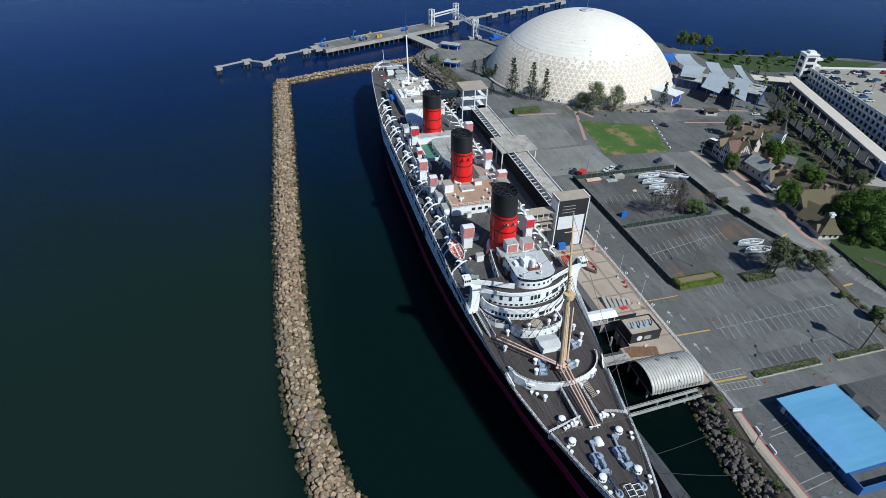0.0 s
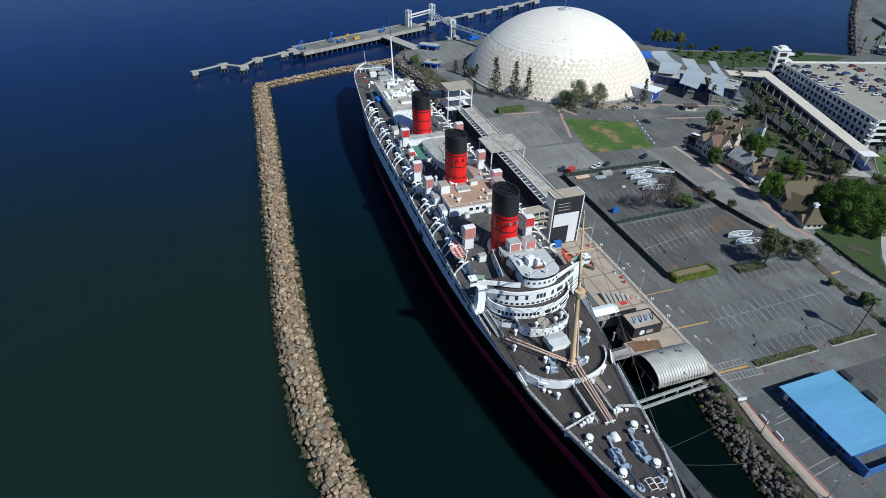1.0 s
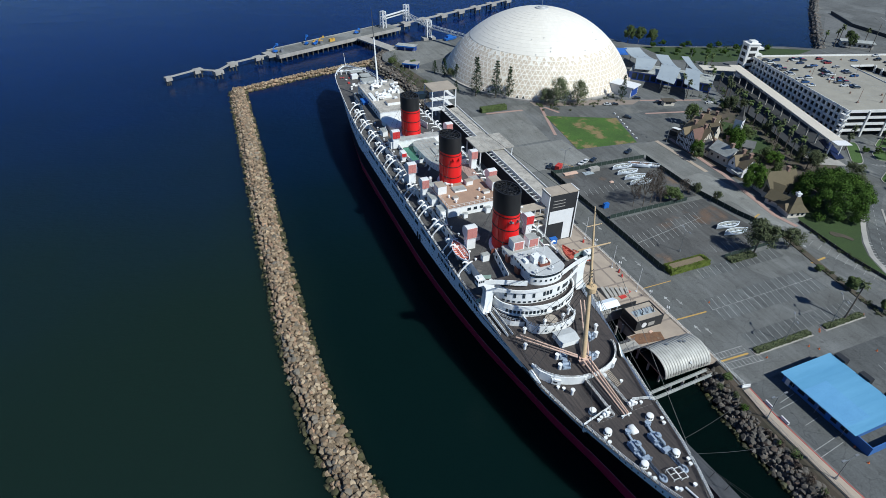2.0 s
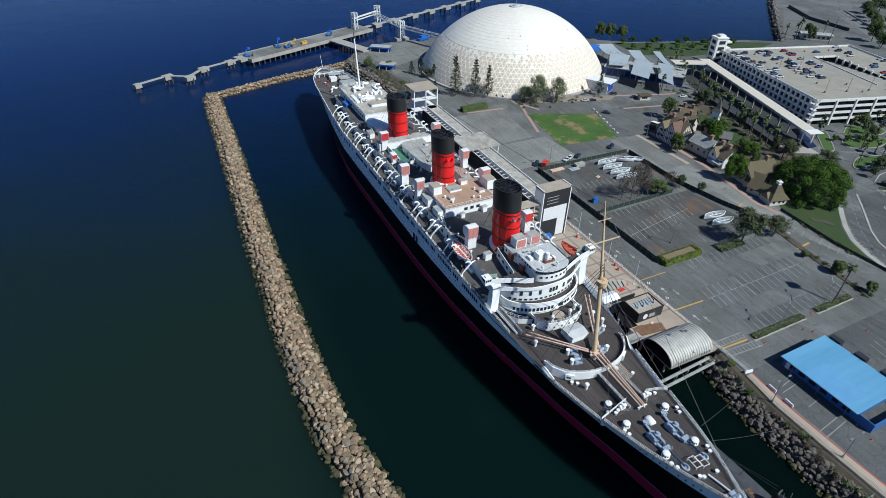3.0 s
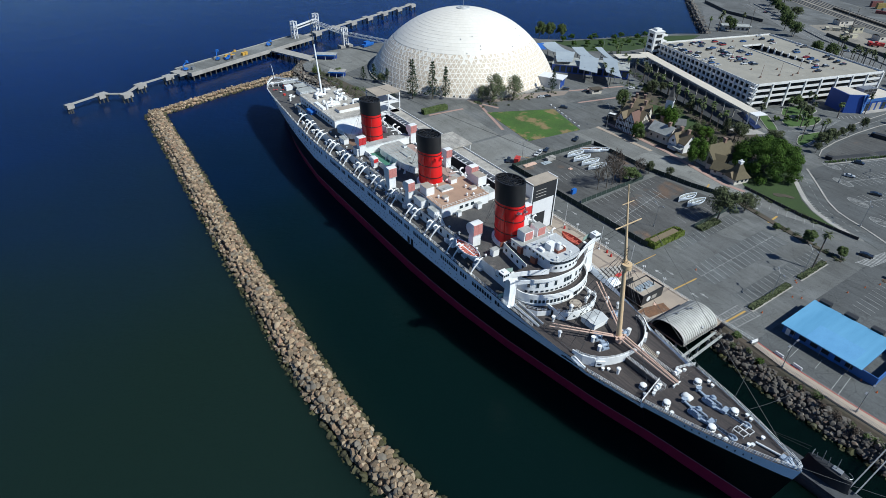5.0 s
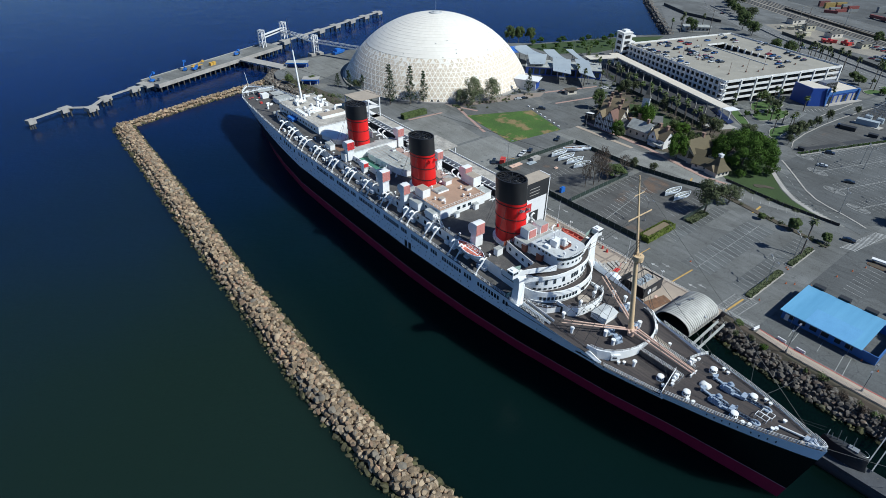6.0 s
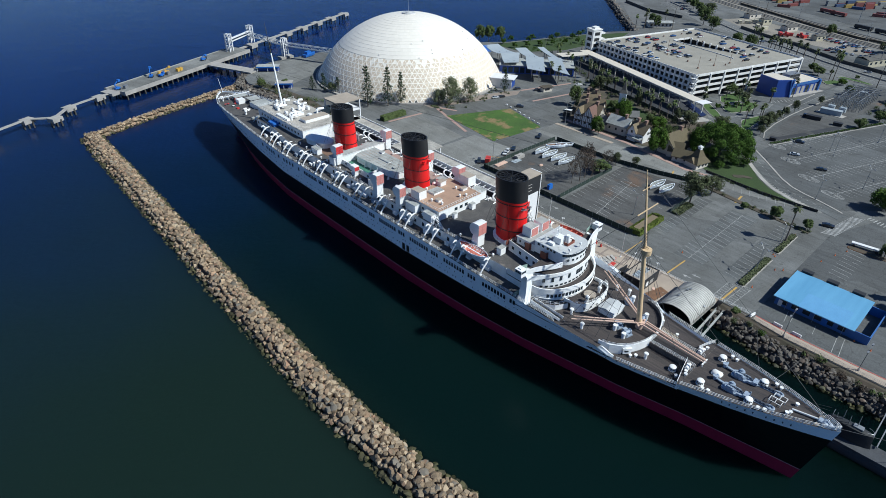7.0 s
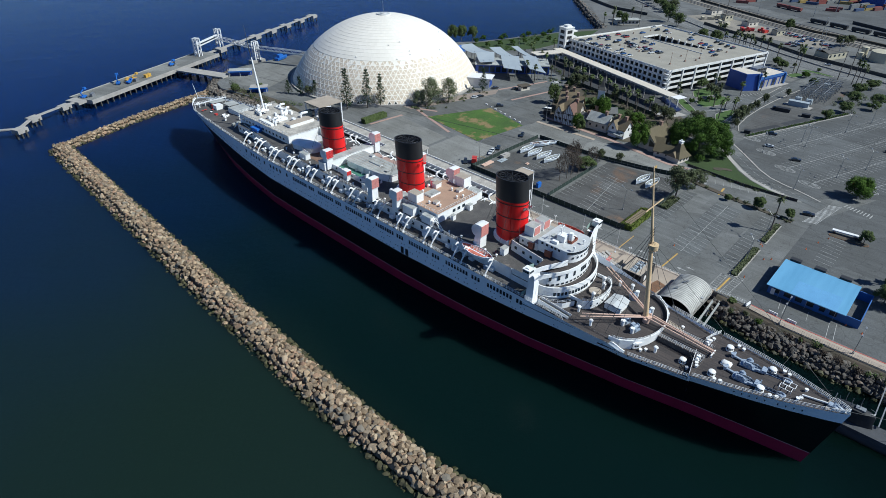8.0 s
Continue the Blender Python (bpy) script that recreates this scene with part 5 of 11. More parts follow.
# funnels
def funnel(y, base, top, black):
    rake = math.tan(radians(5.0))
    f = new("funnel")
    f.parent = ship

    def ring(z, rx, ry):
        c = y + (z - base) * rake
        return [(rx * math.cos(2 * math.pi * i / 40), c + ry * math.sin(2 * math.pi * i / 40), z - 0.07 * ry * math.sin(2 * math.pi * i / 40) * (1 if z > base + 2 else 0)) for i in range(40)]
    RX, RY = 3.75, 5.4
    zs = [base - 1.5, black]
    part("shell", Geo().loft([ring(z, RX, RY) for z in zs]), FUNNEL_RED, f, "bright red funnel shell", smooth=50)
    part("black_top", Geo().loft([ring(black, RX + 0.03, RY + 0.03), ring(top, RX + 0.03, RY + 0.03), ring(top, RX - 0.35, RY - 0.35), ring(black, RX - 0.35, RY - 0.35)]), FUNNEL_BLACK, f, "black funnel top", smooth=50)
    n = 3
    for i in range(1, n + 1):
        z = base + (black - base) * i / (n + 0.2)
        part("band", Geo().loft([ring(z - 0.12, RX, RY), ring(z - 0.12, RX + 0.12, RY + 0.12), ring(z + 0.12, RX + 0.12, RY + 0.12), ring(z + 0.12, RX, RY)]), FUNNEL_BLACK, f, smooth=30)
    g = Geo()
    c = y + (top - base) * rake
    g.loft([ring(top - 1.2, RX - 0.3, RY - 0.3), ring(top - 1.2, 0.05, 0.05)])
    part("throat", g, DARK, f)
    g = Geo()
    for i in range(12):
        a = 2 * math.pi * i / 12
        p = Vector((RX * math.cos(a) * 0.93, c + RY * math.sin(a) * 0.93, top - 0.15 - 0.07 * RY * math.sin(a)))
        g.beam(p, (0.5 * math.cos(a), c + 0.5 * math.sin(a), top - 0.25), 0.16, 0.3)
    for k in (0.45, 0.75):
        g.tube([(RX * k * math.cos(2 * math.pi * i / 20), c + RY * k * math.sin(2 * math.pi * i / 20), top - 0.2 - 0.07 * RY * k * math.sin(2 * math.pi * i / 20)) for i in range(21)], 0.11, 5)
    part("top_grid", g, FUNNEL_BLACK, f, kind="stuff")
    part("base_ring", Geo().loft([ring(base - 1.5, RX + 0.9, RY + 0.9), ring(base + 0.5, RX + 0.9, RY + 0.9), ring(base + 0.7, RX + 0.02, RY + 0.02)]), WHITE, f, smooth=30)
    for s in (-1, 1):
        g = Geo()
        zz = black - 1.3
        cy = y + (zz - base) * rake - RY + 0.25
        g.cyl((s * 1.1, cy, zz), (s * 1.1, cy - 0.9, zz), 0.2, n=8).cyl((s * 1.1, cy - 0.7, zz), (s * 1.1, cy - 1.4, zz + 0.2), 0.12, 0.34, n=8)
        g.beam((s * 1.1 - 0.6, cy - 0.4, zz - 0.4), (s * 1.1 + 0.6, cy - 0.4, zz - 0.4), 0.9, 0.08)
        if y < 170:
            part("siren", g, STEEL if y < 100 else FUNNEL_RED, f, smooth=40)
    for s in (-1, 1):
        g = Geo()
        a = 1.2 * s - math.pi / 2
        g.tube([(RX * math.cos(a) * 1.02, y + (z - base) * rake + RY * math.sin(a) * 1.02, z - 0.07 * RY * math.sin(a)) for z in (base, (base + black) / 2, black - 0.5)], 0.08, 5)
        part("steam_pipe", g, FUNNEL_RED, f)
    return f


funnel(94.0, 24.3, 44.6, 37.9)
funnel(138.3, 24.3, 43.1, 37.3)
funnel(182.0, 24.3, 41.9, 36.6)


# ventilator boxes: white trunk, hood with a rounded back, grille in front
def vent_box(x, y, z, w, h, red, depth=3.7):
    r = h * 0.52
    prof = [(0, 0), (0, h), (depth - r, h)] + [(depth - r + r * math.sin(a), h - r + r * math.cos(a)) for a in [math.radians(q) for q in (20, 45, 70, 95, 120, 145)]] + [(depth * 0.55, 0)]
    trunk = [(0.3, -4.2), (0.3, 0.05), (depth * 0.6, 0.4), (depth * 0.72, -1.2), (depth * 0.7, -4.2)]
    v = part("ventilator", Geo().loft([[(x - w / 2, y + a, z + b) for a, b in prof], [(x + w / 2, y + a, z + b) for a, b in prof]], caps=True).loft([[(x - w / 2 + 0.3, y + a, z + b) for a, b in trunk], [(x + w / 2 - 0.3, y + a, z + b) for a, b in trunk]], caps=True), WHITE, ship, "white ventilator hood with a rounded back and louvred face", smooth=30)
    g = Geo()
    for i in range(9):
        zz = z + 0.25 + (h - 0.45) * i / 9
        g.box(x - w / 2 + 0.12, x + w / 2 - 0.12, y - 0.1, y + 0.02, zz, zz + (h - 0.45) / 9 * 0.8)
    for xx in (x - w / 2 + 0.1, x, x + w / 2 - 0.22):
        g.box(xx, xx + 0.12, y - 0.13, y + 0.02, z + 0.2, z + h - 0.2)
    part("grille", g, GRILLE_RED if red else GRILLE_PINK, v, "red louvred grille" if red else "faded pink louvred grille")


for x, y, z, w, h, red in ((-10.2, 97.0, 28.0, 3.0, 3.8, 0), (10.4, 97.5, 28.2, 2.4, 3.2, 1), (-12.4, 131.6, 27.6, 2.4, 3.4, 0), (-13.6, 142.2, 28.6, 2.8, 3.6, 0), (-9.8, 172.3, 28.6, 2.8, 3.2, 1), (-10.5, 160.5, 26.0, 1.8, 1.8, 1),
                           (12.6, 129.0, 28.0, 2.8, 3.4, 0), (13.2, 146, 28.0, 2.4, 3.2, 0), (13.6, 172.2, 28.4, 2.6, 3.4, 0)):
    vent_box(x, y - 0.2, z, w * 1.16, h * 1.06, red)
for x, y in ((-0.4, 85.0), (4.6, 85.0)):
    g = Geo()
    for i in range(8):
        g.box(x - 1.4, x + 1.4, y - 0.12, y + 0.02, 29.4 + 0.33 * i, 29.66 + 0.33 * i)
    part("grille", g, GRILLE_PINK, ship, "faded pink louvred grille")


# gravity davits
def davit(s, y, lean_y):
    e = half_beam(y) - 1.1
    z = sheer(y)
    g = Geo()
    leg = [(e + 0.65, -0.1), (e + 0.2, 0.9), (e - 0.6, 1.9), (e - 1.5, 2.8), (e - 2.1, 3.5), (e - 2.15, 4.2), (e - 1.7, 4.7), (e - 1.1, 4.8), (e - 0.6, 4.45)]
    g.tube([(s * a, y, z + b) for a, b in leg], [0.16, 0.21, 0.25, 0.29, 0.34, 0.36, 0.34, 0.28, 0.18], 8)
    g.tube([(s * (e - 1.6), y, z + 2.9), (s * (e - 3.0), y + lean_y, z + 3.5), (s * (e - 4.2), y + 1.6 * lean_y, z + 3.5), (s * (e - 5.6), y + 2 * lean_y, z + 3.2)], [0.28, 0.27, 0.22, 0.13], 6)
    g.beam((s * (e - 5.2), y + 1.9 * lean_y, z + 3.2), (s * (e - 4.6), y + 1.8 * lean_y, z - 0.1), 0.16, 0.16)
    g.box(min(s * (e + 0.2), s * (e + 0.9)), max(s * (e + 0.2), s * (e + 0.9)), y - 0.35, y + 0.35, z - 0.1, z + 0.35)
    part("davit", g, WHITE, ship, smooth=40)


for k in range(12):
    yc = 88.5 + 12.62 * k
    for s in (-1, 1):
        if s > 0 and yc > 232:
            continue
        if k > 0:
            davit(s, yc - 1.7, 0.35)
        if k < 11:
            davit(s, yc + 1.7, 0.55)


# foremast with crow's nest, yards and stays
rake = math.tan(radians(9.0))
g = Geo()
fm = part("foremast", g.cyl((0, 48.0, 17), (0, 48.0 + 24 * rake, 42), 0.72, 0.5, n=14).cyl((0, 48.0 + 24 * rake, 42), (0, 55.6, 61), 0.42, 0.14, n=10), MAST_BUFF, ship, "tall buff-painted raked foremast", smooth=40)
yc = 48 + 23.5 * rake
part("crows_nest", Geo().cyl((0, yc - 0.5, 39.3), (0, yc - 0.6, 40.0), 0.7, 1.35, n=14).cyl((0, yc - 0.6, 40.0), (0, yc - 0.6, 41.2), 1.35, 1.35, n=14), MAST_BUFF, fm, smooth=40)
part("yard", Geo().beam((-4.6, 53.2, 51.5), (4.6, 53.2, 51.5), 0.22, 0.22).beam((-2, 54.6, 56.6), (2, 54.6, 56.6), 0.15, 0.15), MAST_BUFF, fm)
part("mast_table", Geo().cyl((0, 48, 17.7), (0, 48, 19.8), 0.95, 0.85, n=12).cyl((0, 48, 19.3), (0, 48, 19.7), 1.35, 1.35, n=14).box(-1.9, 1.9, 47.4, 47.9, 19.4, 19.7), DERRICK, fm, smooth=35)
g = Geo()
for s in (-1, 1):
    for i, (yy, xx) in enumerate(((50, 12.8), (53, 13.0), (56, 13.2), (59, 13.2), (62, 13.2))):
        g.tube([(s * xx, yy, 18.9), (0, 51.6, 42 + i)], 0.055, 4)
    g.tube([(s * 4.4, 53.2, 51.5), (s * 8, 71, 29)], 0.04, 4)
    g.tube([(s * 9.6, 30, 18), (0, 51.5, 42)], 0.05, 4)
g.tube([(0, 2, 20.3), (0, 55.2, 60)], 0.05, 4)
g.tube([(0, 55.2, 60), (0, 233, 44)], 0.05, 4)
for i in range(7):
    k = 0.1 + 0.08 * i
    g.tube([(-13 * (1 - k), 50 + 1.6 * k, 18.9 + 23 * k), (-13.2 * (1 - k), 62 - 10 * k, 18.9 + 27 * k)], 0.04, 4)
part("rigging", g, WIRE, fm, "dark wire stays and shrouds", kind="stuff")
for i, (x0, y0, z0, x1, y1, z1) in enumerate(((-1.0, 46.8, 19.9, -0.6, 30.0, 18.6), (1.0, 46.8, 19.9, 0.6, 30.0, 18.6), (0, 46.6, 20.1, 0.0, 29.6, 18.8), (-1.6, 48.6, 19.9, -13.4, 60.5, 20.4), (-1.3, 49.2, 19.9, -12.0, 60.8, 20.4), (1.6, 48.6, 19.9, 11.6, 66, 21.2), (1.3, 49.2, 19.9, 10.6, 66.5, 21.2))):
    part("derrick", Geo().cyl((x0, y0, z0), (x1, y1, z1), 0.24, 0.16, n=8), DERRICK, ship, "buff derrick boom", smooth=40)
part("derrick_crutch", Geo().beam((-1.2, 29.9, 16.9), (-0.5, 29.9, 18.4), 0.25, 0.25).beam((1.2, 29.9, 16.9), (0.5, 29.9, 18.4), 0.25, 0.25).beam((-1.4, 29.9, 18.3), (1.4, 29.9, 18.3), 0.3, 0.2), WHITE, ship)
# raised hatch trunk between mast deck and forecastle
part("hatch_trunk", Geo().box(-2.6, 2.6, 31, 44.5, 15.9, 17.4, 0, 1), [DECK_GREY, DECK_TEAK], ship, "raised dark hatch trunk on the foredeck")
for xx in (-4.2, -3.6, -3.0):
    part("hatch_board", Geo().beam((xx, 31.6, 16.0), (xx + 0.1, 31.2, 17.4), 0.55, 0.08), GEAR_BLUE, ship)
part("hatch_house", Geo().box(-2.6, 2.8, 54.6, 59.2, 17.75, 19.5).add([(-2.8, 54.4, 19.5), (3.0, 54.4, 19.5), (3.0, 59.4, 19.5), (-2.8, 59.4, 19.5), (-2.8, 56.9, 20.1), (3.0, 56.9, 20.1)], [(0, 1, 5, 4), (2, 3, 4, 5), (1, 2, 5), (3, 0, 4)], 1), [WHITE, ROOF_PALE], ship, "white hatch house with a low pitched pale roof")
# main mast
part("mainmast", Geo().cyl((1.2, 234.6, 27), (1.2, 238.2, 51), 0.5, 0.3, n=10), WHITE, ship, "slender white raked mainmast", smooth=40)
part("topmast", Geo().cyl((1.2, 238.2, 50.8), (1.2, 240.2, 64), 0.2, 0.08, n=8), WIRE, ship, "thin dark topmast", smooth=40)
# oblong house with rounded ends abaft the after funnel
def oval_plan(cx, cy, half, length, deg, n=10):
    """A stadium-shaped plan."""
    ends = [(half * math.cos(a), length / 2 - half + half * math.sin(a)) for a in [math.pi * i / n for i in range(n + 1)]]
    ends += [(-x, -y) for x, y in ends]
    c, k = math.cos(radians(deg)), math.sin(radians(deg))
    return [(cx + x * c - y * k, cy + x * k + y * c) for x, y in ends]


g = Geo().prism(oval_plan(-4.2, 195.4, 3.3, 13.4, 9), 24.0, 26.0)
g.loft([[(x, y, z) for x, y in oval_plan(-4.2, 195.4, hf, ln, 9)] for hf, ln, z in ((3.6, 14.0, 25.75), (3.65, 14.1, 26.05), (3.3, 13.4, 26.45), (2.2, 10.6, 26.75), (0.7, 6.0, 26.85))], caps=True)
part("rounded_pavilion", g, WHITE, ship, "white rounded deckhouse with a white canvas roof", smooth=40)

# docking bridge and small houses on the stern
part("docking_bridge", Geo().box(-8.6, 8.6, 284.0, 285.0, 20.9, 21.05).box(-8.3, -8.1, 284.3, 284.7, 18.6, 20.9).box(8.1, 8.3, 284.3, 284.7, 18.6, 20.9).box(-3, -2.8, 284.3, 284.7, 18.6, 20.9).box(2.8, 3, 284.3, 284.7, 18.6, 20.9), WHITE, ship, "white docking bridge across the stern")
part("stern_house", Geo().box(0.5, 8.5, 258, 268, 18.8, 21.6, 0, 1), [WHITE, ROOF_GREY], ship, "white stern house with a pale roof")
part("stern_house", Geo().box(-2.2, 1.4, 274.5, 278, 18.6, 21.2, 0, 1), [WHITE, WHITE], ship)
part("red_housing", Geo().box(-2.0, 0.8, 278.3, 280.2, 18.6, 20.6), RED_PAINT, ship)
for x0, x1, y0, y1, z1 in ((2.0, 7.6, 269.5, 275.5, 21.4), (-1.5, 5.5, 279.5, 283.6, 21.0)):
    aw = part("stern_awning", Geo().box(x0, x1, y0, y1, z1, z1 + 0.12), ROOF_GREY, ship, "pale canvas awning over the stern deck")
    for px in (x0 + 0.1, x1 - 0.2):
        for py in (y0 + 0.1, y1 - 0.2):
            part("post", Geo().box(px, px + 0.1, py, py + 0.1, 18.6, z1), WHITE, aw)
rnd = random.Random(8)
for i in range(34):
    x, y = rnd.uniform(-8.5, 8.5), rnd.uniform(246, 291)
    if abs(x) < half_beam(y) - 2 and not (x > -2.8 and 257 < y < 285):
        k = i % 5
        z = sheer(y) - (0.5 if y > 262 else 0.1)
        if k == 0:
            part("deck_winch", Geo().box(x - 0.6, x + 0.6, y - 0.5, y + 0.5, z, z + 0.5).cyl((x - 0.8, y, z + 0.8), (x + 0.8, y, z + 0.8), 0.4, n=10), WHITE, ship, smooth=35)
        elif k == 1:
            part("deck_table", Geo().cyl((x, y, z + 0.7), (x, y, z + 0.78), 0.6, n=10).cyl((x, y, z), (x, y, z + 0.7), 0.08, n=6), RED_PAINT if i % 2 else WHITE, ship)
        elif k == 2:
            part("cowl_vent", Geo().cyl((x, y, z), (x, y, z + 1.5), 0.32, n=10).ball((x, y - 0.2, z + 1.6), 0.5, n=10, m=5), WHITE, ship, smooth=40)
        else:
            part("deck_locker", Geo().obox(x, y, z, rnd.uniform(0.8, 2.2), rnd.uniform(0.6, 1.2), rnd.uniform(0.6, 1.2), rnd.choice((0, 90, 15))), WHITE if i % 3 else ROOF_GREY, ship)
part("stern_locker", Geo().box(-6.2, -5.0, 268, 269.4, 18.7, 19.9), RED_PAINT, ship)
part("awning", Geo().box(-9.6, -7.3, 224.0, 228.4, 23.6, 24.9).box(-9.9, -7.2, 223.6, 228.8, 24.9, 25.5), BLUE_CLOTH, ship, "blue canvas shelter beside the after house")
part("flagstaff", Geo().cyl((0, 298, 19), (0, 301, 26), 0.12, 0.08, n=6), WHITE, ship)


# foredeck gear
GEAR_DARK = material("worn_grey_chain", (0.10, 0.12, 0.16), 0.5, 0.2, second=(0.06, 0.07, 0.09), scale=1.5)


def windlass(x, y, deg):
    z = sheer(y) - 0.15
    at = pose(x, y, z, -4.0, 0, deg)
    w = part("windlass", Geo().prism([(-1.4, -1.5), (-1.0, -2.1), (0.9, -2.1), (1.25, -1.6), (1.25, 1.5), (0.9, 2.0), (-1.0, 2.0), (-1.4, 1.6)], 0, 0.4), GEAR_BLUE, ship, "pale blue-grey anchor windlass on a chamfered bed", smooth=35, at=at)
    part("gear_case", Geo().prism([(-1.35, -1.0), (-0.6, -1.4), (-0.6, 1.4), (-1.35, 1.1)], 0.4, 1.2).box(-1.25, -0.75, -0.7, 0.7, 1.2, 1.5), GEAR_BLUE, w)
    part("cable_lifter", Geo().cyl((0.35, 0.2, 0.5), (0.35, 0.2, 0.85), 0.9, 0.82, n=18).cyl((0.35, 0.2, 0.85), (0.35, 0.2, 1.35), 0.52, 0.52, n=14).cyl((0.35, 0.2, 1.35), (0.35, 0.2, 1.52), 0.78, 0.7, n=18).cyl((0.35, 0.2, 1.6), (0.35, 0.2, 1.95), 0.45, 0.35, n=12), GEAR_BLUE, w, smooth=35)
    g = Geo()
    for i in range(8):
        a = 2 * math.pi * i / 8
        g.beam((0.35 + 0.62 * math.cos(a), 0.2 + 0.62 * math.sin(a), 0.86), (0.35 + 0.62 * math.cos(a), 0.2 + 0.62 * math.sin(a), 1.36), 0.2, 0.2)
    part("whelps", g, GEAR_DARK, w, kind="stuff")
    part("brake_stand", Geo().beam((0.2, 1.9, 0.45), (0.5, 4.2, 0.45), 0.5, 0.35).cyl((0.5, 4.2, 0), (0.5, 4.2, 1.0), 0.42, n=10).cyl((0.5, 4.2, 1.0), (0.5, 4.2, 1.15), 0.6, n=12).cyl((1.2, 4.0, 0), (1.2, 4.0, 0.9), 0.25, n=8).ball((1.2, 4.0, 1.0), 0.3, n=8, m=4), GEAR_BLUE, w, smooth=40)
    # trough that leads the chain to the hawse
    part("chain_trough", Geo().beam((-0.1, -1.6, 0.14), (0.1, -4.2, 0.14), 1.05, 0.28).beam((0.1, -4.0, 0.12), (0.5, -8.2, 0.1), 0.8, 0.22), GEAR_BLUE, w)
    part("chain_stopper", Geo().obox(0.0, -3.4, 0.2, 1.9, 1.1, 0.8, 4).cyl((0.95, -3.9, 0.2), (0.95, -3.9, 1.3), 0.16, n=8).obox(-0.9, -2.7, 0.2, 0.5, 1.6, 0.6, 8), GEAR_BLUE, w, smooth=35)
    part("hawse_ring", Geo().tube([(0.55 + 0.62 * math.cos(t), -8.5 + 0.85 * math.sin(t), 0.22) for t in [2 * math.pi * i / 16 for i in range(17)]], 0.26, 7).cyl((0.55, -8.5, 0.02), (0.55, -8.5, 0.12), 0.6, n=14), GEAR_BLUE, w, smooth=50)
    c = Geo()
    for i in range(19):
        yy = -0.4 - 0.43 * i
        xx = 0.05 * math.sin(i) + 0.025 * i
        zz = 1.0 - 0.045 * i if i < 12 else 0.46
        if i % 2:
            c.box(xx - 0.27, xx + 0.27, yy - 0.28, yy + 0.28, zz - 0.09, zz + 0.09)
        else:
            c.box(xx - 0.1, xx + 0.1, yy - 0.3, yy + 0.3, zz - 0.25, zz + 0.25)
    part("anchor_chain", c, GEAR_DARK, w, "heavy grey anchor chain", kind="stuff")


windlass(-3.5, 21.6, -2)
windlass(2.2, 21.8, -2)


def capstan(x, y):
    z = sheer(y) - 0.15 if y < 31 else 15.9
    g = Geo().cyl((x, y, z), (x, y, z + 0.25), 0.95, n=16).cyl((x, y, z + 0.25), (x, y, z + 1.05), 0.6, 0.5, n=16).cyl((x, y, z + 1.05), (x, y, z + 1.2), 0.9, 0.82, n=16).cyl((x, y, z + 1.2), (x, y, z + 1.35), 0.82, 0.5, n=16)
    c = part("capstan", g, WHITE, ship, smooth=35)
    r = Geo()
    for i in range(8):
        a = 2 * math.pi * i / 8
        r.beam((x + 0.68 * math.cos(a), y + 0.68 * math.sin(a), z + 0.27), (x + 0.6 * math.cos(a), y + 0.6 * math.sin(a), z + 1.02), 0.2, 0.14)
    part("whelp", r, DARK, c, kind="stuff")


for x, y in ((-6.9, 27.5), (4.9, 27.5), (-4.9, 17.2), (3.4, 17.0), (-5.8, 34.8)):
    capstan(x, y)
for x, y in ((7.3, 26.1), (6.8, 24.8), (4.9, 14.8), (4.4, 13.6), (-8.4, 26.3), (-8.2, 25.0), (-5.5, 14.9), (-5.1, 13.6), (-1.9, 9.4), (-2.6, 9.9), (1.6, 9.2), (-9.6, 44.3), (-8.5, 43.4), (4.6, 32.2), (5.9, 31.9), (-5.8, 31.6), (-6.8, 31.2), (-7.4, 33.0), (6.6, 40.2)):
    z = sheer(y) - 0.15 if y < 31 else 17.38 if y < 32.5 else 15.9
    part("bollard", Geo().cyl((x, y, z), (x, y, z + 0.6), 0.28, n=10).cyl((x, y, z + 0.6), (x, y, z + 0.75), 0.44, n=12), WHITE, ship, smooth=35)
for x, y in ((-4.2, 32.0), (3.4, 32.5)):
    part("warping_winch", Geo().box(x - 0.7, x + 0.7, y - 0.5, y + 0.5, 17.38, 17.9).cyl((x - 0.95, y, 18.2), (x + 0.95, y, 18.2), 0.42, n=12).box(x - 0.25, x + 0.25, y - 0.6, y + 0.4, 17.9, 18.9), WHITE, ship, smooth=35)
# tan slatted stair from the mast deck to the well deck
st = part("slatted_stair", Geo().beam((3.4, 43.4, 17.8), (4.7, 39.2, 16.0), 0.1, 0.25), ROOF_TAN, ship, "tan slatted stair")
part("stringer", Geo().beam((4.8, 43.7, 17.8), (6.1, 39.5, 16.0), 0.1, 0.25), ROOF_TAN, st)
for i in range(11):
    k = (i + 0.5) / 11
    part("tread", Geo().obox(4.1 + 1.3 * k, 43.55 - 4.2 * k, 17.75 - 1.8 * k, 1.5, 0.24, 0.06, 17), ROOF_TAN, st)
part("canvas_cover", Geo().loft([[(k * 0.95 * a - 0.9, yy, 17.3 + k * 0.68 * b) for a, b in ((-1, 0), (-1, 1.0), (-0.75, 1.5), (0, 1.7), (0.75, 1.5), (1, 1.0), (1, 0))] for yy, k in ((24.9, 0.75), (25.2, 1.0), (27.0, 1.0), (27.4, 0.75))], caps=True), WHITE, ship, "rounded white canvas cover", smooth=60)
part("spare_spar", Geo().cyl((-0.6, 9.5, 19.3), (0.3, 3.6, 19.9), 0.22, n=8), WHITE, ship, smooth=40)
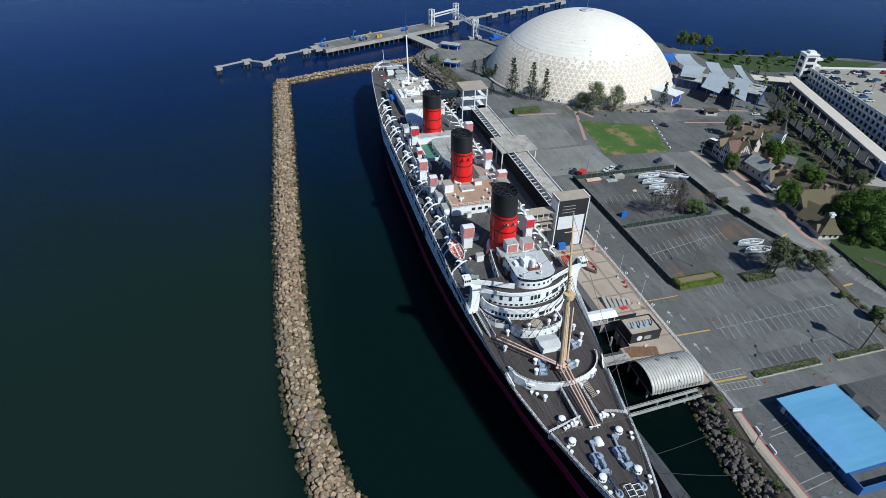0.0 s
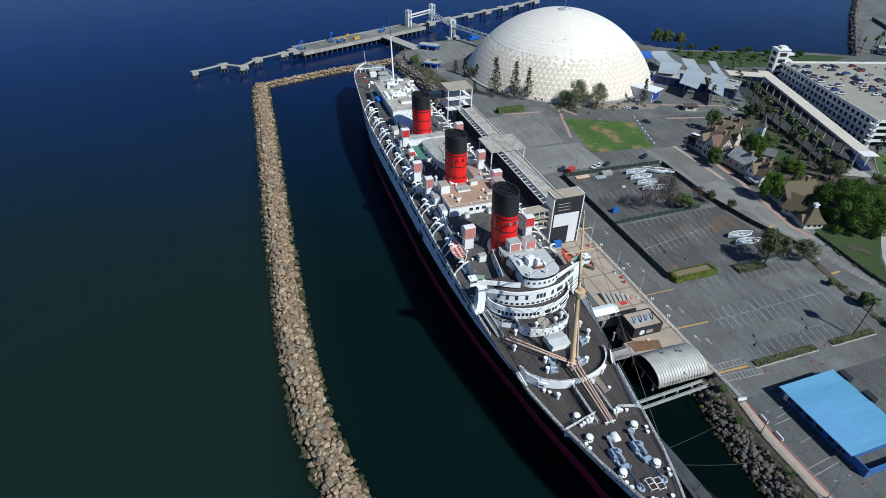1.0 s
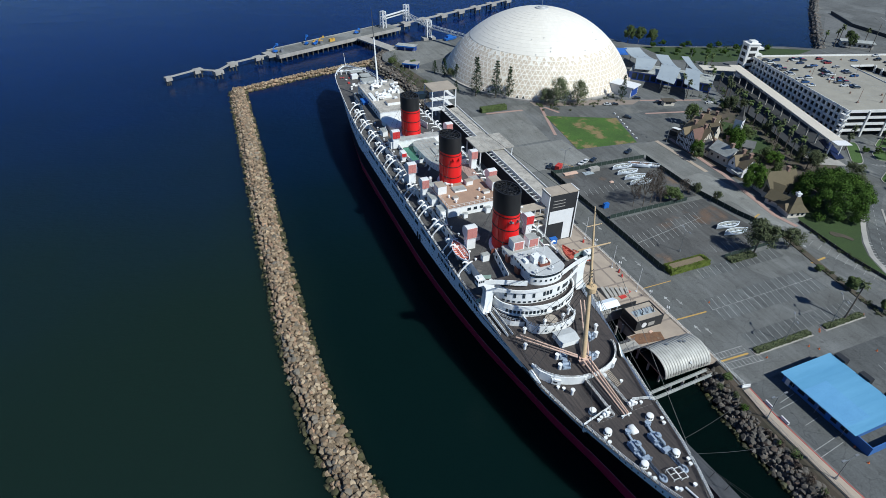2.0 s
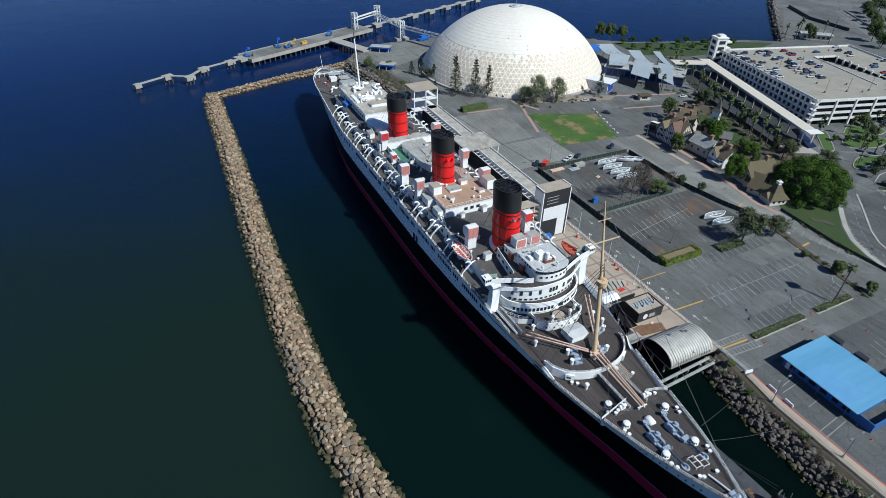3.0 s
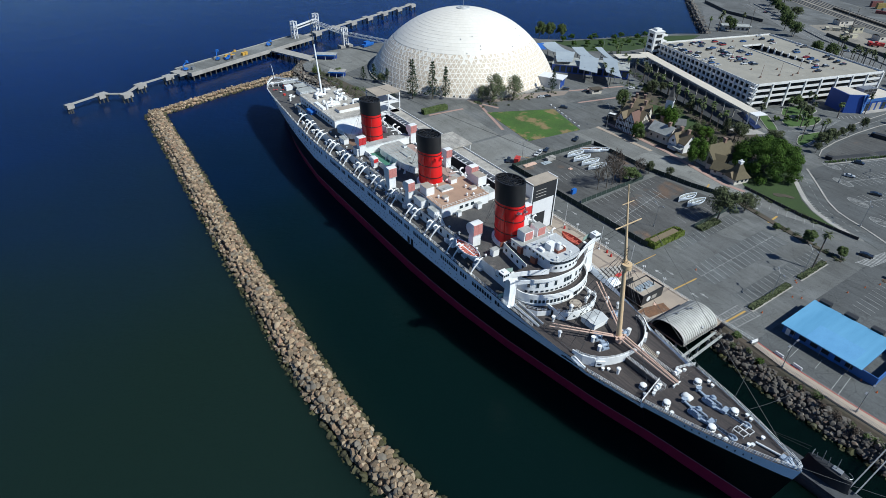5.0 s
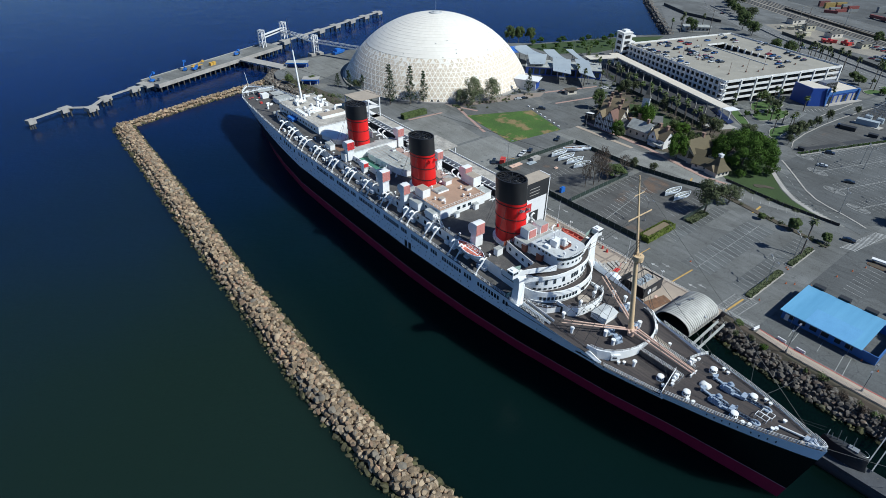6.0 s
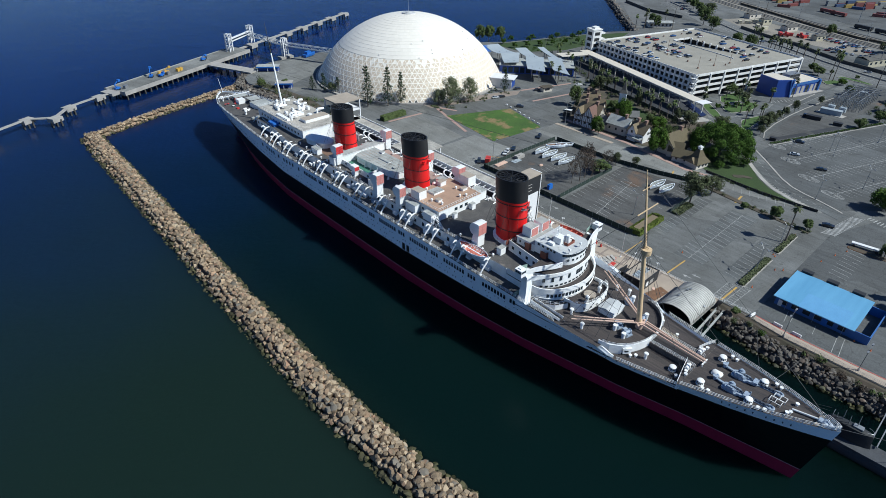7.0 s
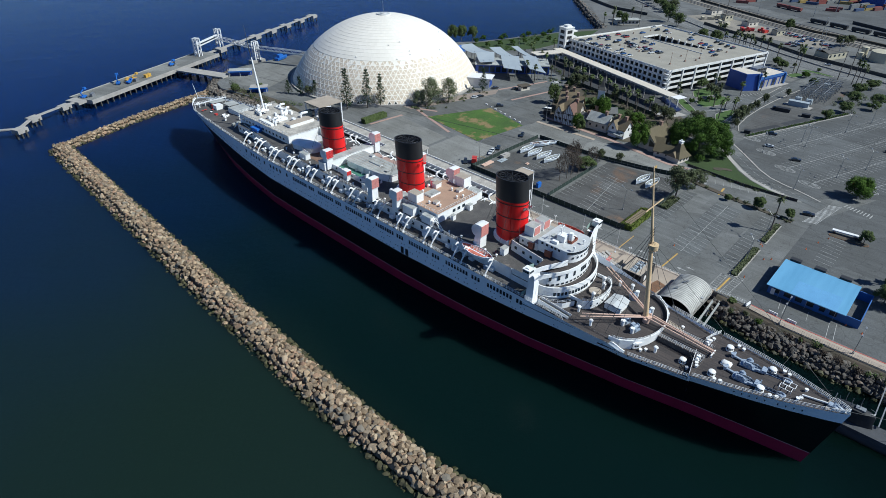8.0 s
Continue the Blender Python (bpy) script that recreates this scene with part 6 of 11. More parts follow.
g = Geo()
for x0, y0 in ((-1.7, 14.2), (0.0, 13.8)):
    for a, b in (((0, 0), (1.6, 0)), ((0, 0), (0, -2.6)), ((1.6, 0), (1.6, -2.6)), ((0, -2.6), (1.6, -2.6)), ((0, -1.3), (1.6, -1.3))):
        zt_f = 19.4 if a[0] == b[0] else 19.46
        g.beam((x0 + a[0], y0 + a[1], zt_f), (x0 + b[0], y0 + b[1], zt_f), 0.1, 0.1)
    for a in ((0, 0), (1.6, 0), (0, -2.6), (1.6, -2.6)):
        g.beam((x0 + a[0], y0 + a[1], 18.4), (x0 + a[0], y0 + a[1], 19.4), 0.1, 0.1)
part("hatch_frame", g, WHITE, ship)
part("bow_plate", Geo().prism([(-0.15, 0.7), (0.15, 0.7), (1.5, 3.0), (1.9, 4.6), (-1.9, 4.6), (-1.5, 3.0)], 19.3, 19.72), ROOF_TAN, ship, "worn tan plate at the stem")
rail("rail", [(-1.9, 3.4, 19.7), (-0.9, 1.2, 19.9), (0.0, 0.3, 20.0), (0.9, 1.2, 19.9), (1.8, 3.4, 19.7)], 1.2, 3, 1.0, parent=ship, r=0.06)
part("stem_roller", Geo().cyl((-0.9, 3.0, 19.8), (0.9, 3.0, 19.8), 0.7, n=12).box(-0.7, 0.7, 2.4, 4.4, 19.3, 20.2).beam((0, 1.4, 19.6), (0, 3, 20.4), 0.6, 0.8), GEAR_BLUE, ship, smooth=35)
for x, y, f in ((-5.0, 48.6, -1), (2.7, 48.7, 1), (-3.9, 51.9, -1), (6.8, 55.2, 1)):
    m = pose(x, y, 17.75, 0, 0, 14 * f)
    w = part("cargo_winch", Geo().box(-1.1, 1.1, -1.0, 1.0, 0, 0.4), GEAR_BLUE, ship, "pale blue cargo winch", at=m)
    part("drum", Geo().cyl((-0.9, 0, 1.0), (0.9, 0, 1.0), 0.5, n=12).cyl((-0.95, 0, 1.0), (-0.8, 0, 1.0), 0.75, n=12).cyl((0.8, 0, 1.0), (0.95, 0, 1.0), 0.75, n=12), GEAR_BLUE, w, smooth=35)
    part("engine", Geo().box(-0.6, 0.6, 0.5, 1.3, 0.4, 1.5).box(-1.0, -0.7, -1.1, -0.4, 0.4, 1.2), GEAR_BLUE, w)
    part("warping_head", Geo().cyl((f * 1.0, 0, 1.0), (f * 1.7, 0, 1.0), 0.3, 0.42, n=10).cyl((f * 1.75, -0.5, 0), (f * 1.75, -0.5, 1.5), 0.5, n=12).cyl((f * 1.75, -0.5, 1.5), (f * 1.75, -0.5, 1.7), 0.6, n=12), WHITE, w, smooth=35)
for x, y, z in ((-7.3, 41.4, 15.9), (2.9, 42.6, 15.9), (-11.8, 58.0, 17.72), (-9.0, 63.4, 17.72), (10.2, 57.5, 17.72), (9.6, 61, 17.72)):
    part("cowl_vent", Geo().cyl((x, y, z), (x, y, z + 1.7), 0.38, n=10).cyl((x, y, z + 1.7), (x, y, z + 1.95), 0.62, 0.5, n=12), WHITE, ship, smooth=40)


# rails
for s in (-1, 1):
    rail("rail", [(s * (half_beam(y) - 0.15 - (lean(y) if s > 0 else 0)), hull_y(y, 20), sheer(y) - 0.1) for y in (0.4, 2, 5, 8, 12, 16, 20, 25, 30.8)], parent=ship, label="white open deck rail", r=0.06)
    rail("rail", [(s * (half_beam(y) - 0.15 - (lean(y) if s > 0 else 0)), y, sheer(y)) for y in (31.5, 36, 41, 46)], parent=ship, r=0.06)
    rail("rail", [(s * (half_beam(y) - 0.15 - (lean(y) if s > 0 else 0)), y, sheer(y)) for y in (64, 70, 80, 90, 110, 130, 150, 170, 190, 205, 228, 250, 262)], parent=ship, r=0.05)
    rail("rail", [(s * (half_beam(y) - 0.15), y, sheer(y) - 0.3) for y in (262, 270, 282, 291, 297, 299.6)], parent=ship, r=0.05)
rail("rail", [(x, y, 17.4) for x, y in EDGE[:3]], parent=ship, r=0.07, gap=1.5)
rail("rail", [(x, y, 17.4) for x, y in EDGE[3:]], parent=ship, r=0.07, gap=1.5)
rail("rail", [(-12.9, 92, 24), (-12.9, 116, 24)], parent=ship)
rail("rail", [(-12.9, 132, 24), (-12.9, 172, 24)], parent=ship)
rail("rail", [(-7, 204, 27.5), (-7, 241.8, 27.5), (11.4, 241.8, 27.5)], parent=ship)

rail('rail', [(-8.5, 284.05, 21.05), (8.5, 284.05, 21.05)], parent=ship, r=0.035)
rail('rail', [(-2.6, 31, 17.4), (-2.6, 44, 17.4)], parent=ship, r=0.05)
rail('rail', [(2.6, 31, 17.4), (2.6, 44, 17.4)], parent=ship, r=0.05)
rail('rail', [(-9.9, 131.4, 27.5), (-9.9, 116.3, 27.5), (9.1, 116.3, 27.5), (9.1, 131.4, 27.5)], parent=ship, bars=2)
rail('rail', [(-5.2, 89.6, 26.7), (9, 89.6, 26.7)], parent=ship)

# promenade windows and portholes on the visible side
win = Geo().box(-0.06, 0.06, -0.36, 0.36, -0.70, 0.14).box(-0.06, 0.06, -0.36, 0.36, 0.26, 0.70).data("window", [GLASS])
i = 0
y = 77.0
while y < 224:
    i += 1
    if i % 14 not in (3, 12, 13) and (y < 188 or i % 2):
        part("window", win, GLASS, ship, at=pose(-hull_x(y, 18.6) - 0.02, y, sheer(y) - 2.2, 0, 0, math.degrees(-math.atan2(hull_x(y + 1, 18.6) - hull_x(y - 1, 18.6), 2))))
    y += 1.16
g = Geo()
for row, dz in ((0, 4.3), (1, 6.2), (2, 7.9)):
    y = 34.0 + row * 2
    while y < 288:
        z = sheer(y) - dz if y > 54 else 16.2 - row * 1.4
        if z > turn(*WHITEZ, y) + 0.5 and random.random() < 0.74:
            x = hull_x(y, z)
            g.cyl((-x - 0.05, y, z), (-x + 0.1, y, z), 0.18, n=8)
        y += 1.2 if int(y * 1.7 + row) % 3 == 0 else 2.3
part("porthole", g, GLASS, ship, kind="stuff")
# name on the bow, kept as plain bars
g = Geo()
for i in range(9):
    y = 21.5 - 1.55 * i - (1.0 if i > 4 else 0)
    z = 17.0 + 0.06 * i
    x = hull_x(y, z)
    g.box(-x - 0.08, -x + 0.25, y - 0.11, y + 0.11, z - 0.24, z + 0.24)
part("bow_lettering", g, LETTER, ship, kind="stuff")
part("side_door", Geo().box(-18.06, -17.8, 122, 123.2, 12.6, 15.0).box(-18.06, -17.8, 124.2, 125.4, 12.6, 15.0), DARK, ship)


# small fittings along the boat deck and the house tops
fit = random.Random(57)
vent_mesh = Geo().cyl((0, 0, -0.1), (0, 0, 0.8), 0.16, n=8).cyl((0, 0, 0.75), (0, 0, 1.0), 0.42, 0.2, n=10).data("mushroom_vent", [WHITE])
locker_mesh = Geo().box(-0.5, 0.5, -1.1, 1.1, -0.2, 0.8).box(-0.56, 0.56, -1.16, 1.16, 0.8, 0.88).data("deck_locker", [WHITE])
for i in range(26):
    yv = 92 + 4.3 * i + fit.uniform(-1.2, 1.2)
    part("mushroom_vent", vent_mesh, WHITE, ship, at=pose(fit.uniform(-12.4, -10.8), yv, 24))
    if i % 2:
        part("mushroom_vent", vent_mesh, WHITE, ship, at=pose(fit.uniform(10.4, 12.2), yv + 1.5, 24))
    if i % 3 == 0:
        part("deck_locker", locker_mesh, WHITE, ship, at=pose(-13.7, yv, sheer(yv) + 0.1))
    if i % 5 == 2:
        part("deck_ladder", Geo().beam((-13.3, yv, 24.1), (-14.1, yv + 4.2, sheer(yv) + 0.1), 0.9, 0.12).beam((-12.9, yv, 25.0), (-13.7, yv + 4.2, sheer(yv) + 1.0), 0.06, 0.06).beam((-13.8, yv, 25.0), (-14.6, yv + 4.2, sheer(yv) + 1.0), 0.06, 0.06), WHITE, ship)


# lifeboats
def open_boat(name, label, at, hull_mat, seats, length=9.0, beam=3.0, depth=1.5, group="", category="lifeboat"):
    b = thing(name, label, category, at, group)
    secs = []
    for k in (-1, -0.86, -0.6, -0.2, 0.2, 0.6, 0.86, 1):
        w = max(0.05, (1 - abs(k) ** 2.4)) * beam / 2
        lift = 0.35 * k * k
        secs.append((k * length / 2, w, lift))
    g = Geo()
    g.loft([[(-w, y, depth + l), (-w * 0.9, y, depth * 0.45 + l), (-w * 0.35, y, 0.08 + l * 0.7), (w * 0.35, y, 0.08 + l * 0.7), (w * 0.9, y, depth * 0.45 + l), (w, y, depth + l)] for y, w, l in secs], closed=False)
    part("hull", g, hull_mat, b, smooth=50)
    g = Geo()
    g.loft([[(-w * 0.93, y, depth + l - 0.02), (-w * 0.8, y, depth * 0.5 + l), (0, y, 0.35 + l * 0.7), (w * 0.8, y, depth * 0.5 + l), (w * 0.93, y, depth + l - 0.02)] for y, w, l in secs], closed=False)
    part("lining", g, seats, b, smooth=50)
    g = Geo()
    for y, w, l in secs[1:-1]:
        g.box(-w * 0.9, w * 0.9, y - 0.2, y + 0.2, depth * 0.72 + l, depth * 0.78 + l)
    part("thwart", g, seats, b, kind="stuff")
    g = Geo()
    for i in range(9):
        yy = (i - 4) * length / 10.5
        ww = max(0.1, 1 - abs(2 * yy / length) ** 2.4) * beam / 2
        g.beam((-ww * 0.88, yy, depth * 0.62 + 0.1), (-ww * 0.3, yy, 0.5), 0.12, 0.1).beam((ww * 0.88, yy, depth * 0.62 + 0.1), (ww * 0.3, yy, 0.5), 0.12, 0.1)
    g.beam((0, -length * 0.42, depth * 0.8), (0, length * 0.42, depth * 0.8), 0.3, 0.08)
    part("rib", g, hull_mat, b, kind="stuff")
    for s in (-1, 1):
        part("gunwale", Geo().tube([(s * w, y, depth + l) for y, w, l in secs], 0.09, 5), hull_mat, b)
    return b


open_boat("lifeboat", "white lifeboat with a red interior slung in davits", pose(-14.2, 96.2, 23.4), HULL_WHITE, BENCH_ORANGE, 11.8, 4.3)
open_boat("lifeboat", "faded red lifeboat slung beside the wheelhouse", pose(18.2, 84.0, 22.0), BOAT_RED, BOAT_RED, 10.0, 3.0)

# lockers, benches, pipes and small houses along the boat deck and on the roofs
rnd = random.Random(90)
for i in range(64):
    s = -1 if i % 3 else 1
    y = 90 + 2.2 * i + rnd.uniform(-0.8, 0.8)
    x = s * rnd.uniform(13.5, 14.6)
    z = sheer(y) - 0.1
    k = i % 4
    if k == 0:
        part("deck_locker", Geo().box(x - 0.5, x + 0.5, y - 0.9, y + 0.9, z, z + rnd.uniform(0.7, 1.3)), WHITE, ship)
    elif k == 1:
        part("boat_winch", Geo().box(x - 0.5, x + 0.5, y - 0.6, y + 0.6, z, z + 0.6).cyl((x, y - 0.8, z + 0.9), (x, y + 0.8, z + 0.9), 0.42, n=10), GEAR_BLUE if i % 8 == 1 else WHITE, ship, smooth=35)
    elif k == 2:
        part("deck_bench", Geo().box(x - 0.3, x + 0.3, y - 1.0, y + 1.0, z + 0.4, z + 0.5).box(x - 0.25, x + 0.25, y - 0.9, y - 0.8, z, z + 0.4).box(x - 0.25, x + 0.25, y + 0.8, y + 0.9, z, z + 0.4), DECK_BROWN, ship)
    else:
        part("cowl_vent", Geo().cyl((x, y, z), (x, y, z + 1.7), 0.3, n=10).ball((x, y - 0.2, z + 1.8), 0.5, n=10, m=5), WHITE, ship, smooth=40)
for x, y, lx, ly, z, h, mat in ((-8.0, 134.2, 3.4, 3.6, 24, 3.0, WHITE), (7.6, 133.6, 3.6, 3.0, 24, 3.2, WHITE), (-11.4, 127.5, 2.2, 5.0, 24, 2.8, WHITE), (-11.5, 119.0, 2.0, 4.0, 24, 2.6, WHITE), (11.6, 119.4, 3.0, 4.4, 24, 3.0, WHITE),
                                (-5.6, 177.0, 2.6, 2.6, 24, 2.6, WHITE), (6.0, 176.8, 3.2, 2.6, 24, 2.8, WHITE), (11.0, 152, 2.0, 3.2, 24, 2.4, WHITE), (-10.8, 150.5, 1.6, 3.0, 24, 2.2, WHITE), (-10.4, 188, 2.2, 4.2, 24, 2.2, WHITE), (9.6, 203.2, 3.0, 2.6, 24, 2.8, WHITE),
                                (-6.6, 101.5, 2.2, 1.8, 24, 1.4, WHITE), (6.2, 103, 2.6, 2.2, 24, 1.6, WHITE), (-8.6, 90.3, 2.2, 1.6, 24, 2.2, WHITE), (8.2, 90.5, 2.4, 1.8, 24, 2.4, WHITE), (4.2, 115.0, 1.6, 1.4, 24, 2.0, WHITE), (-4.4, 114.6, 1.4, 1.2, 24, 1.6, WHITE),
                                (3.4, 129.6, 2.6, 2.0, 27.5, 1.6, WHITE), (-5.2, 121.5, 1.6, 1.6, 27.5, 0.8, WHITE), (6.6, 121.8, 2.2, 1.4, 27.5, 0.9, WHITE), (2.2, 160, 1.2, 6.0, 26.6, 0.3, WHITE), (5.6, 166, 1.4, 1.4, 26.6, 0.6, WHITE), (0.6, 152, 1.2, 1.2, 26.6, 0.5, STEEL)):
    part("deck_house" if h > 1.8 else "deck_box", Geo().obox(x, y, z, lx, ly, h, 0).obox(x, y, z + h, lx + 0.25, ly + 0.25, 0.12, 0, 0, 1), [mat, ROOF_TAN if z > 27 else ROOF_GREY], ship)
for x0, y0, z0, x1, y1, z1 in ((-12.2, 112, 24, -12.2, 115.6, 27.3), (-9.2, 136.5, 24, -9.2, 133.4, 27.2), (8.4, 92.5, 24, 8.4, 89.4, 26.5), (-8.4, 246, 20, -8.4, 242.4, 23.2), (4.8, 245.6, 20, 4.8, 242.2, 27.2), (-10.6, 206.8, 20.4, -10.6, 203.6, 24), (6.8, 178.6, 24, 6.8, 176.6, 27)):
    st = part("deck_stair", Geo().beam((x0 - 0.45, y0, z0), (x1 - 0.45, y1, z1), 0.08, 0.3), WHITE, ship)
    part("stringer", Geo().beam((x0 + 0.45, y0, z0), (x1 + 0.45, y1, z1), 0.08, 0.3), WHITE, st)
    n = 10
    for i in range(n):
        k = (i + 0.5) / n
        part("tread", Geo().obox(x0, y0 + (y1 - y0) * k, z0 + (z1 - z0) * k, 0.9, 0.28, 0.05), WHITE, st)
g = Geo()
for s in (-1, 1):
    for y0 in (92.4, 136.7, 180.4):
        for a in (0.5, 1.2, 2.0, 2.7):
            x = s * 3.75 * math.sin(a)
            yy = y0 + 1.7 - 5.4 * math.cos(a)
            g.tube([(x, yy + 1.1, 36.8), (x * 2.9, yy + (yy - y0) * 0.5, 24.4)], 0.035, 4)
part("funnel_guy", g, WIRE, ship, kind="stuff")

# ---- the dome ----
dome = thing("dome_hall", "huge white dome with a triangular beige lattice round its foot", "dome")
DX, DY, DR, DH = 130.0, 299.0, 61.6, 38.7
DRHO = (DR * DR + DH * DH) / (2 * DH)
DZ0 = QUAY + DH - DRHO
TH_BASE, TH_LAT = math.asin(DR / DRHO), radians(41.5)


def on_dome(th, az, lift=0.0):
    r = (DRHO + lift) * math.sin(th)
    return Vector((DX + r * math.cos(az), DY + r * math.sin(az), DZ0 + (DRHO + lift) * math.cos(th)))


NAZ, ROWS_LAT = 104, 9
g, tri_bm = Geo(), Geo()
for j in range(ROWS_LAT):
    t0, t1 = TH_BASE + (TH_LAT - TH_BASE) * j / ROWS_LAT, TH_BASE + (TH_LAT - TH_BASE) * (j + 1) / ROWS_LAT
    o0, o1 = 0.5 * (j % 2), 0.5 * ((j + 1) % 2)
    for i in range(NAZ):
        a = [2 * math.pi * (i + o0) / NAZ, 2 * math.pi * (i + 1 + o0) / NAZ]
        b = [2 * math.pi * (i + o1 + (0 if j % 2 == 0 else 1) + k) / NAZ for k in (0, -1)]
        if j % 2 == 0:
            tris = [((t0, a[0]), (t0, a[1]), (t1, b[0])), ((t1, b[0]), (t1, b[1]), (t0, a[0]))]
        else:
            tris = [((t0, a[0]), (t0, a[1]), (t1, b[0])), ((t1, b[0]), (t1, b[1]), (t0, a[0]))]
        for k, tri in enumerate(tris):
            P = [on_dome(t, z) for t, z in tri]
            c = (P[0] + P[1] + P[2]) / 3
            nrm = (c - Vector((DX, DY, DZ0))).normalized()
            if (P[1] - P[0]).cross(P[2] - P[0]).dot(nrm) < 0:
                P = [P[0], P[2], P[1]]
            q = [c + (p - c) * 0.76 - nrm * 0.07 for p in P]
            plain = (i * 7 + j * 13 + k * 5) % 97 == 0 or (j >= 6 and (i * 37 + j * 61 + k * 29) % 100 < (0, 18, 45)[min(j - 6, 2)])
            door = j == 0 and k == 0 and i in (60, 61, 66, 67, 70, 73)
            for s in range(3):
                g.add([P[s], P[(s + 1) % 3], q[(s + 1) % 3], q[s]], [(0, 1, 2, 3)], 0)
            tri_bm.add(q, [(0, 1, 2)], 2 if door else 1 if plain else 0)
part("lattice_frame", g, DOME_WHITE, dome, "white triangular lattice frame", kind="stuff")
part("lattice_infill", tri_bm, [DOME_TAN, DOME_WHITE, DARK], dome, "recessed beige triangular panels", kind="stuff")
# overlapping white panels of the crown
g = Geo()
counts = [104] * 7 + [52] * 6 + [26] * 3 + [13] * 1
nr = len(counts)
for j in range(nr):
    t0, t1 = TH_LAT + (radians(3.5) - TH_LAT) * j / nr, TH_LAT + (radians(3.5) - TH_LAT) * (j + 1) / nr
    n = counts[j]
    for i in range(n):
        a0, a1 = 2 * math.pi * (i + 0.5 * (j % 2)) / n, 2 * math.pi * (i + 1 + 0.5 * (j % 2)) / n
        am = (a0 + a1) / 2
        sub = 1 if n > 60 else 3
        azs = [a0 + (a1 - a0) * k / sub for k in range(sub + 1)]
        low, high = [on_dome(t0 + 0.001, a, 0.05) for a in azs], [on_dome(t1 - 0.001, a, 0.0) for a in azs]
        skirt = [on_dome(t0 + 0.002, a, -0.2) for a in azs]
        for k in range(sub):
            g.add([low[k], low[k + 1], high[k + 1], high[k]], [(0, 1, 2, 3)])
            g.add([skirt[k], skirt[k + 1], low[k + 1], low[k]], [(0, 1, 2, 3)])
part("crown", g, DOME_WHITE, dome, "white overlapping crown panels", kind="stuff")
g = Geo()
g.loft([[tuple(on_dome(t, 2 * math.pi * i / 60, -0.45)) for i in range(60)] for t in [TH_BASE - TH_BASE * k / 14 for k in range(15)]])
part("inner_shell", g, DOME_WHITE, dome, smooth=60)
part("base_ring", Geo().loft([[(DX + r * math.cos(2 * math.pi * i / 96), DY + r * math.sin(2 * math.pi * i / 96), z) for i in range(96)] for r, z in ((DR + 1.0, QUAY - 0.2), (DR + 1.0, QUAY + 0.9), (DR - 0.5, QUAY + 0.9))]), CONCRETE, dome)
part("top_vent", Geo().cyl((DX, DY, QUAY + DH - 0.6), (DX, DY, QUAY + DH + 0.5), 4.6, 4.2, n=32).cyl((DX, DY, QUAY + DH + 0.5), (DX, DY, QUAY + DH + 0.9), 2.2, 2.0, n=24), DOME_LINE, dome, smooth=40)
part("antenna", Geo().cyl((DX, DY, QUAY + DH + 0.5), (DX, DY, QUAY + DH + 8), 0.15, 0.08, n=6), STEEL, dome)
g = Geo()
for i in range(9):
    a, t = random.uniform(3.4, 5.4), random.uniform(0.45, 0.72)
    p = on_dome(t, a, 0.25)
    g.ball(p, 0.35, n=6, m=3)
part("panel_fitting", g, DOME_LINE, dome, kind="stuff")
entry = thing("entrance_pavilion", "white flat-roofed entrance pavilion against the dome", "building", pose(158, 240, QUAY, 0, 0, 28))
part("wall", Geo().box(-5, 5, -7, 7, 0, 5.6).box(-5.4, 5.4, -8.4, 7.4, 5.6, 6.2), HOUSE_WHITE, entry)
part("doorway", Geo().box(-4.2, 4.2, -7.2, -7.0, 0.3, 5.0), NAVY_WALL, entry, "dark blue glazed doorway")

# ---- cruise terminal canopies ----
CANOPIES = [([(196.8, 293.5), (192.6, 275.7), (203.7, 269.2), (207.4, 290.1)], CANOPY), ([(190.4, 271.6), (178.3, 257.2), (186.3, 251.4), (201, 263.4)], CANOPY), ([(208, 273.8), (201.2, 254.9), (206, 246.2), (214.9, 269.4)], CANOPY),
            ([(197.2, 254.7), (179.3, 237.6), (182.7, 225.4), (203.9, 244.2)], CANOPY), ([(222, 264.6), (211.2, 236.1), (213.8, 233.6), (226, 262)], CANOPY), ([(207.5, 243.8), (189.5, 224), (188.8, 210.6), (212, 235.5)], CANOPY),
            ([(221.7, 247.6), (217.8, 238.9), (236, 230), (240.5, 237)], WALK_ROOF), ([(189, 296), (186, 287), (193, 283), (198, 292)], CANOPY_BLUE)]
for poly, mat in CANOPIES:
    c = thing("canopy", "pale curved sheet canopy on steel columns at the terminal" if mat is CANOPY else "flat sheet canopy on steel columns at the terminal", "canopy", group="terminal canopies")
    P = [Vector((x, y, 0)) for x, y in poly]
    g, nn = Geo(), 8
    sag = 0.0 if mat is WALK_ROOF else 1.6
    top = []
    for i in range(nn + 1):
        u = i / nn
        a, b = P[0].lerp(P[3], 0), P[0]
        l, r = P[0].lerp(P[1], u), P[3].lerp(P[2], u)
        z = QUAY + 8.4 - sag * math.sin(math.pi * u) * 0.6 + sag * (0.5 - u)
        top.append([(l.x, l.y, z), (r.x, r.y, z), (r.x, r.y, z - 0.3), (l.x, l.y, z - 0.3)])
    g.loft(top, caps=True)
    part("sheet", g, mat, c, smooth=40)
    for u in (0.25, 0.75):
        for v in (0.3, 0.7):
            p = P[0].lerp(P[1], u).lerp(P[3].lerp(P[2], u), v)
            part("column", Geo().cyl((p.x, p.y, QUAY - 0.1), (p.x, p.y, QUAY + 7.6), 0.25, n=8), STEEL, c)
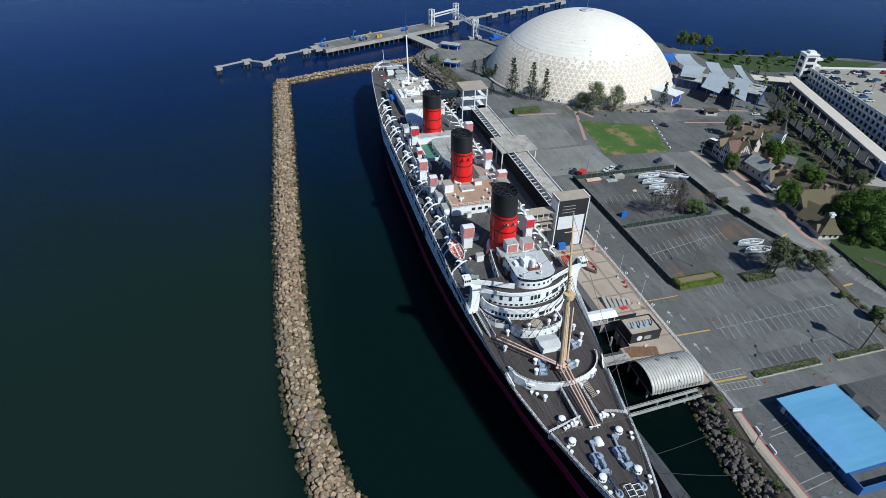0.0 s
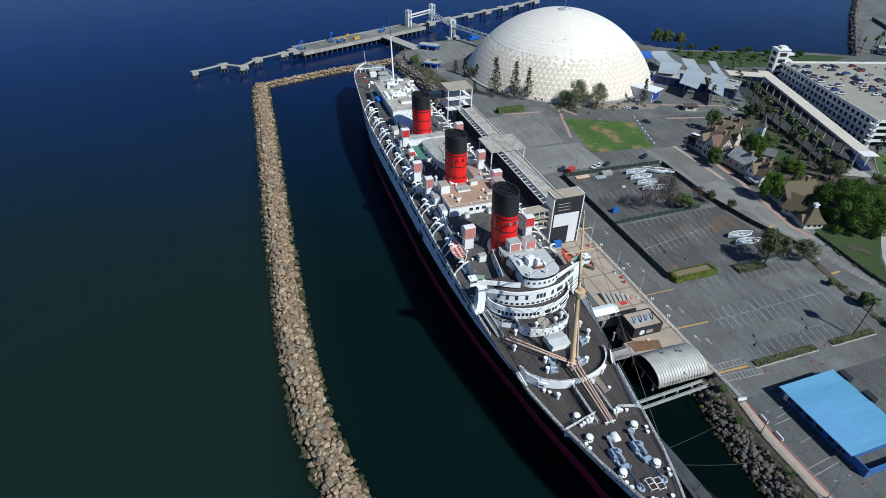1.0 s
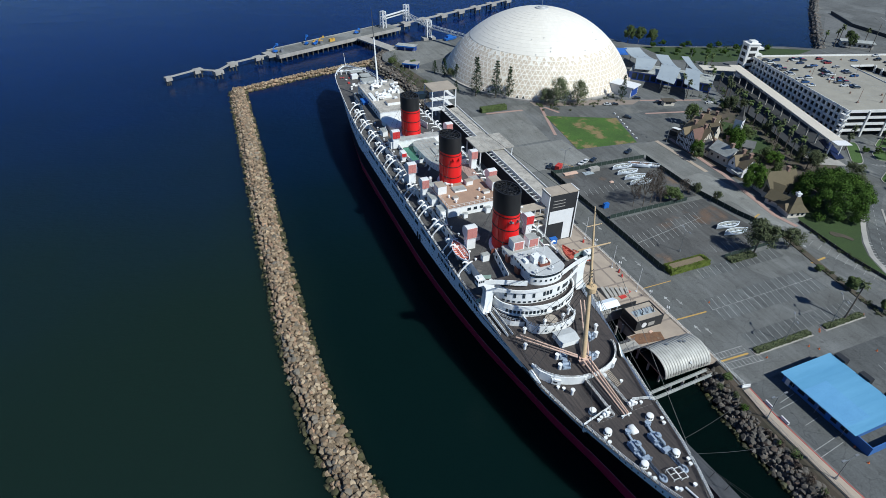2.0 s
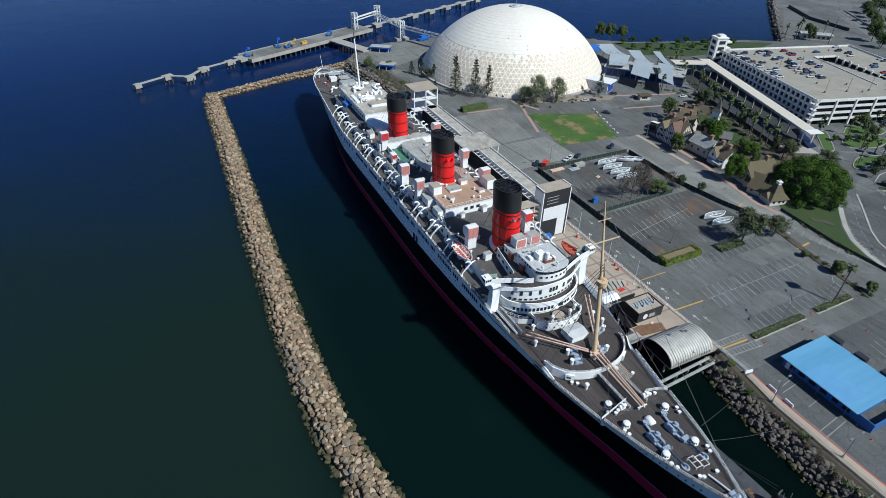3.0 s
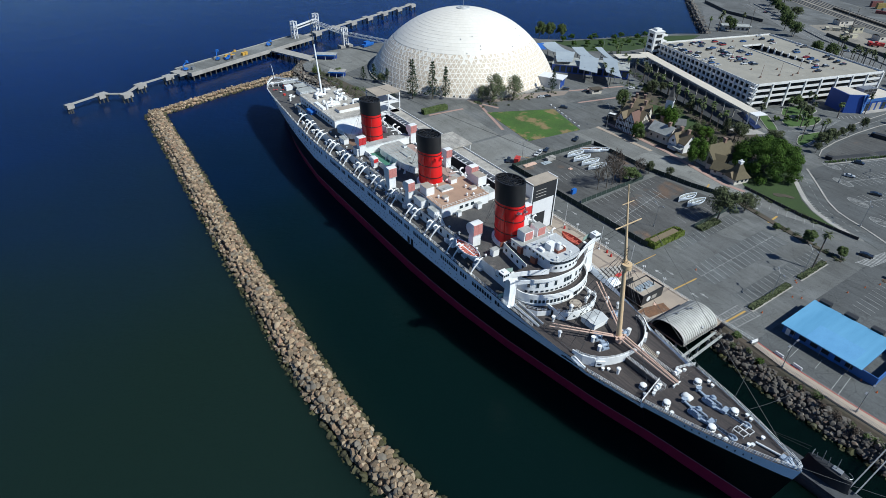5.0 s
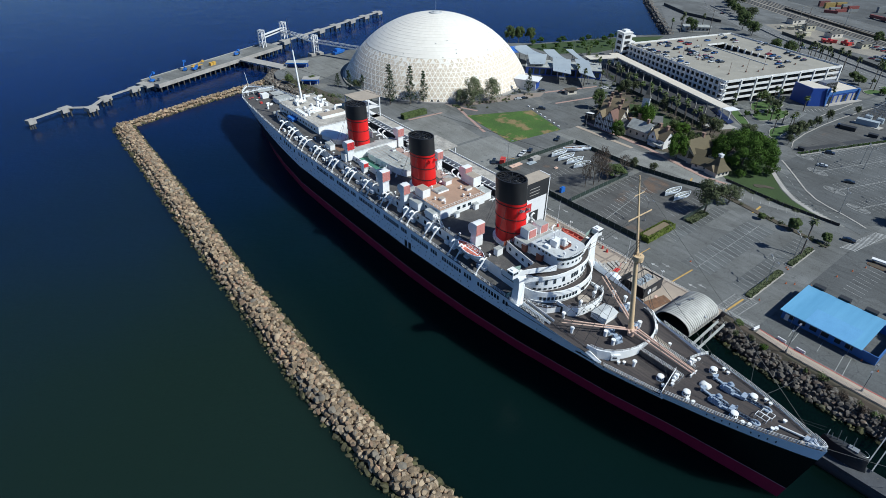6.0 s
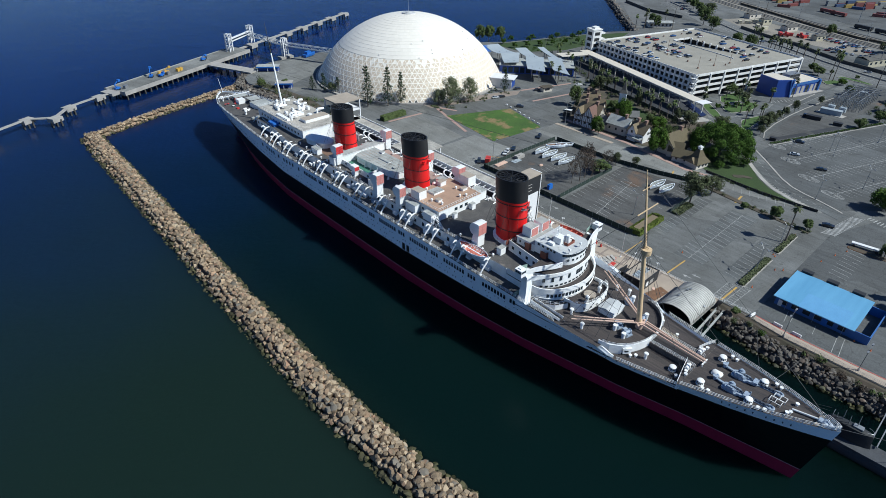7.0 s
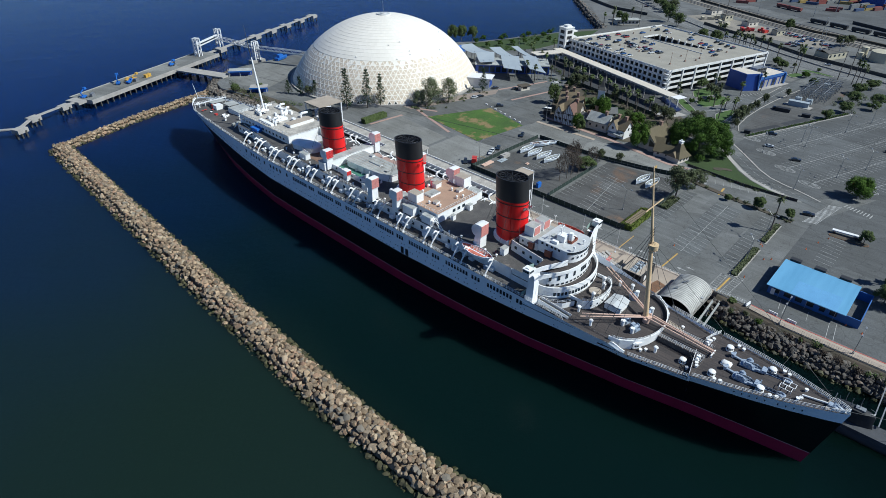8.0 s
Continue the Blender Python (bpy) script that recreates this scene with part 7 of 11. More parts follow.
term = thing("terminal_hall", "low dark glazed hall under the canopies", "building", pose(200, 248, QUAY, 0, 0, 40))
part("wall", Geo().box(-9, 9, -26, 24, 0, 5.2), NAVY_WALL, term)
part("roof", Geo().box(-9.3, 9.3, -26.3, 24.3, 5.2, 5.6), ROOF_GREY, term)
for i in range(12):
    part("window", Geo().box(-9.08, -8.98, -25 + 4 * i, -22 + 4 * i, 0.8, 4.4), GLASS, term)

# ---- multi-storey car park ----
GA = math.degrees(math.atan2(-0.282, 0.959))
garage = thing("parking_garage", "white concrete multi-storey car park with open decks", "car park", pose(226.8, 147.0, QUAY, 0, 0, GA))
GW, GL, FH = 97.0, 93.0, 3.45
for k in range(4):
    z = FH * k
    if k:
        part("floor_slab", Geo().box(0.3, GW - 0.3, 0.3, GL - 0.3, z - 0.35, z), GARAGE_DECK, garage)
    # dark blocks added to stand for the deep shade inside the decks
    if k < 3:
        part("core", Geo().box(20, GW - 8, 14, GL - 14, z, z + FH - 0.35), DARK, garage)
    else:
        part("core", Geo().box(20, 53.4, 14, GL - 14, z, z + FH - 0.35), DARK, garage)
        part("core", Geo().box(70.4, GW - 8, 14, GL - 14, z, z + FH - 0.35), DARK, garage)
for k in range(1, 5):
    z = FH * k
    part("spandrel", Geo().box(0, GW, 0, 0.3, z - 0.5, z + (1.0 if k == 4 else 0.9)), GARAGE_WHITE, garage)
    part("spandrel", Geo().box(0, 0.3, 0.3, GL, z - 0.6, z + (1.0 if k == 4 else 0.8)), GARAGE_WHITE, garage)
    part("spandrel", Geo().box(GW - 0.3, GW, 0.3, GL, z - 0.45, z + 1.0), GARAGE_WHITE, garage)
    part("spandrel", Geo().box(0.3, GW - 0.3, GL - 0.3, GL, z - 0.45, z + 1.0), GARAGE_WHITE, garage)
colA = Geo().box(-0.45, 0.45, -0.55, 0.55, 0, FH * 4 + 0.4).data("column", [GARAGE_WHITE])
for i in range(9):
    part("column", colA, GARAGE_WHITE, garage, at=pose(0.4 + (GW - 0.8) * i / 8, 0.05, 0))
for i in range(24):
    part("column", colA, GARAGE_WHITE, garage, at=pose(0.05, 0.4 + (GL - 0.8) * i / 23, 0))
zt = FH * 4
for x0, x1, y0, y1 in ((0.3, GW - 0.3, 0.3, 19), (0.3, 54, 19, 72), (69.5, GW - 0.3, 19, 72), (0.3, GW - 0.3, 72, GL - 0.3)):
    part("roof_deck", Geo().box(x0, x1, y0, y1, zt - 0.35, zt), GARAGE_DECK, garage, "pale concrete roof deck beside a sunken ramp")
part("ramp_wall", Geo().box(53.7, 54.0, 19, 72, zt - 0.4, zt + 0.5).box(54.0, 69.5, 71.9, 72.2, zt - 0.4, zt + 0.8), GARAGE_WHITE, garage)
part("ramp_floor", Geo().add([(54, 19.2, zt - 0.2), (69.5, 19.2, zt - 0.2), (69.5, 71.9, zt - FH + 0.1), (54, 71.9, zt - FH + 0.1)], [(0, 1, 2, 3)]), GARAGE_DECK, garage)
for i in range(9):
    part("column", Geo().box(68.7, 69.5, 22.5 + 5.8 * i, 23.6 + 5.8 * i, zt - FH, zt + 0.95), GARAGE_WHITE, garage)
stair = part("stair_tower", Geo().box(-4.5, 3.0, GL - 1, GL + 6.5, 0, 21.5).box(-4.8, 3.3, GL - 1.3, GL + 6.8, 21.5, 22.2).box(-2, 2, GL + 1, GL + 5, 22.2, 23.4), GARAGE_WHITE, garage, "white stair tower")
for k in range(5):
    part("landing", Geo().box(3.0, 6.5, GL - 0.8, GL + 5, 2.6 + 4 * k, 3.6 + 4 * k), GARAGE_WHITE, stair)
    part("opening", Geo().box(-4.56, -4.4, GL + 0.6, GL + 4.8, 2.4 + 3.9 * k, 4.6 + 3.9 * k).box(-3, 1.5, GL - 1.07, GL - 0.9, 2.4 + 3.9 * k, 4.6 + 3.9 * k), DARK, stair)
for k in range(5):
    part("corner_stair", Geo().box(-2.6, -0.1, -2.2, 1.8, 1.0 + 2.9 * k, 1.22 + 2.9 * k).box(-2.6, -2.52, -2.2, 1.8, 2.0 + 2.9 * k, 2.1 + 2.9 * k).box(-2.6, -0.1, -2.2, -2.12, 2.0 + 2.9 * k, 2.1 + 2.9 * k).beam((-2.4, -2.0, 1.2 + 2.9 * k), (-0.3, -2.0, 3.9 + 2.9 * k), 0.7, 0.2), GARAGE_WHITE, garage)
for i in range(6):
    lx, ly = 14 + 14 * (i % 3), 12 + 40 * (i // 3)
    part("roof_lamp", Geo().cyl((lx, ly, zt), (lx, ly, zt + 7.5), 0.12, n=6).box(lx - 0.4, lx + 0.4, ly - 0.4, ly + 0.4, zt, zt + 0.9), BRICKWORK, garage)

# ---- covered walkway before the car park ----
wa, wb = Vector((244.5, 240, 12.2)), Vector((203, 132, 12.2))
walkway = thing("covered_walkway", "long cream-roofed covered walkway beside the car park", "walkway")
part("roof", Geo().beam(wa, wb, 7.0, 0.3), WALK_ROOF, walkway)
part("fascia", Geo().beam(wa - Vector((3.4, -1.3, 0.55)), wb - Vector((3.4, -1.3, 0.55)), 0.3, 0.7), CONCRETE, walkway)
for i in range(13):
    p = wa.lerp(wb, (i + 0.4) / 13)
    part("column", Geo().box(p.x - 0.3, p.x + 0.3, p.y - 0.3, p.y + 0.3, QUAY - 0.1, 12), CONCRETE, walkway)
part("end_canopy", Geo().beam((202.4, 131, 12.6), (200.8, 126, 12.6), 7.5, 0.3).beam((200, 132, QUAY), (200, 132, 12.4), 0.5, 0.5).beam((204.5, 129.5, QUAY), (204.5, 129.5, 12.4), 0.5, 0.5), HOUSE_WHITE, walkway)
part("ramp_screen", Geo().beam((205, 140, 9.0), (203.5, 127, 4.5), 5.0, 0.5), material("navy_ramp_glazing", (0.008, 0.014, 0.055), 0.35, second=(0.02, 0.03, 0.08), scale=0.8), walkway, "dark blue glazed ramp roof")

blue = thing("blue_office", "blue building with a tall angled entrance and white roofs", "building", pose(278, 108.5, QUAY, 0, 0, GA))
part("wall", Geo().box(-0.6, 29, 1.6, 15.5, 0, 6.7), NAVY_WALL, blue)
part("roof", Geo().box(-0.5, 28.7, 1.9, 15.2, 6.7, 6.85), WALK_ROOF, blue)
part("parapet", Geo().box(1.2, 29.3, 1.3, 1.6, 5.6, 7.3).box(29.0, 29.3, 1.6, 15.7, 5.6, 7.3), BLUE_WALL, blue)
ENTRY = [(-10.3, 3.2), (-0.8, -0.6), (1.2, 1.0), (1.2, 14.6), (-8.8, 17.0)]
part("entrance_block", Geo().prism(ENTRY, 0, 10.6), NAVY_WALL, blue)
part("entrance_roof", Geo().prism([(-9.8, 3.7), (-1.0, 0.1), (0.8, 1.4), (0.8, 14.2), (-8.4, 16.4)], 10.6, 10.75), WALK_ROOF, blue)
part("entrance_fin", Geo().add([(-1.6, -0.9, 0), (1.5, 0.6, 0), (1.5, 0.6, 10.2), (-3.4, -0.2, 10.9), (-1.4, -1.3, 0), (1.8, 0.3, 0), (1.8, 0.3, 10.2), (-3.2, -0.6, 10.9)], [(0, 1, 2, 3), (7, 6, 5, 4), (0, 4, 5, 1), (1, 5, 6, 2), (2, 6, 7, 3), (3, 7, 4, 0)]), BLUE_WALL, blue, "slanting blue entrance fin")
plant = part("roof_plant", Geo().box(6, 16, 7.5, 13, 6.8, 10.8), STEEL, blue, "grey louvred roof plant")
for i in range(3):
    for k in range(2):
        part("louvre", Geo().box(6.3 + 3.3 * i, 9.2 + 3.3 * i, 7.4, 7.5, 7.2 + 1.8 * k, 8.7 + 1.8 * k), DARK, plant)
for i in range(6):
    part("door_panel", Geo().box(4.0 + 4.2 * i, 6.9 + 4.2 * i, 1.5, 1.6, 0.05, 4.6), CONCRETE if i % 3 else GLASS, blue)
part("pillar", Geo().box(27.6, 28.8, 0.4, 1.2, 0, 7.0), BLUE_WALL, blue)
part("apron", Geo().box(0.5, 31, -1.8, 1.6, -0.06, 0.16), CONCRETE, blue, "pale concrete apron")

# ---- blue-roofed building ----
bb = thing("blue_roofed_hall", "long low hall with a sky-blue metal roof and blue walls", "building", pose(66, 21.2, QUAY))
part("wall", Geo().box(-7.2, 10.0, -11, 10.6, 0, 3.42), BLUE_WALL, bb)
g = Geo()
g.add([(-8.6, -11.7, 3.4), (10.6, -11.7, 3.9), (10.6, 11.2, 3.9), (-8.6, 11.2, 3.4), (-8.6, -11.7, 3.65), (10.6, -11.7, 4.15), (10.6, 11.2, 4.15), (-8.6, 11.2, 3.65)], [(3, 2, 1, 0), (4, 5, 6, 7), (0, 1, 5, 4), (1, 2, 6, 5), (2, 3, 7, 6), (3, 0, 4, 7)])
part("roof", g, BLUE_ROOF, bb, "sky-blue metal roof")
part("roof_patch", Geo().add([(-8.5, -9, 3.665), (0.4, -9, 3.897), (0.4, 4, 3.897), (-8.5, 4, 3.665)], [(0, 1, 2, 3)]), material("faded_blue_roof", (0.145, 0.335, 0.56), 0.5, second=(0.11, 0.27, 0.48), scale=0.3), bb)
for i in range(6):
    part("window", Geo().box(-7.27, -7.17, -9.5 + 3.3 * i, -7.5 + 3.3 * i, 1.0, 2.7), GLASS, bb)
for i in range(9):
    ys = -10.8 + 2.6 * i
    part("roof_seam", Geo().beam((-8.5, ys, 3.66), (10.5, ys, 4.155), 0.08, 0.03), BLUE_ROOF, bb)
for i in range(3):
    part("gutter_pipe", Geo().cyl((-8.3, -9 + 8 * i, 0), (-8.3, -9 + 8 * i, 3.5), 0.06, n=6), STEEL, bb)
part("wall_door", Geo().box(-7.28, -7.18, 8.4, 9.6, 0, 2.2), HOUSE_WHITE, bb)
part("wall_door", Geo().box(-7.28, -7.18, -4.6, -3.2, 0, 2.3), BLUE_PLANT, bb)
for i in range(3):
    part("roof_screen", Geo().box(10.7, 12.6, 6.6 - 7.6 * i, 10.0 - 7.6 * i, 2.6, 4.8), CLAD_BLACK, bb)
for x0, x1, y0, y1 in ((-7.3, -7.05, -15.5, -11), (-7.3, 10, -15.8, -15.5), (9.7, 10, -15.5, -11)):
    part("yard_wall", Geo().box(x0, x1, y0, y1, 0, 3.0), BLUE_WALL, bb)

# ---- wharf buildings ----
hangar = thing("arched_shed", "barrel-roofed corrugated iron shed on the wharf", "shed", pose(27.6, 50.1, QUAY + 0.1))
prof = [(5.75 * math.cos(math.pi * i / 24), 4.35 * math.sin(math.pi * i / 24) ** 0.85) for i in range(25)]
g = Geo()
nrib, ridge_rows = 18, []
for k in range(nrib):
    x0, dx = 16.6 * k / nrib, 16.6 / nrib
    ridge_rows += [(x0, 1.0), (x0 + 0.2 * dx, 1.035), (x0 + 0.7 * dx, 1.035), (x0 + 0.9 * dx, 1.0)]
g.loft([[(x, py * q, pz * q) for py, pz in prof] for x, q in ridge_rows + [(16.6, 1.0)]], closed=False)
part("roof", g, CORRUGATED, hangar, "ribbed pale corrugated iron roof", smooth=15)
# the shed's inner shade is painted in as a dark lining and floor
g = Geo()
g.loft([[(x, py * 0.975, pz * 0.975) for py, pz in prof[::-1]] for x in (0.05, 16.5)], closed=False)
part("lining", g, DARK, hangar)
part("end_wall", Geo().add([(16.3, py * 0.97, pz * 0.97) for py, pz in prof], [tuple(range(25))]), CORRUGATED, hangar)
part("shed_floor", Geo().box(0.1, 16.2, -5.4, 5.4, -0.05, 0.06), DARK, hangar)
for i in range(14):
    part("low_louvre", Geo().box(1.6 + 1.03 * i, 2.2 + 1.03 * i, -5.98, -5.84, 0.4, 1.5), CONCRETE, hangar)
for x, y, z in ((9, -5.0, 2.4), (10.5, 1.5, 4.3), (6, 2, 4.2), (11.5, 1.0, 4.35)):
    part("roof_vent", Geo().cyl((x, y, z), (x, y * 1.05, z + 0.5), 0.4, n=12), STEEL, hangar)
for dy in (39.2, 41.2):
    solo("gangway_truss", Geo().beam((17.5, dy, 4.6), (41, dy + 1.4, 4.3), 0.55, 0.4).beam((17.5, dy, 5.6), (41, dy + 1.4, 5.3), 0.1, 0.1), ROOF_GREY, "narrow grey mooring walkway to the bank", "gangway", "structure")
gang = thing("gangway", "short covered gangway between wharf and liner", "gangway", pose(23.4, 76.4, QUAY))
part("floor", Geo().box(-5, 11, -3, 0.4, 0, 0.4), CONCRETE, gang)
part("roof", Geo().add([(-4.5, -3.4, 2.9), (9.4, -3.4, 2.9), (9.4, -1.3, 3.7), (-4.5, -1.3, 3.7), (9.4, 0.8, 2.9), (-4.5, 0.8, 2.9), (-4.5, -3.4, 2.75), (9.4, -3.4, 2.75), (9.4, 0.8, 2.75), (-4.5, 0.8, 2.75)], [(0, 1, 2, 3), (3, 2, 4, 5), (6, 7, 1, 0), (5, 4, 8, 9), (9, 8, 7, 6), (7, 8, 4, 2, 1), (0, 3, 5, 9, 6)]), HULL_WHITE, gang, "white canvas gangway roof")
for i in range(6):
    part("post", Geo().box(-4.4 + 2.6 * i, -4.2 + 2.6 * i, -3, -2.8, 0.4, 3.0), HOUSE_WHITE, gang)
brow = thing("boarding_brow", "open steel boarding bridge to the liner", "gangway", pose(16, 58.5, QUAY))
part("deck", Geo().box(0, 13, -1.6, 1.6, 0.2, 0.6), CONCRETE, brow)
rail("rail", [(0, -1.6, 0.6), (13, -1.6, 0.6)], parent=brow, mat=STEEL)
rail("rail", [(0, 1.6, 0.6), (13, 1.6, 0.6)], parent=brow, mat=STEEL)
patch("rusty_deck", [(29.0, 58.4), (38.4, 57.2), (39.4, 60.6), (32.0, 62.4), (29.0, 62.2)], RUSTY, "rust-brown stained boards between kiosk and shed", 0.15)
solo("pallet", Geo().obox(0, 0, 0, 1.4, 0.9, 0.14).obox(0, 0, 0.14, 1.3, 0.8, 0.1, 3), DERRICK, "pale wooden pallet on the wharf", "pallet", at=pose(36.4, 61.6, QUAY + 0.12, 0, 0, 20))
solo("red_mat", Geo().obox(0, 0, 0, 2.6, 2.2, 0.05).obox(0, 0, 0.05, 2.3, 1.9, 0.03, 2), RED_PAINT, "red square mat lying on the wharf paving", "mat", at=pose(38.7, 79.1, QUAY + 0.15, 0, 0, 8))
box = thing("black_kiosk", "black flat-roofed wharf building with pipes on its roof", "building", pose(35.5, 67.2, QUAY + 0.1))
part("wall", Geo().box(-3.6, 6.6, -3.7, 3.5, 0, 3.5), CLAD_BLACK, box)
part("roof", Geo().box(-3.4, 6.4, -3.5, 3.3, 3.5, 3.6), ROOF_TAN, box)
part("roof_panel", Geo().box(-2.4, 5.2, -1.4, 1.2, 3.6, 3.68), CANOPY, box, "faded pale blue roof sheet")
for x0, x1, y0, y1 in ((-3.65, 6.65, -3.75, -3.5), (-3.65, 6.65, 3.3, 3.55), (-3.65, -3.4, -3.5, 3.3), (6.4, 6.65, -3.5, 3.3)):
    part("parapet", Geo().box(x0, x1, y0, y1, 3.4, 3.9), CLAD_BLACK, box)
for i in range(4):
    part("roof_pipe", Geo().tube([(-1.8 + 2.1 * i, -1.0, 3.6), (-1.8 + 2.1 * i, -1.0, 4.2), (-1.3 + 2.1 * i, -0.6, 4.4), (-0.9 + 2.1 * i, 1.0, 4.3)], 0.15, 8).box(-2.1 + 2.1 * i, -1.5 + 2.1 * i, -1.3, -0.7, 3.6, 3.8), DARK if i % 2 else STEEL, box, smooth=40)
part("sign_disc", Geo().cyl((-0.6, -3.82, 1.8), (-0.6, -3.7, 1.8), 0.95, n=20), HOUSE_WHITE, box)
part("sign_panel", Geo().box(1.0, 3.4, -3.8, -3.7, 0.9, 2.3), CONCRETE, box)
tower = thing("boarding_tower", "tall black and white boarding tower on the wharf", "tower", pose(36, 118, QUAY + 0.1))
part("body", Geo().box(-6.2, 5.4, -2.2, 3, 0, 20.4), CLAD_BLACK, tower)
part("white_side", Geo().box(-6.6, -6.2, -2.3, 3, 0, 21.0), HOUSE_WHITE, tower)
part("white_side", Geo().box(5.4, 5.8, -2.3, 3, 0, 21.0), HOUSE_WHITE, tower)
part("white_panel", Geo().box(-5.6, 4.6, -2.34, -2.2, 8.2, 13.6).box(1.0, 4.6, -2.34, -2.2, 0.4, 8.2), HOUSE_WHITE, tower, "white painted panel")
part("top_slab", Geo().box(-6.6, 5.8, -2.3, 3.4, 20.4, 20.9), ROOF_TAN, tower)
for i in range(3):
    part("tower_bar", Geo().box(-4.6, 0.5, -2.36, -2.2, 15.2 + 1.3 * i, 15.35 + 1.3 * i), CONCRETE, tower)
for k, zz in enumerate((12.2, 7.6)):
    br = part("bridge_link", Geo().box(-18.5, -6.2, -1.2, 3.2, zz + 2.9, zz + 3.2).box(-18.5, -6.2, -1.2, 3.2, zz, zz + 0.4), ROOF_TAN, tower)
    for i in range(6):
        part("post", Geo().box(-18 + 2.2 * i, -17.8 + 2.2 * i, -1.2, -1.0, zz + 0.4, zz + 2.9), HOUSE_WHITE, br)
part("blue_tarpaulin", Geo().box(-4.6, -1.8, -4.2, -2.6, 0, 2.4), BLUE_CLOTH, tower)
part("side_awning", Geo().add([(5.8, -1, 6), (9.2, -1, 4.6), (9.2, 3.5, 4.6), (5.8, 3.5, 6), (5.8, -1, 5.8), (9.2, -1, 4.4), (9.2, 3.5, 4.4), (5.8, 3.5, 5.8)], [(0, 1, 2, 3), (7, 6, 5, 4), (0, 4, 5, 1), (1, 5, 6, 2), (2, 6, 7, 3), (3, 7, 4, 0)]), CLAD_BLACK, tower)

# raised walkway along the north wharf, its middle roof and white frame tower
walk2 = thing("raised_walkway", "raised concrete passenger walkway along the liner's berth", "walkway")
part("deck", Geo().box(38, 44.4, 127, 238, 11.5, 12.0), ROOF_STAINED, walk2)
part("side_wall", Geo().box(37.7, 38, 127, 238, 10.6, 12.9), HOUSE_WHITE, walk2)
for i in range(38):
    yy = 128 + 2.9 * i
    part("roof_rib", Geo().beam((35.4, yy, 11.9), (38, yy, 12.1), 0.2, 0.25), HOUSE_WHITE, walk2)
part("edge_beam", Geo().box(35.2, 35.5, 127, 238, 11.6, 12.0).box(44.4, 44.7, 127, 238, 11.5, 12.6), HOUSE_WHITE, walk2)
for i in range(14):
    yy = 130 + 8 * i
    part("column", Geo().box(40.6, 41.4, yy - 0.4, yy + 0.4, QUAY - 0.1, 11.5), CONCRETE, walk2)
part("dark_screen", Geo().box(36.2, 36.6, 127, 238, QUAY, 11.2), CLAD_BLACK, walk2)
hall2 = thing("walkway_hall", "flat pale roof over the middle of the walkway", "building")
part("roof", Geo().box(31.8, 49.6, 179, 195, 12.4, 13.0), ROOF_STAINED, hall2)
for i in range(5):
    part("roof_seam", Geo().box(31.9 + 3.5 * i, 32.05 + 3.5 * i, 179.1, 194.9, 12.98, 13.05), ROOF_GREY, hall2)
for xx in (32.6, 48.8):
    for yy in (179.6, 187, 194.4):
        part("column", Geo().box(xx - 0.25, xx + 0.25, yy - 0.25, yy + 0.25, QUAY - 0.1, 12.4), HOUSE_WHITE, hall2)
frame_t = thing("frame_tower", "white steel frame boarding tower with a tan roof", "tower", pose(36.7, 240, QUAY))
part("roof", Geo().box(-7, 7, -6, 6, 18.2, 18.8), ROOF_TAN, frame_t)
for xx in (-6.6, 0, 6.6):
    for yy in (-5.6, 5.6):
        part("post", Geo().box(xx - 0.25, xx + 0.25, yy - 0.25, yy + 0.25, 0, 18.2), HOUSE_WHITE, frame_t)
for zz in (7.5, 13):
    part("level", Geo().box(-6.8, 6.8, -5.8, 5.8, zz, zz + 0.5), HOUSE_WHITE, frame_t)
part("link", Geo().box(-22, -6.8, -2, 2, 13.4, 16.2), GLASS, frame_t)
for yy in (334, 366):
    sh = thing("harbour_shed", "small open shed with a pale roof and blue edge", "shed", pose(51 if yy < 350 else 61, yy if yy > 350 else 327, QUAY, 0, 0, -38))
    w = 5.2 if yy < 350 else 7.4
    part("roof", Geo().box(-w, w, -3.5, 3.5, 3.4, 3.65), CONCRETE if yy < 350 else ROOF_GREY, sh)
    part("edge", Geo().box(-w - 0.1, w + 0.1, -3.6, -3.5, 2.9, 3.7), BLUE_PLANT, sh)
    part("wall", Geo().box(-w + 0.6, w - 0.6, -0.5, 3, 0, 3.4), NAVY_WALL, sh)
    for px in (-w + 0.5, 0, w - 0.5):
        part("post", Geo().box(px - 0.12, px + 0.12, -3.3, -3.06, 0, 3.4), HOUSE_WHITE, sh)


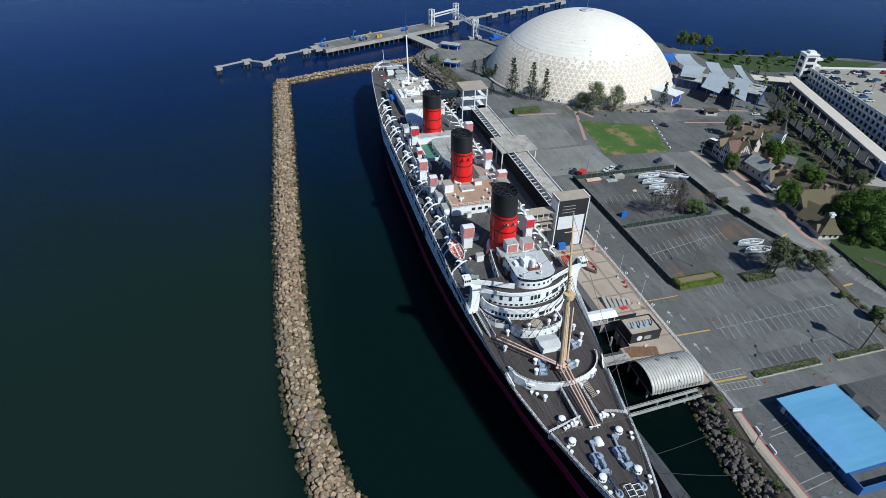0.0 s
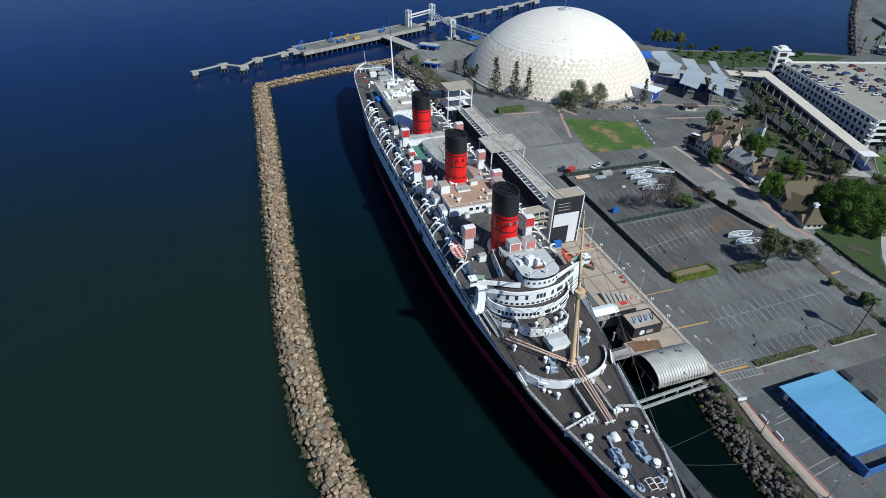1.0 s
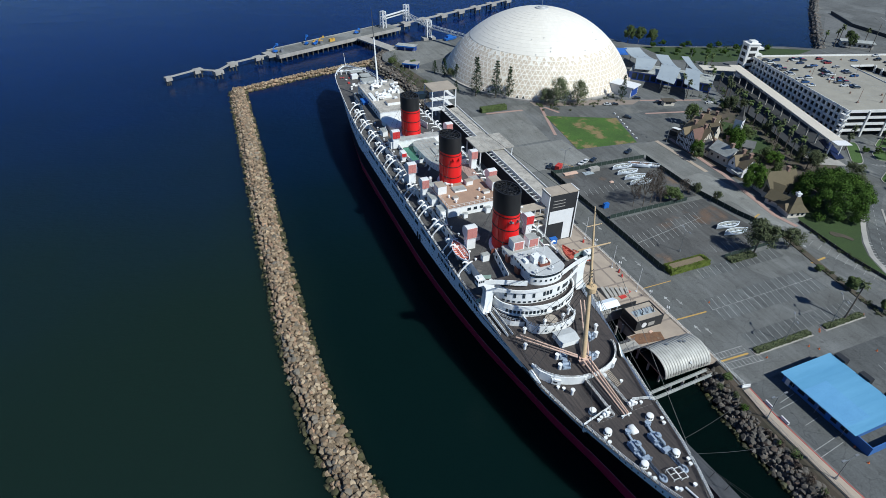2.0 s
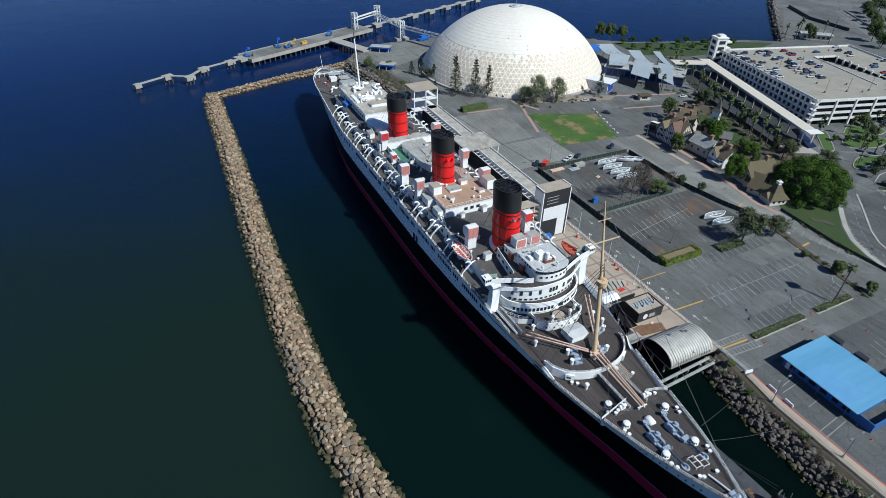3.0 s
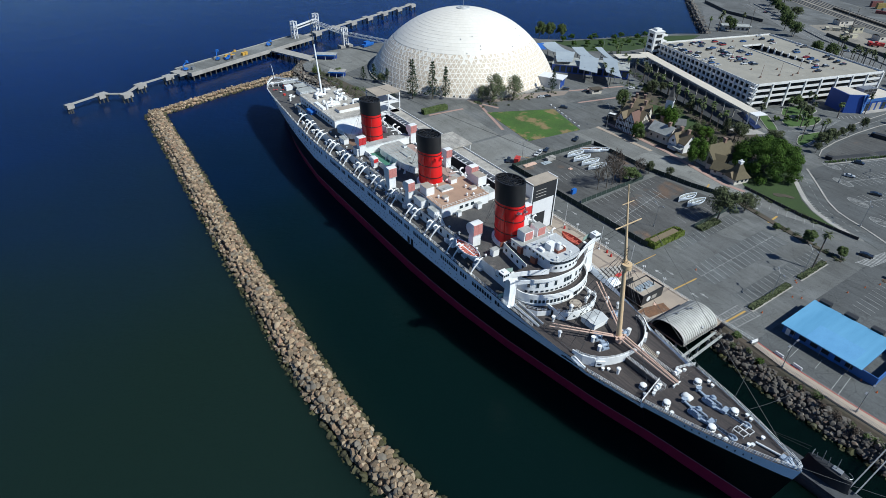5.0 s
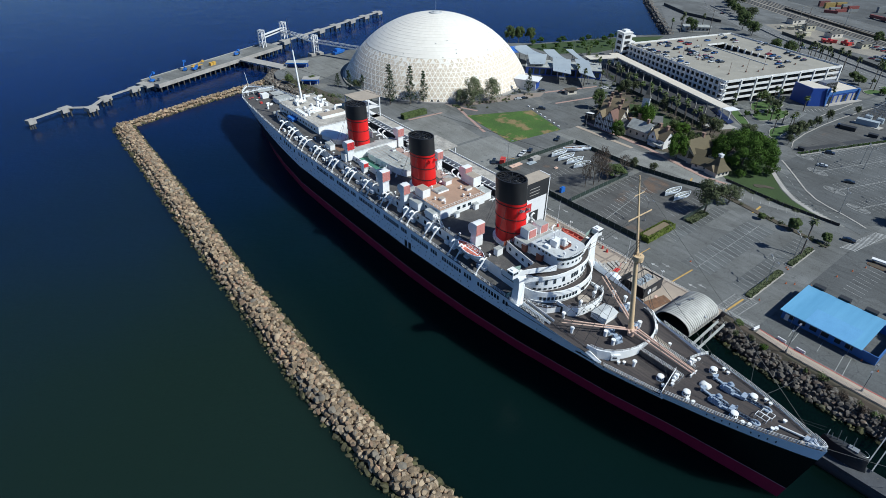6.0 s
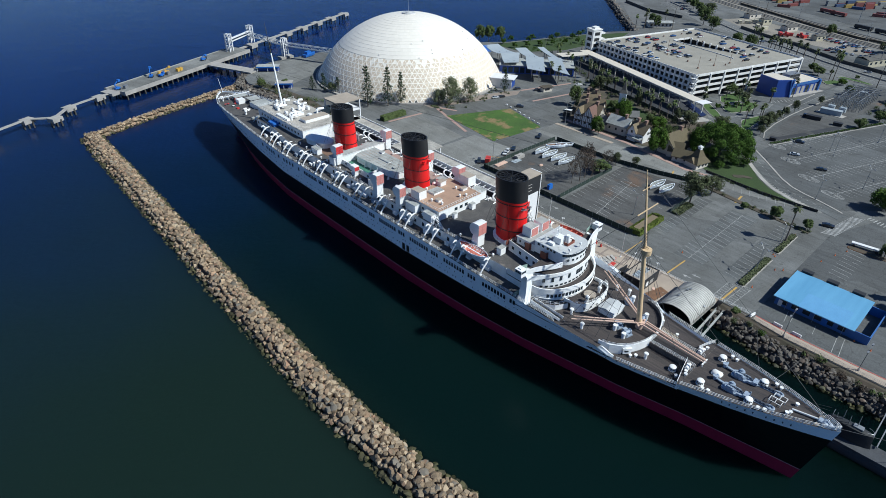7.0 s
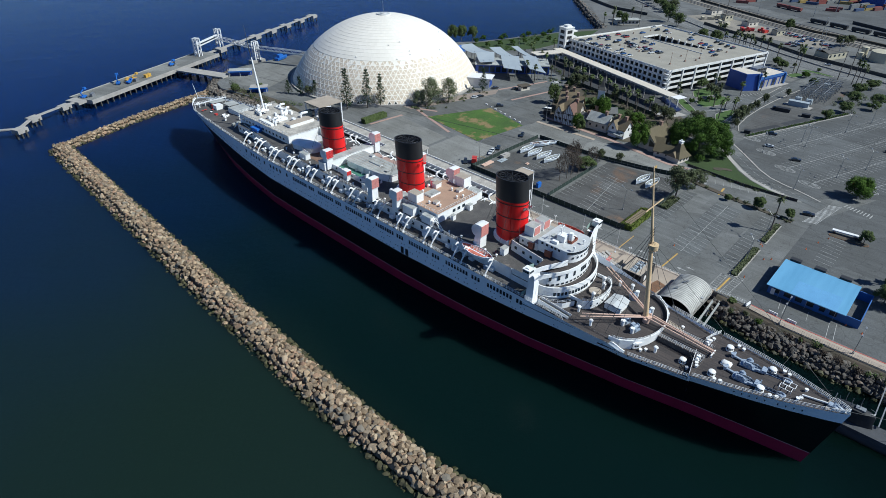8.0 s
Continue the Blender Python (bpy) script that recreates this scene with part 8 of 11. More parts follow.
# ---- village houses ----
def gable_house(at, lx, ly, h, ridge, wall_mat, roof_mat, label, chimneys=1, timber=False, over=0.6):
    b = thing("house", label, "house", at)
    part("wall", Geo().prism([(-lx / 2, -ly / 2), (lx / 2, -ly / 2), (lx / 2, ly / 2), (-lx / 2, ly / 2)], -0.2, h), wall_mat, b)
    for s in (-1, 1):
        yy = s * ly / 2
        part("gable", Geo().add([(-lx / 2, yy, h), (lx / 2, yy, h), (0, yy, h + ridge)], [(0, 1, 2) if s < 0 else (2, 1, 0)]), wall_mat, b)
    g = Geo()
    k = over / (lx / 2)
    for s in (-1, 1):
        e = s * (lx / 2 + over)
        q = [(0, -ly / 2 - over, h + ridge), (e, -ly / 2 - over, h - ridge * k), (e, ly / 2 + over, h - ridge * k), (0, ly / 2 + over, h + ridge)]
        up = [(x, y, z + 0.3) for x, y, z in q]
        g.add(q + up, [(0, 1, 2, 3), (7, 6, 5, 4), (0, 4, 5, 1), (1, 5, 6, 2), (2, 6, 7, 3)])
    part("roof", g, roof_mat, b)
    for i in range(chimneys):
        yy = -ly / 4 + ly / 2 * i
        part("chimney", Geo().box(-0.7, 0.7, yy - 0.6, yy + 0.6, h, h + ridge + 1.8).box(-0.85, 0.85, yy - 0.75, yy + 0.75, h + ridge + 1.5, h + ridge + 2.0), BRICKWORK, b)
    n = max(2, int(ly / 3))
    for s in (-1, 1):
        for i in range(n):
            yy = -ly / 2 + ly * (i + 0.5) / n
            part("window", Geo().box(s * lx / 2 - 0.06, s * lx / 2 + 0.06, yy - 0.5, yy + 0.5, h * 0.4, h * 0.4 + 1.3), GLASS, b)
    for s in (-1, 1):
        part("window", Geo().box(-0.6, 0.6, s * ly / 2 - 0.06, s * ly / 2 + 0.06, h * 0.8, h * 0.8 + 1.3), GLASS, b)
        if timber:
            for i in range(7):
                xx = -lx / 2 + lx * i / 6
                part("timber", Geo().box(xx - 0.12, xx + 0.12, s * ly / 2 - 0.08, s * ly / 2 + 0.08, 0, h + ridge * (1 - abs(xx) / (lx / 2)) * 0.95), TIMBER, b)
            part("timber", Geo().box(-lx / 2, lx / 2, s * ly / 2 - 0.09, s * ly / 2 + 0.09, h - 0.15, h + 0.15), TIMBER, b)
    return b


def cross_gable(b, x, y, deg, lx, ly, h, ridge, wall_mat, roof_mat, timber=False):
    """A lower wing with a gable of its own, set into a house."""
    w = new("wing")
    w.parent = b
    w.matrix_basis = pose(x, y, 0, 0, 0, deg)
    part("wall", Geo().add([(-lx / 2, -ly / 2, -0.2), (lx / 2, -ly / 2, -0.2), (lx / 2, ly / 2, -0.2), (-lx / 2, ly / 2, -0.2), (-lx / 2, -ly / 2, h), (lx / 2, -ly / 2, h), (lx / 2, ly / 2, h), (-lx / 2, ly / 2, h), (0, -ly / 2, h + ridge), (0, ly / 2, h + ridge)],
                           [(0, 1, 5, 8, 4), (2, 3, 7, 9, 6), (1, 2, 6, 5), (3, 0, 4, 7), (4, 8, 9, 7), (8, 5, 6, 9)]), wall_mat, w)
    g = Geo()
    for s in (-1, 1):
        e = s * (lx / 2 + 0.5)
        zl = h - ridge * 0.5 / (lx / 2)
        q = [(0, -ly / 2 - 0.5, h + ridge + 0.02), (e, -ly / 2 - 0.5, zl), (e, ly / 2, zl), (0, ly / 2, h + ridge + 0.02)]
        g.add(q + [(x, y, z + 0.28) for x, y, z in q], [(0, 1, 2, 3), (7, 6, 5, 4), (0, 4, 5, 1), (1, 5, 6, 2), (2, 6, 7, 3)])
    part("roof", g, roof_mat, w)
    for zz in (h * 0.3, h * 0.85):
        for xx in ((-lx / 5, lx / 5) if zz < h * 0.5 else (0,)):
            part("window", Geo().box(xx - 0.55, xx + 0.55, -ly / 2 - 0.06, -ly / 2 + 0.04, zz, zz + 1.3), GLASS, w)
    if timber:
        for i in range(7):
            xx = -lx / 2 + lx * i / 6
            part("timber", Geo().box(xx - 0.11, xx + 0.11, -ly / 2 - 0.09, -ly / 2 + 0.02, 0, h + ridge * (1 - abs(xx) / (lx / 2)) * 0.95), TIMBER, w)
        for zz in (h * 0.5, h):
            part("timber", Geo().box(-lx / 2, lx / 2, -ly / 2 - 0.1, -ly / 2 + 0.02, zz - 0.13, zz + 0.13), TIMBER, w)


h1 = gable_house(pose(146.5, 164.7, QUAY, 0, 0, 5), 8.5, 13, 6.0, 4.8, HOUSE_CREAM, SHINGLE_TAN, "half-timbered house with steep tan and red-brown roofs", 2, True)
cross_gable(h1, -4.0, -2.8, -90, 6.5, 7.5, 6.0, 5.2, HOUSE_WHITE, SHINGLE_RED, True)
cross_gable(h1, -3.6, 3.8, -90, 5.0, 6.0, 5.2, 4.0, HOUSE_WHITE, SHINGLE_TAN, True)
h2 = gable_house(pose(158, 171.7, QUAY, 0, 0, 20), 8.5, 13, 5.0, 4.6, HOUSE_CREAM, SHINGLE_TAN, "cream village house with a steep tan roof", 2)
cross_gable(h2, -2.5, -3.0, -70, 5.5, 7.0, 4.6, 3.8, HOUSE_CREAM, SHINGLE_OLIVE)
gable_house(pose(147.0, 155.2, QUAY, 0, 0, -6), 7.5, 7.0, 3.6, 2.8, HOUSE_CREAM, SHINGLE_GREY, "low village house with a dark grey roof", 1)
gable_house(pose(147.4, 146.4, QUAY, 0, 0, 2), 7.8, 11.5, 5.0, 3.3, HOUSE_CREAM, ROOF_GREY, "pale village house with a weathered grey roof", 1)
h4 = gable_house(pose(146.2, 133.6, QUAY, 0, 0, -6), 7.4, 9.0, 5.0, 3.9, HOUSE_WHITE, SHINGLE_TAN, "white gabled house with a tan roof", 2)
cross_gable(h4, -2.6, 1.8, -90, 4.8, 4.6, 5.0, 3.6, HOUSE_WHITE, SHINGLE_TAN)
part("porch_roof", Geo().add([(-3.6, -4.6, 3.0), (-6.2, -4.6, 2.4), (-6.2, 4.4, 2.4), (-3.6, 4.4, 3.0), (-3.6, -4.6, 2.8), (-6.2, -4.6, 2.2), (-6.2, 4.4, 2.2), (-3.6, 4.4, 2.8)], [(3, 2, 1, 0), (4, 5, 6, 7), (1, 2, 6, 5), (0, 1, 5, 4), (2, 3, 7, 6)]), ROOF_GREY, h4, "grey lean-to porch roof")
h5 = gable_house(pose(146.6, 115.4, QUAY, 0, 0, 82), 12.5, 14.5, 3.8, 6.0, HOUSE_CREAM, SHINGLE_OLIVE, "long house with a high olive-brown roof", 1)
cross_gable(h5, -4.6, 4.4, -60, 6.0, 7.0, 3.4, 3.4, HOUSE_CREAM, SHINGLE_OLIVE)
gable_house(pose(138.6, 106.0, QUAY, 0, 0, 12), 6.0, 8, 2.8, 2.6, HOUSE_CREAM, SHINGLE_OLIVE, "small house with an olive-brown roof beside the street", 0)
gable_house(pose(167, 151.2, QUAY, 0, 0, 40), 5, 6, 3.2, 2.2, HOUSE_WHITE, SHINGLE_GREY, "small white pavilion among the gardens", 0)
gable_house(pose(171, 181.2, QUAY, 0, 0, 30), 6, 9, 4.2, 3.2, HOUSE_CREAM, SHINGLE_TAN, "low tan-roofed outbuilding with tall chimneys", 2)
gable_house(pose(153.5, 154.7, QUAY, 0, 0, 60), 5.0, 7.0, 3.6, 3.0, HOUSE_CREAM, SHINGLE_TAN, "small tan-roofed cottage behind the street houses", 1)
cot = thing("cottage", "small cottage with a steep hipped roof and a tall white chimney", "house", pose(138.2, 98.6, QUAY, 0, 0, -14))
part("wall", Geo().box(-4.0, 4.0, -3.4, 3.4, -0.1, 3.0), HOUSE_CREAM, cot)
part("roof", Geo().loft([[(-a, -b, z), (a, -b, z), (a, b, z), (-a, b, z)] for a, b, z in ((4.7, 4.1, 2.5), (2.4, 2.1, 5.2), (0.7, 0.6, 8.6))], caps=True), SHINGLE_OLIVE, cot)
part("gable_front", Geo().add([(-4.9, -2.4, 2.6), (-4.9, 2.4, 2.6), (-4.4, 0, 5.0), (-1.5, 0, 5.0), (-2.6, -2.4, 2.6), (-2.6, 2.4, 2.6)], [(0, 2, 1), (0, 4, 3, 2), (1, 2, 3, 5)]), SHINGLE_TAN, cot)
part("chimney", Geo().box(-0.75, 0.75, -0.75, 0.75, 7.6, 9.6).box(-0.95, 0.95, -0.95, 0.95, 9.3, 9.7).cyl((-0.35, 0, 9.7), (-0.35, 0, 10.4), 0.22, n=8).cyl((0.35, 0, 9.7), (0.35, 0, 10.2), 0.22, n=8), HOUSE_WHITE, cot, "white plastered chimney with pots")
for xx in (-2.2, 0.4, 2.4):
    part("window", Geo().box(xx - 0.5, xx + 0.5, -3.46, -3.36, 0.9, 2.1), GLASS, cot)
church = thing("church_tower", "white church tower with a grey spire", "tower", pose(162.3, 156.2, QUAY, 0, 0, 25))
part("shaft", Geo().box(-1.8, 1.8, -1.8, 1.8, -0.1, 15.4).box(-2.0, 2.0, -2.0, 2.0, 15.2, 15.7), HOUSE_WHITE, church)
part("spire", Geo().loft([[(s * x, s2 * x, z) for s, s2 in ((-1, -1), (1, -1), (1, 1), (-1, 1))] for x, z in ((2.1, 15.6), (1.2, 17.2), (0.07, 22.5))], caps=True), ROOF_DARK, church)
for s in (-1, 1):
    part("window", Geo().box(-0.5, 0.5, s * 1.8 - 0.06, s * 1.8 + 0.06, 11.6, 14.0), GLASS, church)

# ---- pier, catwalks and gangway towers ----
PILE = material("dark_wet_pile", (0.07, 0.068, 0.062), 0.8, second=(0.035, 0.036, 0.034), scale=0.6)
pdir = Vector((61, 26, 0)).normalized()
PANG = math.degrees(math.atan2(pdir.y, pdir.x))
pier = thing("pier", "long concrete pier on piles with a wide working deck", "pier", pose(-27, 376, 0, 0, 0, PANG), kind="structure")
part("deck", Geo().box(0, 112, 2, 19, 4.2, 5.0), ASPHALT_OLD, pier, "stained grey working deck")
for x0, x1, y0, y1 in ((0, 112, 1.6, 2), (0, 112, 19, 19.4), (-0.4, 0, 1.6, 19.4)):
    part("kerb", Geo().box(x0, x1, y0, y1, 3.0, 5.35), CONCRETE, pier)
pile = Geo().box(-0.35, 0.35, -0.35, 0.35, -5, 4.3).data("pile", [PILE])
for i in range(26):
    for yy in (2.4, 10, 18.6):
        part("pile", pile, PILE, pier, at=pose(1 + 4.4 * i, yy, 0))
part("catwalk", Geo().box(112, 262, 9.5, 12.5, 4.4, 5.0), CONCRETE, pier)
for i in range(7):
    xx = 124 + 22 * i
    part("dolphin", Geo().box(xx - 3.5, xx + 3.5, 7, 15, 2.9, 5.1), CONCRETE, pier)
    for a, b in ((-2.8, 8), (2.8, 8), (-2.8, 14), (2.8, 14)):
        part("pile", pile, PILE, pier, at=pose(xx + a, b, 0))
part("end_platform", Geo().box(-6, 0.4, 6, 16, 3.6, 5.2), CONCRETE, pier)
pw = [(-31, 384), (-42, 381.5), (-60, 373), (-70, 359.5), (-82, 366.5), (-100, 356.5)]
west = thing("mooring_catwalk", "narrow concrete catwalk linking mooring dolphins on piles", "catwalk", kind="structure")
for a, b in zip(pw, pw[1:]):
    part("span", Geo().beam((*a, 4.7), (*b, 4.7), 2.0, 0.5), CONCRETE, west)
for i, (x, y) in enumerate(pw[1:]):
    part("dolphin", Geo().obox(x, y, 2.7, 6.0 if i != 4 else 4, 4.8 if i != 4 else 3.6, 2.3, 25), CONCRETE, west)
    for dx in (-2.2, 0, 2.2):
        for dy in (-1.8, 1.8):
            part("pile", pile, PILE, west, at=pose(x + dx * (1 if i != 4 else 0.5), y + dy * (1 if i != 4 else 0.5), -0.5))
arm = thing("pier_bridge", "concrete approach bridge from shore to pier", "bridge", kind="structure")
part("deck", Geo().beam((38, 404, 4.6), (52, 368, 4.6), 8.5, 0.9), CONCRETE, arm)
for i in range(5):
    p = Vector((38, 404, 0)).lerp(Vector((50, 373, 0)), (i + 0.5) / 5)
    part("pile", pile, PILE, arm, at=pose(p.x - 3, p.y, 0))
    part("pile", pile, PILE, arm, at=pose(p.x + 3, p.y, 0))


def lattice_tower(name, x, y, h, deg, label):
    t = thing(name, label, "tower", pose(x, y, 5, 0, 0, deg))
    for sx in (-1.6, 1.6):
        for sy in (-1.6, 1.6):
            part("leg", Geo().box(sx - 0.35, sx + 0.35, sy - 0.35, sy + 0.35, -0.2, h), HOUSE_WHITE, t)
    n = int(h / 3.2)
    for i in range(n):
        z0, z1 = h * i / n, h * (i + 1) / n
        for s in (-1.6, 1.6):
            part("brace", Geo().beam((-1.6, s, z0), (1.6, s, z1), 0.25, 0.25), HOUSE_WHITE, t)
            part("brace", Geo().beam((s, -1.6, z1), (s, 1.6, z0), 0.25, 0.25), HOUSE_WHITE, t)
        part("ring", Geo().box(-1.8, 1.8, -1.8, -1.4, z1 - 0.3, z1).box(-1.8, 1.8, 1.4, 1.8, z1 - 0.3, z1).box(-1.8, -1.4, -1.4, 1.4, z1 - 0.3, z1).box(1.4, 1.8, -1.4, 1.4, z1 - 0.3, z1), HOUSE_WHITE, t)
    return t


lattice_tower("gangway_tower", 62, 426, 12.5, PANG, "white lattice gangway tower on the pier")
lattice_tower("gangway_tower", 87, 442, 12.5, PANG, "white lattice gangway tower on the pier")
lattice_tower("gangway_tower", 87, 389, 12.5, 0, "white lattice tower standing on a base in the water")
solo("tower_base", Geo().box(82, 92, 386, 392, -1, 5.0), CONCRETE, "low concrete base in the water", "base", "structure")
link = thing("gangway_bridge", "white enclosed gangway bridge between towers", "bridge")
part("beam", Geo().beam((62, 426, 12.4), (87, 442, 12.4), 2.2, 2.4), HOUSE_WHITE, link)
part("glazing", Geo().beam((62.6, 425.2, 12.7), (87.6, 441.2, 12.7), 0.6, 0.8), GLASS, link)
truss = thing("gangway_truss", "long white trussed passenger gangway to the dome", "bridge")
ta, tb, tc = Vector((82, 436, 13.0)), Vector((87, 389, 13.2)), Vector((103, 352, 13.0))
for a, b in ((ta, tb), (tb, tc)):
    for dz in (-1.0, 1.2):
        for dx in (-1.1, 1.1):
            part("chord", Geo().beam(a + Vector((dx, 0, dz)), b + Vector((dx, 0, dz)), 0.3, 0.3), HOUSE_WHITE, truss)
    part("floor", Geo().beam(a - Vector((0, 0, 0.9)), b - Vector((0, 0, 0.9)), 2.2, 0.2), STEEL, truss)
    n = 12
    for i in range(n):
        p, q = a.lerp(b, i / n), a.lerp(b, (i + 1) / n)
        for dx in (-1.1, 1.1):
            part("brace", Geo().beam(p + Vector((dx, 0, -1.0 if i % 2 else 1.2)), q + Vector((dx, 0, 1.2 if i % 2 else -1.0)), 0.18, 0.18), HOUSE_WHITE, truss)


def boom_lift(x, y, deg, mat, h):
    b = thing("boom_lift", "small wheeled boom lift parked on the pier", "machine", pose(x, y, 5, 0, 0, deg), group="pier machines")
    part("chassis", Geo().box(-1.6, 1.6, -1, 1, 0.5, 1.6), mat, b)
    part("boom", Geo().beam((0, 0, 1.6), (-1.2, 0, h * 0.6), 0.5, 0.5).beam((-1.2, 0, h * 0.6), (1.8, 0, h), 0.4, 0.4), mat, b)
    part("basket", Geo().box(1.4, 2.8, -0.8, 0.8, h - 0.8, h + 0.4), mat, b)
    for sx in (-1.1, 1.1):
        for sy in (-1, 1):
            part("wheel", Geo().cyl((sx, sy - 0.15, 0.45), (sx, sy + 0.15, 0.45), 0.5, n=10), TYRE, b)


for d, o, deg, mat, h in ((1.5, 10, 20, BLUE_PLANT, 5.5), (29, 12, 60, BLUE_PLANT, 6), (40, 10, 0, YELLOW, 4), (33, 7.5, 30, BLUE_PLANT, 2.2), (74, 11, 10, BLUE_PLANT, 3.5)):
    p = Vector((-27, 376, 0)) + pdir * d + Vector((-pdir.y, pdir.x, 0)) * o
    boom_lift(p.x, p.y, deg, mat, h)
for i, (d, o) in enumerate(((6, 8), (34, 9.5), (36.5, 12), (38, 6.5), (47, 7), (49, 7), (79, 12))):
    p = Vector((-27, 376, 0)) + pdir * d + Vector((-pdir.y, pdir.x, 0)) * o
    solo("equipment_crate", Geo().obox(0, 0, 0, 2.4, 1.8, 1.9, 0).obox(0, 0, 1.9, 2.6, 2.0, 0.12, 0), YELLOW if i % 3 else STEEL, "yellow equipment crate standing on the pier" if i % 3 else "grey equipment crate standing on the pier", "crate", group="pier crates", at=pose(p.x, p.y, 5, 0, 0, PANG))
solo("work_boat", Geo().loft([[(x * w, y, z) for x, z in ((-2, 1.6), (-1.6, 0), (0, -0.5), (1.6, 0), (2, 1.6))] for y, w in ((-5, 0.8), (0, 1), (4, 0.9), (7, 0.1))], caps=True).box(-1.3, 1.3, -3, 1.5, 1.4, 3.4), [BLUE_PLANT], "blue and white work boat on the shore", "boat", at=pose(101, 380, QUAY + 0.4, 0, 0, -70))

# ---- submarine beside the bow ----
SUB_GREY = material("grey_casing", (0.062, 0.066, 0.075), 0.75, second=(0.035, 0.038, 0.044), scale=0.4, amount=0.9, grain=0.2, spot=((0.10, 0.09, 0.08), 0.4, 0.66))
sub = thing("submarine", "dark old submarine lying low in the water beside the bow", "submarine", pose(19.2, 0, 0, 0, 0, 2.0))
g = Geo()
secs = [(40, 0.2), (35, 1.0), (26, 2.0), (14, 2.8), (2, 3.2), (-15, 3.3), (-50, 3.3), (-70, 2.0)]
g.loft([[(w * math.cos(2 * math.pi * i / 20), y, 0.2 + 0.7 * w * math.sin(2 * math.pi * i / 20)) for i in range(20)] for y, w in secs], caps=True)
part("pressure_hull", g, CLAD_BLACK, sub, smooth=50)
part("casing", Geo().loft([[(-0.8 * w, y, 1.2), (-0.78 * w, y, 2.6), (0.78 * w, y, 2.6), (0.8 * w, y, 1.2)] for y, w in secs[:-1]], caps=True), SUB_GREY, sub, "dull grey flat casing deck")
SAIL_PLAN = [(0.35, -5.4), (0.9, -4.4), (1.25, -2.4), (1.3, 0.2), (1.15, 2.4), (0.7, 4.2), (0.15, 5.0)]
ring = [(x, y) for x, y in SAIL_PLAN] + [(-x, y) for x, y in SAIL_PLAN[::-1]]
fin = part("sail", Geo().loft([[(0.9 + k * x, -0.8 + k * y, z) for x, y in ring] for z, k in ((2.4, 1.08), (3.6, 1.0), (6.0, 0.97), (6.5, 0.9), (6.7, 0.7))], caps=True), CLAD_BLACK, sub, "long rounded black sail with gear on top", smooth=40)
part("bridge_screen", Geo().tube([(0.9 + 0.95 * math.cos(a), -4.4 + 1.2 * math.sin(a), 7.3) for a in [math.pi * (1 + i / 8) for i in range(9)]], 0.06, 5).box(0.2, 1.6, -3.6, -1.4, 6.6, 7.1), STEEL, fin)
for x, y, h in ((0.9, -2.2, 10.4), (0.7, -0.4, 9.2), (1.1, 1.0, 9.8), (0.9, 2.2, 8.0)):
    part("periscope", Geo().cyl((x, y, 6.4), (x, y + 0.2, h), 0.11, 0.07, n=6), STEEL, fin)
part("ring_aerial", Geo().tube([(0.9 + 0.7 * math.cos(a), 3.2, 7.6 + 0.7 * math.sin(a)) for a in [2 * math.pi * i / 12 for i in range(13)]], 0.07, 5).cyl((0.9, 3.2, 6.2), (0.9, 3.2, 6.9), 0.12, n=6), STEEL, fin)
part("rust_patch", Geo().box(-1.9, -0.5, 4.6, 8.6, 2.6, 2.63), material("rusty_casing", (0.20, 0.10, 0.05), 0.85, second=(0.11, 0.08, 0.06), scale=1.2, amount=0.9), sub, "rust-stained casing plate")
for x, y, h in ((0.4, 12, 6.0), (-0.4, 16, 5.5)):
    part("mast", Geo().cyl((x, y, 2.5), (x, y - 0.4, h), 0.06, n=5), WIRE, sub)
for dz in (0, 1.1):
    part("deck_wire", Geo().tube([(0.9, 4.0, 7.4 + dz), (0.2, 18, 4.0), (0, 30, 2.7)], 0.04, 4), WIRE, sub)
for yb in (-7.4, -5.9):
    solo("shore_gangway", Geo().beam((21.0, yb, 3.2), (42.0, yb, 4.2), 0.25, 0.4).beam((21.0, yb, 4.2), (42.0, yb, 5.2), 0.08, 0.08), STEEL, "grey steel gangway beam from the bank to the submarine", "gangway", "structure")

# ---- fences and rails ----


def fence(name, pts, h, mat, label, gap=3.0):
    f = thing(name, label, "fence", kind="structure")
    for a, b in zip(pts, pts[1:]):
        a, b = Vector((*a, QUAY)), Vector((*b, QUAY))
        part("screen", Geo().beam(a + Vector((0, 0, h / 2)), b + Vector((0, 0, h / 2)), 0.06, h), mat, f)
        n = max(1, round((b - a).length / gap))
        for i in range(n):
            p = a.lerp(b, i / n)
            part("post", Geo().cyl(p, p + Vector((0, 0, h + 0.2)), 0.06, n=5), STEEL, f)


